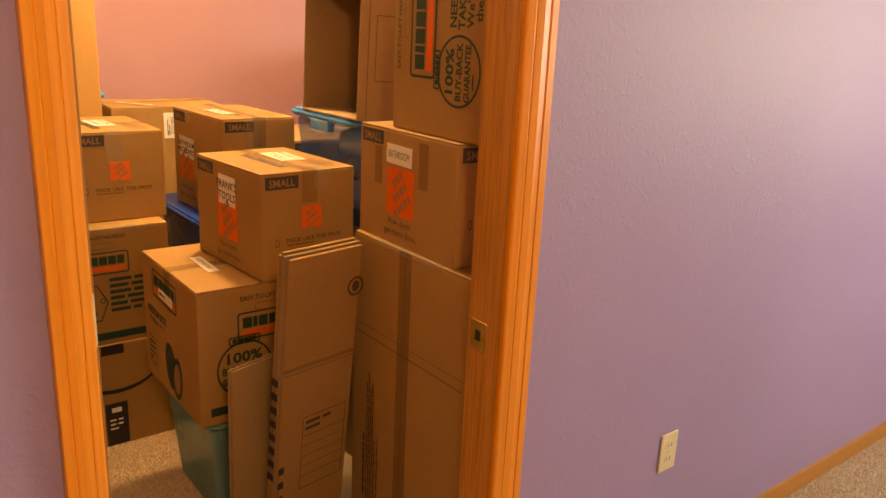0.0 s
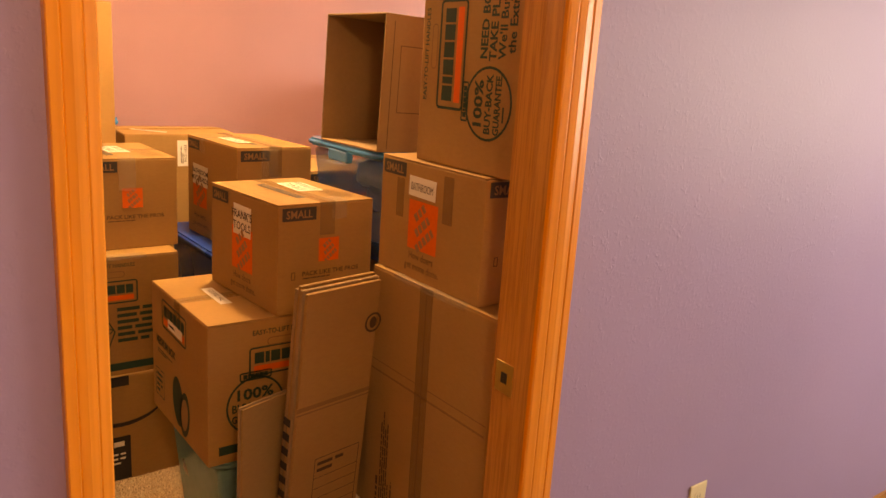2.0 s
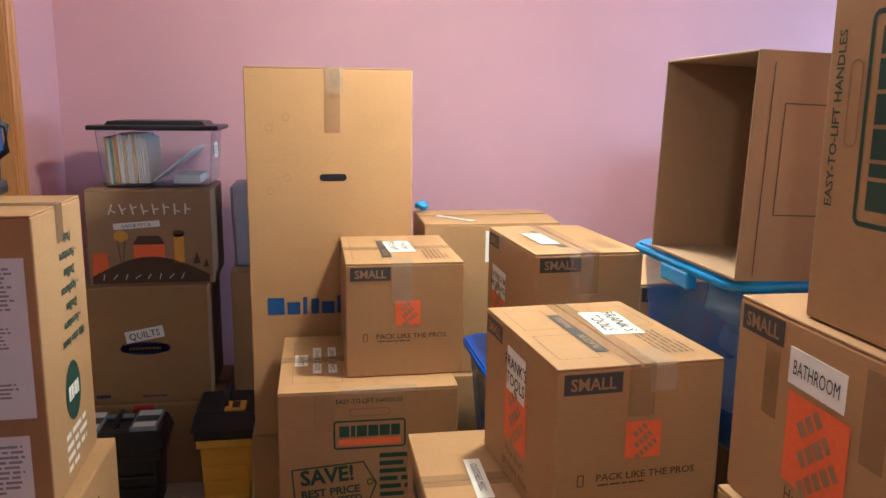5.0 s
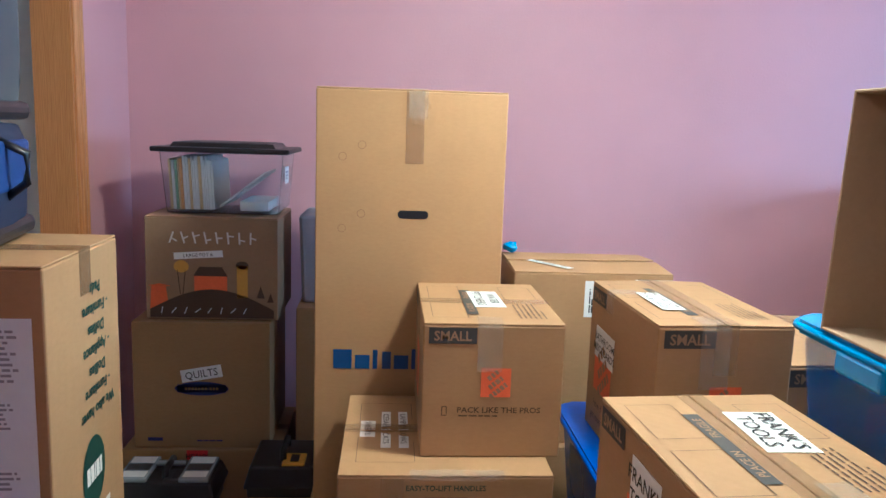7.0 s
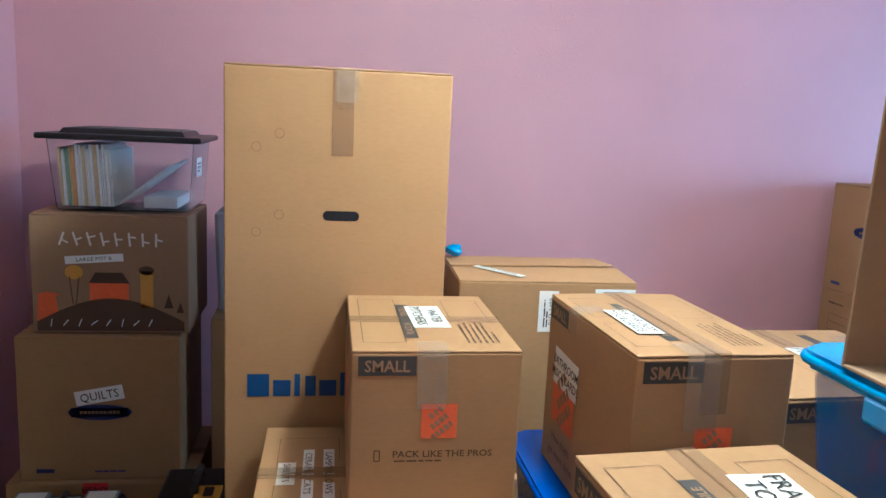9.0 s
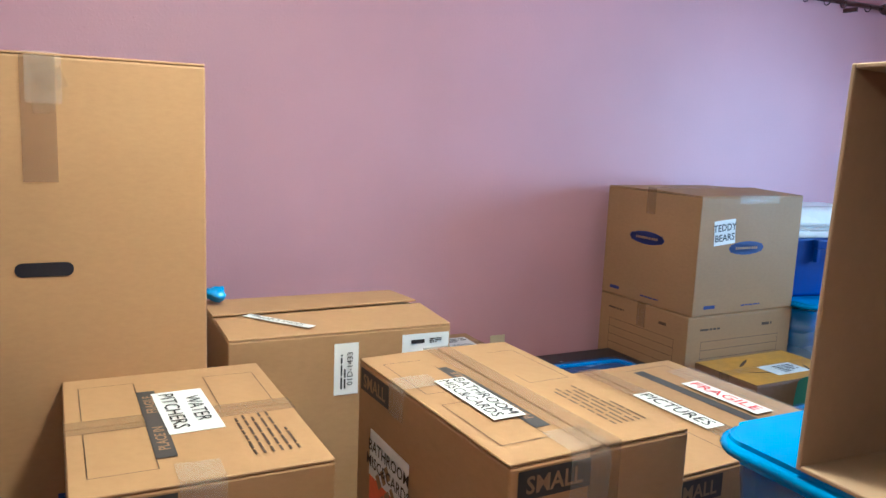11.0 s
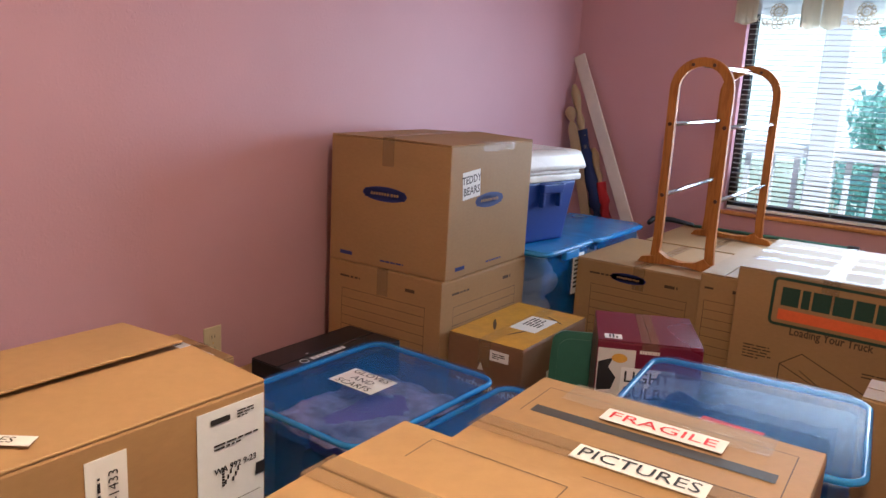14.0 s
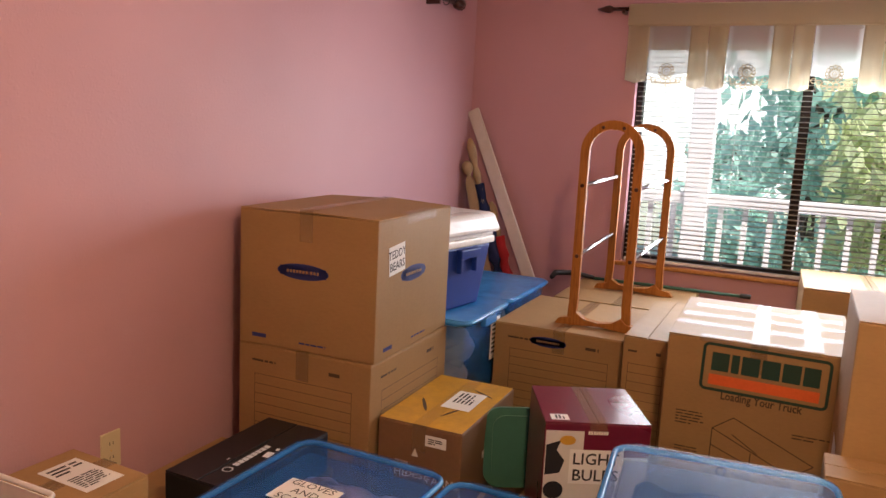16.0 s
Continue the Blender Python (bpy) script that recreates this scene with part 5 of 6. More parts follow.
def file_tub():
    ob = thing("file_tub", pose(0.20, 4.32, 1.1925), "clear plastic file tub with a black lid, full of folders", "storage tub", "plastic tubs")
    w, d, h = 0.43, 0.34, 0.235
    SIZE[ob.name] = (w, d, h)
    bm = bmesh.new()
    bm_box(bm, -w / 2, w / 2, -d / 2, d / 2, 0, h - 0.012, taper=0.018, bevel=0.012, seg=3)
    bmesh.ops.delete(bm, geom=[f for f in bm.faces if f.normal.z > 0.9 and f.calc_center_median().z > h - 0.014], context="FACES")
    bmesh.ops.solidify(bm, geom=bm.faces[:], thickness=0.0022)
    o = part("bin", bm, TUB_CLEAR, ob)
    bm = bmesh.new()
    bm_box(bm, -w / 2 - 0.025, w / 2 + 0.025, -d / 2 - 0.02, d / 2 + 0.02, h - 0.018, h, bevel=0.006)
    bm_box(bm, -w / 2 + 0.04, w / 2 - 0.04, -d / 2 + 0.04, d / 2 - 0.04, h - 0.002, h + 0.016, taper=-0.012, bevel=0.003)
    lid = part("lid", bm, BLACK, ob)
    part("clear_panel", box(-w / 2 + 0.06, w / 2 - 0.06, -d / 2 + 0.055, d / 2 - 0.055, h + 0.0155, h + 0.018), DARKGREY, lid)
    x = -w / 2 + 0.03
    rnd = random.Random(5)
    for i in range(17):
        t = rnd.uniform(0.004, 0.011)
        bm = box(x, x + t, -d / 2 + 0.035, d / 2 - 0.03, 0.012, h - rnd.uniform(0.03, 0.05), bevel=0.001, seg=1)
        for v in bm.verts:
            v.co.x += (v.co.z - 0.02) * -0.05
        part("folder", bm, FILE_COLOURS[(0, 1, 2, 0, 3, 1, 1, 0, 1, 1, 1, 0, 1, 1, 1, 1, 1)[i]], ob)
        x += t + 0.0015
    bm = box(-0.004, 0.004, -d / 2 + 0.03, d / 2 - 0.05, 0, 0.20, bevel=0.001, seg=1)
    bmesh.ops.transform(bm, matrix=pose(-0.01, 0, 0.025, 0, 52, 0), verts=bm.verts)
    part("folder", bm, FILE_COLOURS[1], ob)
    part("papers", box(0.06, 0.16, -d / 2 + 0.03, d / 2 - 0.06, 0.012, 0.045), FILE_COLOURS[1], ob)
    ink(ob, "E", PAPER, [R(0.10, 0.14, 0.10, 0.06)], "label", "white label with dark print", 0.001)
    ink(ob, "E", INK_BLUE, BARS(0.10, 0.14, 0.07, 0.035, 3, 0.5), "lettering", "", 0.0022)


file_tub()


def tool_box(label, m, w, d, h, body, lid, latch):
    ob = thing("tool_box", m, label, "tool box")
    SIZE[ob.name] = (w, d, h)
    bm = bmesh.new()
    bm_box(bm, -w / 2 + 0.012, w / 2 - 0.012, -d / 2 + 0.012, d / 2 - 0.012, 0, h * 0.68, taper=0.012, bevel=0.008)
    bm_box(bm, -w / 2 + 0.002, w / 2 - 0.002, -d / 2 + 0.002, d / 2 - 0.002, h * 0.60, h * 0.68, bevel=0.005)
    part("body", bm, body, ob)
    for i in range(3):
        part("rib", box(-w / 2 + 0.03, w / 2 - 0.03, -d / 2 + 0.006, -d / 2 + 0.014, h * (0.12 + 0.14 * i), h * (0.12 + 0.14 * i) + 0.012, bevel=0.003), body, ob)
    bm = bmesh.new()
    bm_box(bm, -w / 2 - 0.004, w / 2 + 0.004, -d / 2 - 0.004, d / 2 + 0.004, h * 0.68, h * 0.78, bevel=0.006)
    bm_box(bm, -w / 2 + 0.004, w / 2 - 0.004, -d / 2 + 0.004, d / 2 - 0.004, h * 0.76, h * 0.93, taper=-0.02, bevel=0.008)
    part("lid", bm, lid, ob)
    bm = bmesh.new()
    bm_tube(bm, [(0, -d * 0.28, h * 0.9), (0, -d * 0.24, h * 1.0), (0, d * 0.24, h * 1.0), (0, d * 0.28, h * 0.9)], 0.012, 8)
    part("handle", bm, lid, ob, smooth=True)
    plate = part("latch", box(0.000, 0.076, -d / 2 + 0.012, -d / 2 + 0.105, h * 0.925, h * 0.945, bevel=0.004), latch, ob)
    part("latch_opening", box(0.026, 0.054, -d / 2 + 0.034, -d / 2 + 0.088, h * 0.935, h * 0.950), BLACK, plate)
    part("hinge_lug", box(-w / 2 + 0.004, -w / 2 + 0.014, -d / 2 + 0.02, -d / 2 + 0.045, h * 0.86, h * 0.90), latch, ob)
    return ob


tool_box("yellow tool box with a black lid on the carpet", pose(0.456, 3.935, 0), 0.215, 0.24, 0.425, YELLOW, BLACK, YELLOW)
t = tool_box("black tool box with clear organiser trays in its lid", pose(0.062, 3.935, 0), 0.325, 0.20, 0.352, BLACK, BLACK, DARKGREY)
for x0, x1 in ((-0.150, -0.052), (0.052, 0.150)):
    tr = part("organiser_lid", box(x0, x1, -0.090, 0.088, 0.326, 0.342, bevel=0.004), SMOKE, t, "smoky clear organiser lid")
    for k in range(3):
        part("compartment", box(x0 + 0.008, x1 - 0.008, -0.080 + 0.055 * k, -0.032 + 0.055 * k, 0.3275, 0.3425 + 0.001 * k, bevel=0.003), FILE_COLOURS[1] if k != 1 else DARKGREY, tr)
part("grip_bar", bm_tube(bmesh.new(), [(-0.050, 0.02, 0.346), (0.050, 0.02, 0.346)], 0.010, 10), SMOKE, t, "ribbed grey grip", smooth=True)

b = carton("plain brown carton behind the tall carton", 0.46, 0.78, 4.18, 4.55, 0, 0.85, seam="x")
ob = thing("lamp_shade_box", pose(0.585, 4.40, 0.8505), "pale grey fabric drawer box on a carton", "storage bin")
part("bin", box(-0.125, 0.125, -0.15, 0.15, 0, 0.335, taper=0.012, bevel=0.012), GREYFAB, ob)

# ---- stack by the closet ----
b = carton("brown carton with a green mark under a larger box", -0.12, 0.335, 2.42, 2.83, 0, 0.745, seam="y")
ink(b, "E", INK_GREEN, [R(0.20, 0.66, 0.10, 0.05)], "print")
b = carton("large moving box turned upside down, with shipping labels", -0.16, 0.305, 2.485, 2.805, 0.747, 1.312, seam="x", tape=TAPE_BROWN, yaw=1.5)
fw, fh = face_size(b, "E")
for i, s in enumerate(("We also have:", "- Furniture", "Dollies", "- Appliance", "Dollies", "- Furniture", "Pads")):
    ink(b, "E", INK_GREEN, [TX(s, fw * 0.62, fh * (0.50 + 0.062 * i), 0.019, 180, bold=0.03)], "lettering")
ink(b, "E", INK_GREEN, [EL(fw * 0.52, fh * 0.32, 0.052, 0.062)], "print", "dark green oval mark")
ink(b, "E", INK_WHITE, BLOCKS(fw * 0.52, fh * 0.32, 0.07, 0.03, (1, 1, 0.4, 1, 0.7)), "print", "", 0.0018)
ink(b, "E", INK_WHITE, BARS(fw * 0.55, fh * 0.12, 0.16, 0.09, 4, 0.5, 0, 7), "print")
fw, fh = face_size(b, "S")
sticker(b, "S", 0.80, 0.60, 0.15, 0.30, 0, (), 0.02, PAPER_GREY, colour=INK_PALE, bars=[(0, 0.09, 0.11, 0.09, 11), (0, 0.0, 0.09, 0.05, 7), (0, -0.10, 0.10, 0.04, 5)], label="grey shipping label")
sticker(b, "S", 0.82, 0.16, 0.10, 0.13, 0, (), 0.02, PAPER, colour=INK_PALE, bars=[(0, 0, 0.08, 0.10, 10)])
sticker(b, "T", 0.45, 0.40, 0.20, 0.09, 0, (), 0.02, bars=[(0, 0, 0.15, 0.05, 3)])


def bag(label, m, w, d, h, cloth, seed):
    """A soft bag: swollen sides, piping round both faces, a zip and a carrying strap."""
    ob = thing("soft_bag", m, label, "bag")
    bm = bmesh.new()
    bmesh.ops.create_cube(bm, size=1.0)
    bmesh.ops.subdivide_edges(bm, edges=bm.edges[:], cuts=6, use_grid_fill=True)
    for v in bm.verts:
        p = Vector((v.co.x * 2, v.co.y * 2, v.co.z * 2))
        k = 1 - 0.05 * (abs(p.x) ** 4 * abs(p.z) ** 4) - 0.04 * abs(p.y) ** 4
        n = noise.noise(p * 1.4 + Vector((seed, 0, 0))) * 0.03
        v.co = Vector((p.x * w / 2 * (k + n), p.y * d / 2 * (k + n), h / 2 + p.z * h / 2 * k))
    lo = min(v.co.z for v in bm.verts)
    for v in bm.verts:
        v.co.z -= lo
    part("shell", bm, cloth, ob, smooth=True)
    for s in (-1, 1):
        pts = [(x * 0.93, s * d / 2 * 0.86, h / 2 + z * 0.93) for x, z in _round(w, h, 0.05)]
        part("piping", bm_tube(bmesh.new(), pts + pts[:1], 0.005, 6, False), BLACK, ob, smooth=True)
    part("base_trim", box(-w / 2 * 1.02, w / 2 * 1.02, -d / 2 * 1.02, d / 2 * 1.02, 0.0, 0.032, bevel=0.012), BLACK, ob)
    part("side_panel", box(w / 2 * 0.95, w / 2 * 1.03, -d / 2 * 0.80, d / 2 * 0.80, h * 0.42, h * 0.84, bevel=0.006), cloth if cloth is NAVY else BLUECLOTH, ob)
    part("zip", bm_tube(bmesh.new(), [(w / 2 * 0.93, 0, h * f) for f in (0.15, 0.4, 0.65, 0.9)], 0.006, 6), BLACK, ob)
    part("strap", bm_tube(bmesh.new(), [(w / 2 * 0.94, -0.03, h * 0.85), (w / 2 + 0.035, -0.03, h * 0.74), (w / 2 + 0.03, -0.02, h * 0.5), (w / 2 * 0.95, -0.01, h * 0.35)], 0.007, 8), BLACK, ob, smooth=True)


bag("navy and blue nylon sports bag lying on a moving box", pose(0.025, 2.645, 1.318, 0, 0, 10), 0.325, 0.26, 0.195, NAVY2, 1)
bag("slate-blue canvas suitcase on a sports bag", pose(0.025, 2.645, 1.514, 0, 0, 10), 0.325, 0.26, 0.54, NAVY, 6)

# ---- island beyond ----
b = carton("plain carton that holds up the shoe carton", 1.17, 1.60, 3.47, 3.86, 0, 0.62, seam="x")
b = carton("brown carton labelled for shoes, its top flaps sprung open", 1.155, 1.612, 3.50, 3.84, 0.621, 1.132, seam="x", gap=0.022, lift=0.013, taped=False, yaw=-1)
fw, fh = face_size(b, "S")
sticker(b, "S", 0.50, 0.85, 0.05, 0.105, 0, (), 0.02, PAPER, label="white barcode label")
ink(b, "S", INK, [TX("01D-1433", 0.515 * fw, 0.85 * fh, 0.012, 90)] + BARS(0.485 * fw, 0.85 * fh, 0.08, 0.014, 2, 0.5, 90), "lettering", "", 0.003)
sticker(b, "S", 0.875, 0.77, 0.105, 0.20, 0, (), 0.02, PAPER_GREY, label="white shipping label")
ink(b, "S", INK, [TX("WA 992 9-23", fw * 0.885, fh * 0.80, 0.0085, bold=0.02), RR(fw * 0.835, fh * 0.935, 0.030, 0.008, 0.002)] + BARS(fw * 0.925, fh * 0.935, 0.03, 0.012, 3) + BARS(fw * 0.90, fh * 0.865, 0.08, 0.010, 2)
    + [R(fw * 0.842, fh * 0.755 + 0.004 * j, 0.004, 0.003) for j in range(7)] + [R(fw * 0.85 + 0.004 * i, fh * 0.762 + 0.006 * (i % 3), 0.003, 0.006) for i in range(6)]
    + [R(fw * 0.815 + 0.0048 * i, fh * 0.63, 0.0018 + 0.0012 * (i % 3), 0.030) for i in range(15)] + [R(fw * 0.875, fh * 0.70, 0.09, 0.001), R(fw * 0.975, fh * 0.76, 0.016, 0.018)], "lettering", "", 0.003)
sticker(b, "T", 0.255, 0.28, 0.165, 0.022, -52, ("FRANK'S SHOES",), 0.013, wide=0.125, bold=0.0, lift=0.0062)
bm = bmesh.new()
bmesh.ops.create_icosphere(bm, subdivisions=3, radius=0.06)
for v in bm.verts:
    v.co = Vector((v.co.x * 0.40, v.co.y * 0.42, v.co.z * 0.26)) * (1 + 0.45 * noise.noise(v.co * 26))
bgz = min(v.co.z for v in bm.verts)
for v in bm.verts:
    v.co.z -= bgz
bl = tagged(new("plastic_bag", mesh_of("plastic_bag", bm, LID_SKY, True)), "crumpled blue plastic bag on the shoe carton", "bag")
bl.matrix_world = pose(1.185, 3.795, 1.139)

b = carton("plain carton under the royal blue tub", 1.26, 1.72, 2.74, 3.36, 0, 0.42, seam="x")
tub("royal blue plastic tub under small moving boxes", 1.255, 1.72, 2.76, 3.36, 0.421, 0.801, body=TUB_ROYAL, lid=TUB_ROYAL)
b = carton("small moving box labelled BATHROOM MISC AND CARDS, lid bulging", 1.312, 1.590, 2.80, 3.235, 0.802, 1.163, yaw=2, seam="y", lift=0.003)
shop_end(b, "S")
shop_long(b, "W", 0.27)
shop_top(b)
sticker(b, "W", 0.28, 0.62, 0.135, 0.075, -2, ("BATHROOM", "MISC&CARDS"), 0.018)
sticker(b, "T", 0.28, 0.455, 0.05, 0.165, 0, (), 0.02, lift=0.0042)
ink(b, "T", INK, [TX("BATHROOM", 0.28 * 0.278 + 0.011, 0.455 * 0.435, 0.018, -90, wide=0.15), TX("MISC&CARDS", 0.28 * 0.278 - 0.012, 0.455 * 0.435, 0.018, -90, wide=0.15)], "lettering", "", 0.0055)

b = carton("plain carton under the box of pictures", 1.74, 2.06, 2.86, 3.30, 0, 0.762, seam="x")
b = carton("small moving box labelled PICTURES and FRAGILE", 1.600, 2.035, 2.862, 3.285, 0.802, 1.068, yaw=2.5, seam="y", lift=0.003)
shop_end(b, "S")
shop_long(b, "W", 0.5)
fw, fh = face_size(b, "T")
ink(b, "T", INK_BROWN, [FR(fw * 0.47, fh * 0.5, 0.085, fh * 0.80, 0.0015), FR(fw * 0.74, fh * 0.5, 0.15, fh * 0.86, 0.0015)], "print")
ink(b, "T", INK_GREY, [R(fw * 0.715, fh * 0.5, 0.026, fh * 0.80)], "print", "charcoal stripe", 0.0014)
sticker(b, "T", 0.50, 0.445, 0.040, 0.172, 0, (), 0.02, lift=0.005)
ink(b, "T", INK, [TX("PICTURES", fw * 0.50, fh * 0.445, 0.026, -90, wide=0.155)], "lettering", "", 0.0062)
sticker(b, "T", 0.81, 0.475, 0.042, 0.172, 0, (), 0.02, lift=0.005)
ink(b, "T", INK_RED, [TX("FRAGILE", fw * 0.81, fh * 0.475, 0.024, -90, wide=0.15)], "lettering", "", 0.0062)
sticker(b, "W", 0.22, 0.48, 0.09, 0.06, 0, ("FRAGILE",), 0.018, colour=INK_RED)
carton("plain carton beside the royal blue tub", 1.735, 2.05, 2.84, 3.31, 0.763, 0.801, seam="x", taped=False)

# ---- blue tubs and the east side ----
tub("deep blue tub at the foot of a stack", 2.14, 2.65, 3.79, 4.19, 0, 0.371, body=TUB_BLUE, lid=LID_BLUE, fill=[CLOTH_P, CLOTH_B])
b = tub("translucent blue tub labelled GLOVES AND SCARFS", 2.115, 2.665, 3.765, 4.20, 0.372, 0.752, yaw=-1.5, lid=LID_BLUE, fill=[CLOTH_W, CLOTH_P, CLOTH_B], heap=SCARVES)
sticker(b, "T", 0.495, 0.54, 0.105, 0.150, 0, (), 0.02)
fw, fh = face_size(b, "T")
ink(b, "T", INK, [TX(s, fw * 0.495 + dx, fh * 0.54, 0.024, -90) for s, dx in (("GLOVES", 0.036), ("AND", 0.0), ("SCARFS", -0.036))], "lettering", "", 0.003)
tub("deep blue tub on the carpet", 2.30, 2.70, 3.36, 3.75, 0, 0.35, body=TUB_BLUE, fill=[CLOTH_W, CLOTH_B])
tub("translucent blue tub of white cloths with a blue lid", 2.285, 2.705, 3.345, 3.76, 0.351, 0.722, yaw=-1, fill=[CLOTH_W, CLOTH_W, CLOTH_W])
carton("plain carton under the ridged blue tub", 2.40, 2.80, 2.88, 3.33, 0, 0.50, seam="x")
b = tub("wide blue tub with a ridged lid and red sticker", 2.36, 2.795, 2.865, 3.342, 0.501, 0.892, yaw=6, ridges=6, fill=[CLOTH_B, CLOTH_W], heap=CLOTH_B)
sticker(b, "T", 0.21, 0.50, 0.022, 0.12, -6, (), 0.01, INK_RED, label="coral red sticker")

carton("brown carton by the pink wall", 2.40, 2.86, 4.225, 4.66, 0, 0.575, seam="x")
ob = carton("black shoe box on a carton by the wall", 2.395, 2.825, 4.225, 4.445, 0.576, 0.70, card=BLACK, taped=False, yaw=0, name="shoe_box", group="shoe boxes")
ink(ob, "T", PAPER_GREY, BLOCKS(0.185, 0.085, 0.145, 0.018, (1, 1, 0.9, 1, 1, 1, 0.9, 1)) + [RING(0.085, 0.085, 0.015, 0.011, 18), R(0.21, 0.05, 0.035, 0.022, 8), R(0.25, 0.048, 0.016, 0.010, 20), R(0.135, 0.125, 0.012, 0.006)], "print", "grey mark")
carton("brown carton by the outlet", 2.055, 2.36, 4.30, 4.69, 0, 0.61, seam="x")
ob = carton("small parcel with a shipping label by the outlet", 2.055, 2.285, 4.385, 4.655, 0.611, 0.752, yaw=-2, seam="x")
sticker(ob, "T", 0.62, 0.48, 0.105, 0.175, 0, (), 0.01, PAPER, bars=[(0, 0.05, 0.085, 0.05, 3), (0, -0.035, 0.08, 0.07, 7)])

carton("brown carton under an open white bin", 1.785, 2.045, 4.41, 4.72, 0, 0.60, seam="x")
ob = thing("open_bin", pose(1.915, 4.565, 0.601), "white plastic bin holding a folded pink cloth", "storage bin")
bm = box(-0.13, 0.13, -0.15, 0.15, 0, 0.19, taper=0.02, bevel=0.010, seg=3)
bmesh.ops.delete(bm, geom=[f for f in bm.faces if f.normal.z > 0.9 and f.calc_center_median().z > 0.188], context="FACES")
bmesh.ops.solidify(bm, geom=bm.faces[:], thickness=0.003)
part("bin", bm, WHITEP, ob, smooth=True)
part("rim", bm_tube(bmesh.new(), [(x, y, 0.19) for x, y in _round(0.27, 0.31, 0.02)] + [(_round(0.27, 0.31, 0.02)[0][0], _round(0.27, 0.31, 0.02)[0][1], 0.19)], 0.006, 6, False), WHITEP, ob, smooth=True)
bm = bmesh.new()
bmesh.ops.create_icosphere(bm, subdivisions=3, radius=1.0)
for v in bm.verts:
    n = noise.noise(v.co * 2.2)
    v.co = Vector((v.co.x * 0.10 * (1 + 0.15 * n), v.co.y * 0.12 * (1 + 0.15 * n), 0.14 + v.co.z * 0.075 * (1 + 0.3 * n)))
part("folded_cloth", bm, surface("pink_cloth", (0.66, 0.42, 0.40), 0.9, grain=200, vary=0.1, bump=0.4), ob, smooth=True)

# two storage cartons by the wall, on a third
carton("storage carton at the foot of a stack by the wall", 2.95, 3.51, 4.16, 4.66, 0, 0.438, seam="x")
b = carton("lined storage carton in a stack by the pink wall", 2.945, 3.505, 4.16, 4.662, 0.439, 0.882, yaw=0.6, seam="x")
banker_lines(b, "W")
banker_lines(b, "S")
b = carton("storage carton labelled TEDDY BEARS on top of a stack", 2.948, 3.505, 4.162, 4.665, 0.884, 1.330, yaw=2.0, seam="x", gap=0.008, lift=0.010)
banker_oval(b, "W", 0.48, 0.58, 0.19)
banker_oval(b, "S", 0.46, 0.56, 0.19)
banker_foot(b, "W")
banker_foot(b, "S")
sticker(b, "S", 0.235, 0.70, 0.110, 0.092, 5, ("TEDDY", "BEARS"), 0.026)

carton("brown carton that holds up the meal-kit box", 2.99, 3.50, 3.85, 4.155, 0, 0.44, seam="x")
b = carton("meal-kit carton with a mustard printed lid", 2.99, 3.462, 3.866, 4.150, 0.441, 0.711, yaw=1, seam="x", card=CARD_DARK)
fw, fh = face_size(b, "T")
ink(b, "T", MUSTARD, [R(fw / 2, fh / 2, fw * 0.99, fh * 0.98)], "print", "mustard printed lid", 0.0010)
ink(b, "T", INK_BROWN, [EL(fw * 0.35, fh * 0.72, 0.06, 0.006, 30), EL(fw * 0.30, fh * 0.35, 0.05, 0.005, -20), EL(fw * 0.75, fh * 0.25, 0.05, 0.005, 60)], "print", "", 0.0020)
sticker(b, "T", 0.55, 0.36, 0.17, 0.10, 0, (), 0.01, PAPER, bars=[(0.02, 0, 0.10, 0.07, 5)], lift=0.0026)
ink(b, "S", INK_WHITE, BLOCKS(fw * 0.55, 0.15, 0.17, 0.026, (1, 0.8, 0.9, 1, 0.8, 0.9, 0.8, 0.9), 10), "print", "cream block mark")
fw, fh = face_size(b, "W")
ink(b, "W", INK_WHITE, [TX("FROM", fw * 0.30, fh * 0.52, 0.012), TX("THE", fw * 0.25, fh * 0.40, 0.026), TX("best", fw * 0.50, fh * 0.42, 0.032, lean=0.3), TX("FARMS", fw * 0.80, fh * 0.38, 0.026), P([(fw * 0.42, fh * 0.62), (fw * 0.50, fh * 0.62), (fw * 0.46, fh * 0.72)])], "lettering")
sticker(b, "W", 0.70, 0.84, 0.07, 0.035, 0, (), 0.01, bars=[(0, 0, 0.05, 0.02, 3)])

carton("brown carton under the box of light bulbs", 2.92, 3.38, 3.33, 3.74, 0, 0.46, seam="x")
ob = carton("maroon and white retail carton labelled LIGHT BULBS", 2.99, 3.285, 3.38, 3.675, 0.461, 0.83, yaw=26.5, seam="x", card=MAROON, gap=0.003, name="retail_box", group="retail boxes")
fw, fh = face_size(ob, "W")
ink(ob, "W", WHITECARD, [R(fw * 0.5, fh * 0.47, fw * 0.98, fh * 0.93)], "print", "white printed front", 0.0009)
ink(ob, "W", MAROON, [R(fw * 0.68, fh * 0.84, fw * 0.62, fh * 0.20)], "print", "", 0.0014)
ink(ob, "W", INK, [P([(fw * 0.02, fh * 0.58), (fw * 0.16, fh * 0.60), (fw * 0.20, fh * 0.70), (fw * 0.12, fh * 0.78), (fw * 0.16, fh * 0.86), (fw * 0.02, fh * 0.82)]), EL(fw * 0.11, fh * 0.46, 0.028, 0.026)], "print", "", 0.0014)
ink(ob, "W", INK_YELLOW, [EL(fw * 0.22, fh * 0.86, 0.022, 0.014)], "print", "", 0.0014)
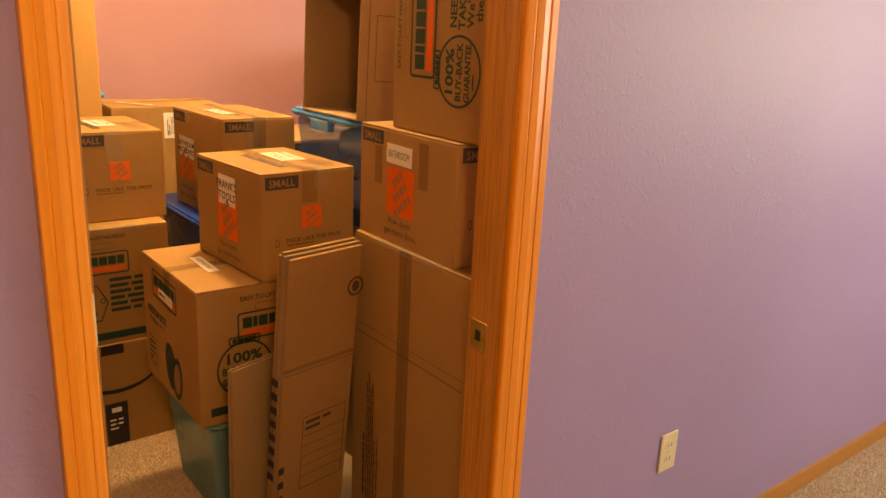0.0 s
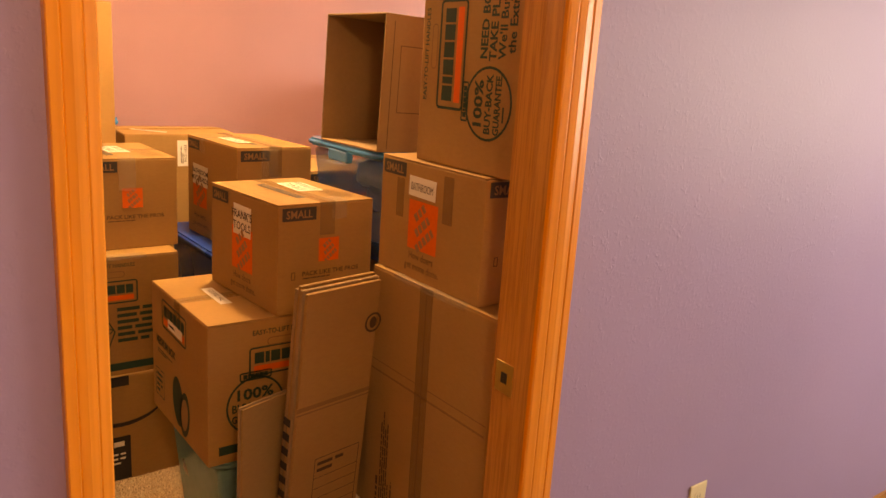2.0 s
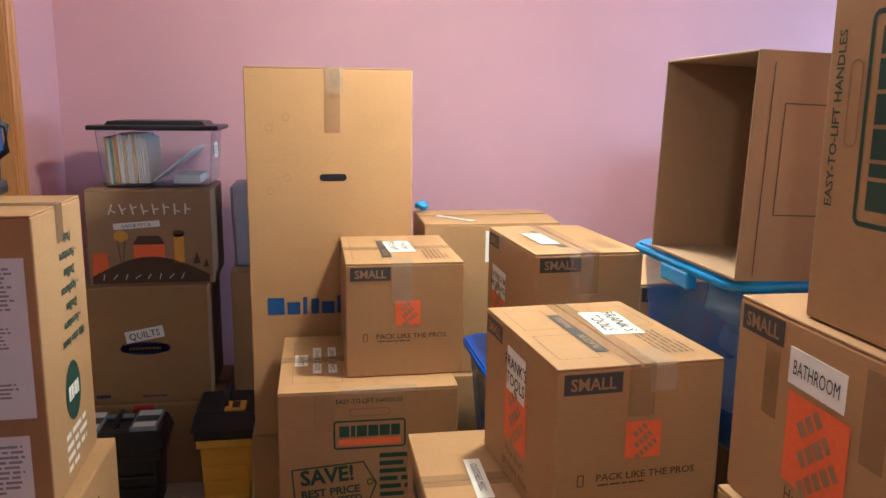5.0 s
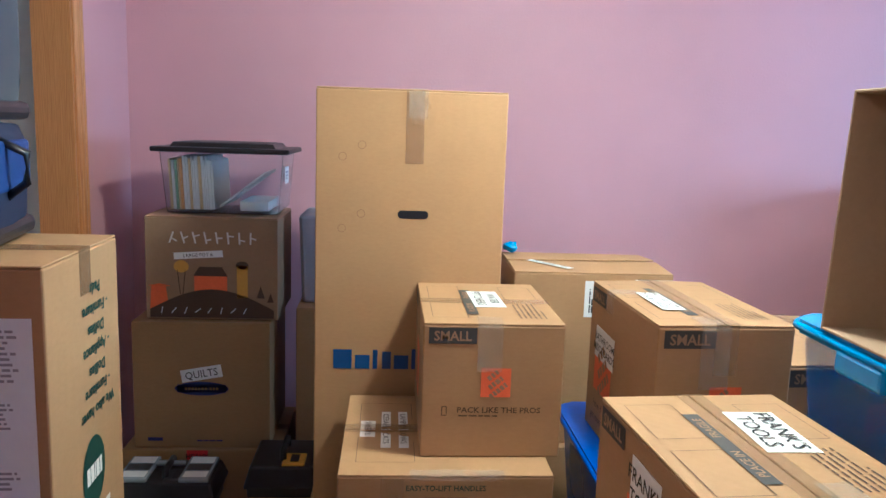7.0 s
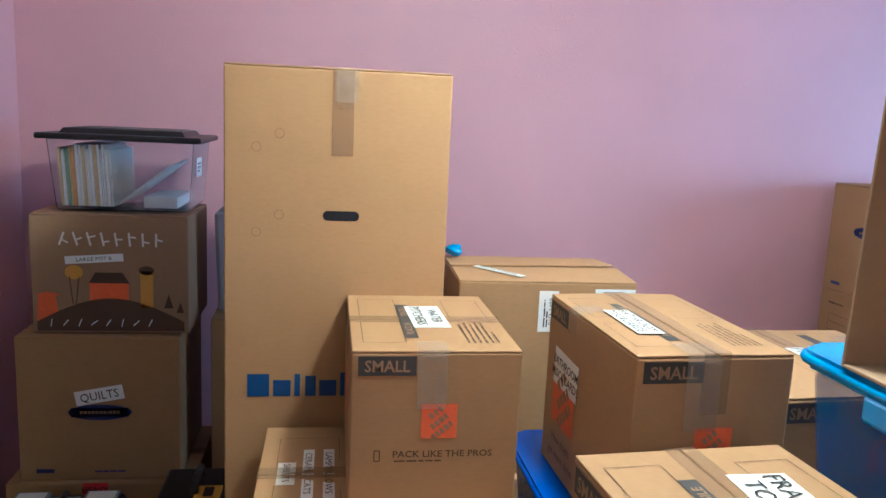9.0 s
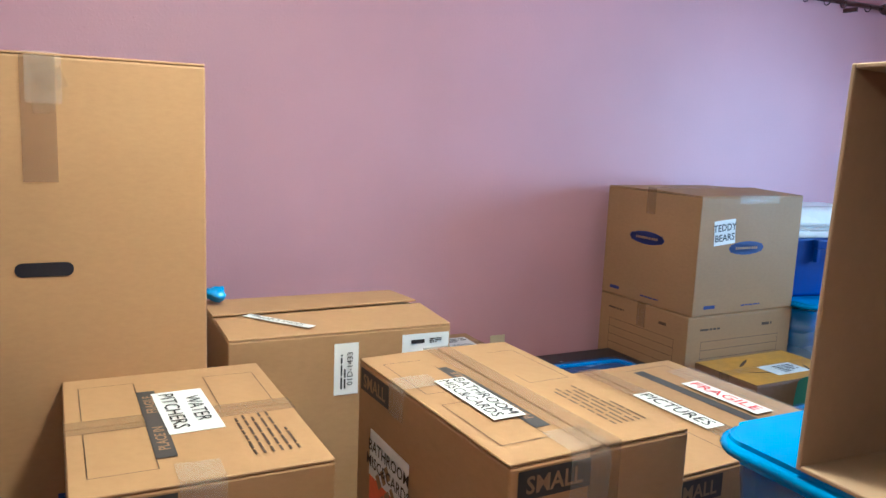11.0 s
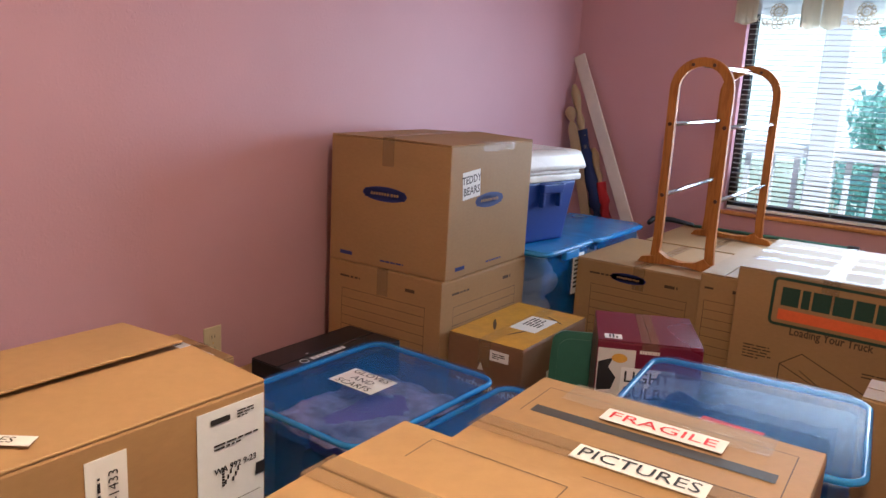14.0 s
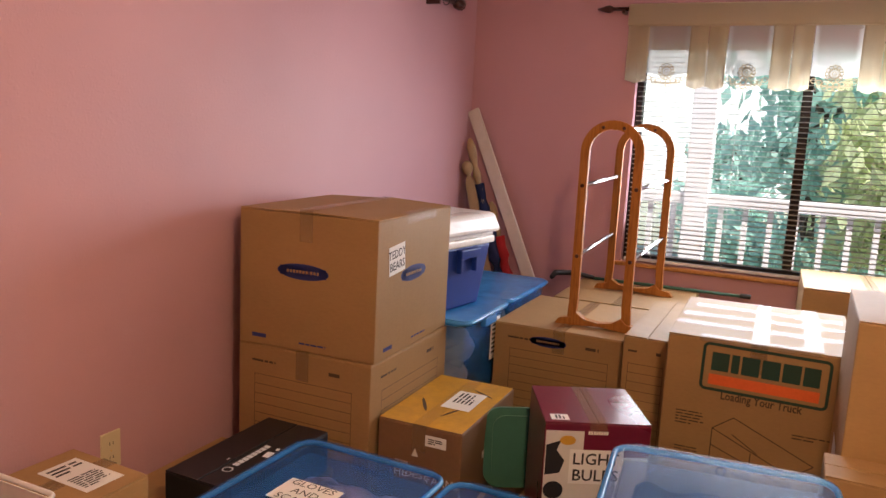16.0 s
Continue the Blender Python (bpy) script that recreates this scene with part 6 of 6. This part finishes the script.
ink(ob, "W", INK_WHITE, BLOCKS(fw * 0.5, fh * 0.925, 0.055, 0.010, (1, 1, 1, 1, 1, 1, 1, 1)), "print", "", 0.002)
sticker(ob, "W", 0.50, 0.655, 0.15, 0.10, 0, ("LIGHT", "BULBS"), 0.033, lift=0.003)
sticker(ob, "T", 0.12, 0.85, 0.04, 0.05, 0, (), 0.01, bars=[(0, 0, 0.03, 0.03, 3)])

ob = thing("tub_lid", pose(3.26, 3.70, 0.461, 0, 0, 0), "green plastic tub lid stood on edge", "tub lid")
bm = bm_prism(bmesh.new(), [(x, y + 0.13) for x, y in _round(0.36, 0.26, 0.05)], (-0.008, 0.008))
tilt = Matrix.Translation((0, 0, 0.009)) @ pose(0, 0, 0, 82, 0, -62)
bmesh.ops.transform(bm, matrix=tilt, verts=bm.verts)
part("rim", bm, GREEN, ob)
bm = bm_prism(bmesh.new(), [(x, y + 0.13) for x, y in _round(0.31, 0.21, 0.04)], (0.0082, 0.014))
bmesh.ops.transform(bm, matrix=tilt, verts=bm.verts)
part("panel", bm, GREEN, ob)

tub("blue tub at the foot of the cooler's stack", 3.54, 3.95, 4.10, 4.52, 0, 0.46, fill=[CLOTH_W])
b = tub("translucent blue tub of white cloths under a cooler", 3.525, 3.965, 4.085, 4.53, 0.461, 0.905, lid=LID_SKY, fill=[CLOTH_W, CLOTH_W])
sticker(b, "S", 0.72, 0.70, 0.10, 0.17, 0, (), 0.01, bars=[(0, 0, 0.07, 0.13, 7)], lift=-0.012)
carton("plain carton under a flat blue tub", 4.08, 4.60, 4.12, 4.55, 0, 0.50, seam="x")
tub("flat translucent blue tub in the corner", 4.06, 4.62, 4.12, 4.54, 0.501, 0.882, lid=LID_SKY, fill=[CLOTH_B, CLOTH_W])


def cooler():
    """A small chest: tapered body, a side grip under the rim, and a stepped lid."""
    ob = thing("cooler", pose(3.715, 4.30, 0.906, 0, 0, -10), "blue cooler with a white lid on a blue tub", "cooler")
    part("body", box(-0.175, 0.175, -0.125, 0.125, 0, 0.255, taper=0.030, bevel=0.014, seg=3), COOLER_BLUE, ob, smooth=False)
    grip = [(0.165, 0.245), (0.205, 0.240), (0.205, 0.205), (0.188, 0.168), (0.178, 0.168), (0.184, 0.200), (0.165, 0.206)]
    turn = Matrix(((1, 0, 0, 0), (0, 0, -1, 0), (0, 1, 0, 0), (0, 0, 0, 1)))
    part("side_grip", bm_prism(bmesh.new(), grip, (-0.062, 0.062), turn), COOLER_BLUE, ob)
    bm = bmesh.new()
    bm_box(bm, -0.070, 0.070, -0.150, -0.116, 0.205, 0.245, taper=0.006, bevel=0.006)
    bm_box(bm, -0.060, -0.045, -0.142, -0.118, 0.150, 0.21, bevel=0.004)
    bm_box(bm, 0.045, 0.060, -0.142, -0.118, 0.150, 0.21, bevel=0.004)
    part("front_grip", bm, COOLER_BLUE, ob)
    part("rim", box(-0.186, 0.186, -0.136, 0.136, 0.252, 0.280, bevel=0.007), WHITEP, ob, "white rim")
    part("band", box(-0.180, 0.180, -0.130, 0.130, 0.281, 0.296, bevel=0.005), WHITEP, ob)
    part("lid", box(-0.184, 0.184, -0.134, 0.134, 0.297, 0.375, taper=-0.024, bevel=0.020, seg=3), WHITEP, ob, "rounded white lid")


cooler()

carton("storage carton at the foot of the quilt rack's stack", 3.83, 4.39, 3.56, 4.08, 0, 0.40, seam="x")
b = carton("lined storage carton under the wooden rack", 3.82, 4.395, 3.555, 4.09, 0.401, 0.847, yaw=0, seam="x")
banker_lines(b, "W")
banker_oval(b, "W", 0.42, 0.88, 0.15)
carton("storage carton at the foot of the window stack", 4.42, 4.97, 3.45, 4.02, 0, 0.40, seam="x")
b = carton("storage carton by the window wall", 4.415, 4.975, 3.44, 4.03, 0.401, 0.847, seam="x")
carton("plain carton beneath a lined carton", 3.75, 4.40, 3.385, 3.55, 0, 0.45, seam="x", taped=False)
b = carton("lined storage carton beside the moving box", 3.72, 4.38, 3.385, 3.553, 0.451, 0.90, seam="x", taped=False)
banker_lines(b, "W")
carton("plain carton beneath the large moving box", 3.50, 4.08, 2.83, 3.36, 0, 0.398, seam="x")
b = carton("large moving box with a truck drawing, glossy tape on top", 3.475, 4.09, 2.83, 3.372, 0.40, 1.0, yaw=1.5, seam="x")
fw, fh = face_size(b, "W")
truck_logo(b, "W", fw * 0.54, fh * 0.845, 0.37, -1)
ink(b, "W", INK_BROWN, [TX("Loading Your Truck", fw * 0.54, fh * 0.70, 0.026, -1, wide=0.235, bold=0.02)], "lettering")
q = [(0.16, 0.20), (0.16, 0.31), (0.22, 0.355), (0.22, 0.245), (0.40, 0.12), (0.40, 0.20), (0.46, 0.245)]
def seg(a, b2, t=0.003):
    (x0, y0), (x1, y1) = a, b2
    return R((x0 + x1) / 2, (y0 + y1) / 2, math.hypot(x1 - x0, y1 - y0), t, math.degrees(math.atan2(y1 - y0, x1 - x0)))
ink(b, "W", INK_BROWN, [seg(q[0], q[1]), seg(q[1], q[2]), seg(q[0], q[4]), seg(q[1], q[5]), seg(q[4], q[5]), seg(q[2], q[6]), seg(q[5], q[6]), seg((0.16, 0.255), (0.40, 0.16)), seg((0.22, 0.30), (0.30, 0.25)), seg((0.28, 0.25), (0.28, 0.14)), RING(0.20, 0.17, 0.017, 0.010), RING(0.35, 0.105, 0.017, 0.010)]
    + BARS(0.09, 0.33, 0.09, 0.05, 5, 0.4) + BARS(0.09, 0.22, 0.08, 0.03, 3, 0.4) + BARS(0.45, 0.33, 0.12, 0.02, 2, 0.4) + BARS(0.47, 0.08, 0.09, 0.03, 3, 0.4) + BARS(0.12, 0.08, 0.09, 0.04, 4, 0.4), "print")
fw, fh = face_size(b, "T")
ink(b, "T", TAPE, [R(fw * 0.28, fh * 0.5, 0.05, fh * 0.98), R(fw * 0.52, fh * 0.5, 0.05, fh * 0.98, 3), R(fw * 0.75, fh * 0.48, 0.05, fh * 0.9, -2), R(fw * 0.5, fh * 0.22, fw * 0.98, 0.05)], "tape", "glossy clear tape", 0.004)

carton("plain carton at the east side", 3.01, 3.43, 2.43, 2.86, 0, 0.50, seam="y")
b = carton("pale storage carton with taped ends beside the moving box", 3.0, 3.44, 2.42, 2.872, 0.501, 1.215, yaw=0, seam="x", lift=0.004)
ink(b, "N", PAPER_GREY, [R(0.20, 0.25, 0.13, 0.16)], "label")
carton("open-flapped brown carton among the tubs", 2.84, 2.985, 2.50, 2.91, 0, 0.885, seam="y", taped=False)
carton("storage carton below the window", 4.42, 4.95, 2.45, 3.00, 0, 0.55, seam="x")
b = carton("storage carton with a white lid below the window", 4.43, 4.93, 2.46, 2.99, 0.551, 1.03, yaw=2, seam="x")
banker_oval(b, "W", 0.6, 0.80, 0.18)


def quilt_rack():
    """Two arched oak ends on sledge feet, joined by five bright metal bars."""
    ob = thing("quilt_rack", pose(0, 0, 0), "oak rack with arched ends and metal bars on cartons", "rack")
    ends = ((3.955, 3.565, 3.845, 0.848), (4.745, 3.575, 3.885, 0.848))
    tops = []
    for x, ya, yb, z in ends:
        zt, ym, hw = z + 0.80, (ya + yb) / 2, (yb - ya) / 2 - 0.035
        line = [(ym - hw * 1.04, z + 0.03)] + [(ym - hw, z + 0.10 + i * 0.12) for i in range(5)]
        arch = [(ym - hw * math.cos(a), zt - hw + hw * math.sin(a)) for a in [math.pi * i / 16 for i in range(17)]]
        right = [(2 * ym - y, zz) for y, zz in reversed(line)]
        mid_line = line + arch + right
        bm = bmesh.new()
        t, wd = 0.011, 0.017
        rows = []
        for i, (y, zz) in enumerate(mid_line):
            a, b2 = mid_line[max(0, i - 1)], mid_line[min(len(mid_line) - 1, i + 1)]
            dy, dz = b2[0] - a[0], b2[1] - a[1]
            ln = math.hypot(dy, dz)
            ny, nz = -dz / ln, dy / ln
            rows.append([bm.verts.new((x + s * t, y + k * wd * ny, zz + k * wd * nz)) for s, k in ((-1, -1), (1, -1), (1, 1), (-1, 1))])
        for a, b2 in zip(rows, rows[1:]):
            for k in range(4):
                bm.faces.new((a[k], a[(k + 1) % 4], b2[(k + 1) % 4], b2[k]))
        bm.faces.new(rows[0])
        bm.faces.new(list(reversed(rows[-1])))
        bmesh.ops.bevel(bm, geom=[e for e in bm.edges if len(e.link_faces) == 2 and e.calc_face_angle(0) > 0.8], offset=0.004, segments=2, affect="EDGES")
        part("arched_end", bm, RACKWOOD, ob)
        foot = [(ya - 0.035, z), (ya - 0.02, z + 0.022), (ya + 0.03, z + 0.032), (ya + 0.05, z + 0.052), (ya + 0.085, z + 0.03), (ym, z + 0.022)]
        foot += [(2 * ym - y, zz) for y, zz in reversed(foot[:-1])] + [(yb - 0.03, z), (ym, z + 0.008), (ya + 0.03, z)]
        m = Matrix(((0, 0, 1, 0), (1, 0, 0, 0), (0, 1, 0, 0), (0, 0, 0, 1)))
        part("foot", bm_prism(bmesh.new(), foot, (x - 0.018, x + 0.018), m), RACKWOOD, ob)
        for y in (ym - 0.04, ym + 0.04):
            part("plug", bm_tube(bmesh.new(), [(x - 0.0135, y, zt - 0.012), (x - 0.010, y, zt - 0.012)], 0.007), DARKWOOD, ob)
        for y in (ym - hw, ym + hw):
            for zz in (z + 0.28, z + 0.56):
                part("plug", bm_tube(bmesh.new(), [(x - 0.0135, y, zz), (x - 0.010, y, zz)], 0.008), DARKWOOD, ob)
        tops.append((x, ym, hw, z, zt))
    (xa, ya, ha, za, ta), (xb, yb, hb, zb, tb) = tops
    for a, b2 in (((ya, ta - 0.012), (yb, tb - 0.012)), ((ya - ha, za + 0.28), (yb - hb, zb + 0.28)), ((ya + ha, za + 0.28), (yb + hb, zb + 0.28)), ((ya - ha, za + 0.56), (yb - hb, zb + 0.56)), ((ya + ha, za + 0.56), (yb + hb, zb + 0.56))):
        part("bar", bm_tube(bmesh.new(), [(xa, *a), (xb, *b2)], 0.0085, 12), CHROME, ob, "bright metal bar", smooth=True)


quilt_rack()


def leaning(name, label, category, foot, head, shape, material):
    ob = thing(name, Matrix.Translation(foot) @ (Vector(head) - Vector(foot)).to_track_quat("Z", "Y").to_matrix().to_4x4(), label, category, "poles in the corner")
    ln = (Vector(head) - Vector(foot)).length
    shape(ob, ln, material)
    return ob


def plank(ob, ln, material):
    part("plank", box(-0.008, 0.008, -0.035, 0.035, 0, ln, bevel=0.003), material, ob)


def turned_pole(ob, ln, material):
    prof = [(0, 0.014), (ln * 0.80, 0.014), (ln * 0.82, 0.022), (ln * 0.84, 0.014), (ln * 0.87, 0.024), (ln * 0.90, 0.013), (ln * 0.94, 0.024), (ln * 0.97, 0.026), (ln, 0.010)]
    part("pole", bm_tube(bmesh.new(), [(0, 0, z) for z, r in prof], [r for z, r in prof], 14), material, ob, smooth=True)


def ball_board(ob, ln, material):
    """A flat board with shoulders, a neck and a ball on its end."""
    w = 0.026
    part("board", bm_prism(bmesh.new(), [(-w, 0), (w, 0), (w, ln - 0.13), (w * 0.7, ln - 0.10), (w * 0.4, ln - 0.085), (-w * 0.4, ln - 0.085), (-w * 0.7, ln - 0.10), (-w, ln - 0.13)], (-0.010, 0.010), pose(0, 0, 0, 90, 0, 90)), material, ob)
    prof = [(ln - 0.086, 0.014), (ln - 0.078, 0.011), (ln - 0.068, 0.020), (ln - 0.05, 0.029), (ln - 0.032, 0.032), (ln - 0.014, 0.026), (ln, 0.008)]
    part("ball", bm_tube(bmesh.new(), [(0, 0, z) for z, r in prof], [r for z, r in prof], 16), material, ob, smooth=True)


def flag_roll(ob, ln, material):
    turned_pole(ob, ln, PALEWOOD)
    prof = [(ln * f, 0.026 + 0.014 * math.sin(f * 31)**2) for f in [0.30 + 0.045 * i for i in range(13)]]
    part("rolled_cloth", bm_tube(bmesh.new(), [(0.008 * math.sin(z * 9), 0.006 * math.cos(z * 7), z) for z, r in prof], [r for z, r in prof], 12), material, ob, "rolled cloth", smooth=True)


RED = surface("red_cloth", (0.40, 0.015, 0.02), 0.8, grain=150, vary=0.2, bump=0.3)
leaning("rail_plank", "long white-painted plank leaning in the corner", "plank", (4.90, 3.97, 0.004), (4.985, 4.735, 1.70), plank, WHITEWOOD)
leaning("flag_pole", "wooden pole with a turned finial and a rolled navy flag", "flag pole", (4.974, 4.298, 0.012), (4.93, 4.725, 1.543), flag_roll, CLOTH_B)
leaning("flag_pole", "wooden pole with a rolled red flag", "flag pole", (4.985, 4.249, 0.012), (4.97, 4.593, 1.201), flag_roll, RED)
leaning("bed_post", "bare pine board with a turned ball top", "post", (4.972, 4.39, 0.012), (4.9, 4.725, 1.421), ball_board, PALEWOOD)

ob = thing("walking_cane", pose(0, 0, 0), "black-handled green walking stick lying across cartons", "cane")
part("shaft", bm_tube(bmesh.new(), [(4.925, 3.98, 0.857), (4.935, 3.60, 0.857), (4.945, 3.24, 0.857)], 0.008), GREEN, ob, smooth=True)
part("grip", bm_tube(bmesh.new(), [(4.76, 4.15, 0.866), (4.82, 4.15, 0.880), (4.90, 4.08, 0.876), (4.925, 3.97, 0.860)], [0.012, 0.016, 0.014, 0.010]), BLACK, ob, smooth=True)
part("tip", bm_tube(bmesh.new(), [(4.945, 3.25, 0.859), (4.945, 3.20, 0.859)], 0.012), BLACK, ob)

# ---- carpet pile where the floor lies open ----
def pile(name, x0, x1, y0, y1, count, seed):
    rnd = np.random.default_rng(seed)
    p = rnd.uniform((x0, y0), (x1, y1), (count, 2))
    a = rnd.uniform(0, 2 * math.pi, count)
    r, h = rnd.uniform(0.0018, 0.0034, count), rnd.uniform(0.004, 0.009, count)
    vs = np.zeros((count, 4, 3))
    for k in range(3):
        vs[:, k, 0] = p[:, 0] + r * np.cos(a + 2.09 * k)
        vs[:, k, 1] = p[:, 1] + r * np.sin(a + 2.09 * k)
    vs[:, 3, 0] = p[:, 0] + rnd.normal(0, 0.002, count)
    vs[:, 3, 1] = p[:, 1] + rnd.normal(0, 0.002, count)
    vs[:, 3, 2] = h
    i = np.arange(count) * 4
    fs = np.concatenate([np.stack([i, i + 1, i + 3], 1), np.stack([i + 1, i + 2, i + 3], 1), np.stack([i + 2, i, i + 3], 1)])
    me = bpy.data.meshes.new(name)
    me.from_pydata(vs.reshape(-1, 3).tolist(), [], fs.tolist())
    me.materials.append(PILE)
    tagged(new(name, me), "beige twisted carpet tufts", "carpet", kind="stuff")


def pile_material():
    m, nt, b = nodes_of("carpet_tuft")
    geo = nt.nodes.new("ShaderNodeNewGeometry")
    nt.links.new(ramp(nt, geo.outputs["Random Per Island"], [(0.0, (0.48, 0.37, 0.26)), (0.5, (0.68, 0.55, 0.41)), (1.0, (0.78, 0.67, 0.53))]), b.inputs["Base Color"])
    b.inputs["Roughness"].default_value = 0.95
    return m


PILE = pile_material()
pile("carpet_pile", 0.45, 1.25, 1.55, 3.0, 60000, 1)
pile("carpet_pile", -0.1, 0.60, 2.9, 3.95, 22000, 2)
pile("carpet_pile", 2.30, 4.30, 0.55, 1.35, 60000, 3)


# ---- crinkled tape folded over top edges ----
def crinkle(ob, f, fu, wide, over, down, seed):
    """A strip of film that runs over a carton's top edge and down its side, wrinkled."""
    fw, fh = face_size(ob, f)
    m = face_matrix(ob, f)
    rnd = random.Random(seed)
    bm = bmesh.new()
    n, k = 9, 14
    grid = []
    for i in range(n):
        row = []
        for j in range(k):
            u = fu * fw + (i / (n - 1) - 0.5) * wide
            q = -over + (over + down) * j / (k - 1)
            w = 0.0020 + 0.0022 * abs(noise.noise(Vector((u * 60, q * 70, seed)))) + 0.0006 * rnd.random()
            row.append(bm.verts.new(m @ (Vector((u, fh + w, q)) if q < 0 else Vector((u, fh + 0.001 - q, w)))))
        grid.append(row)
    for a, b2 in zip(grid, grid[1:]):
        for j in range(k - 1):
            bm.faces.new((a[j], a[j + 1], b2[j + 1], b2[j]))
    part("tape", bm, TAPE_SHINE, ob, "crinkled clear tape")


for ob in [o for o in scene.objects if o.name.startswith("cardboard_box")]:
    lab = ob.get("label", "")
    for key, f, fu, wide, over, down in (("tall wardrobe", "S", 0.53, 0.05, 0.10, 0.075), ("WATER", "S", 0.47, 0.055, 0.05, 0.11), ("MISC AND CARDS", "S", 0.42, 0.06, 0.06, 0.13), ("printed SAVE", "S", 0.55, 0.20, 0.02, 0.012),
                                         ("for tools", "S", 0.62, 0.05, 0.07, 0.05), ("TEDDY", "S", 0.55, 0.22, 0.03, 0.03), ("labelled BATHROOM", "W", 0.33, 0.05, 0.06, 0.05), ("PICTURES", "E", 0.5, 0.3, 0.07, 0.03),
                                         ("truck drawing", "W", 0.5, 0.35, 0.03, 0.012), ("tall plain", "W", 0.5, 0.30, 0.03, 0.015)):
        if key in lab:
            crinkle(ob, f, fu, wide, over, down, len(lab))
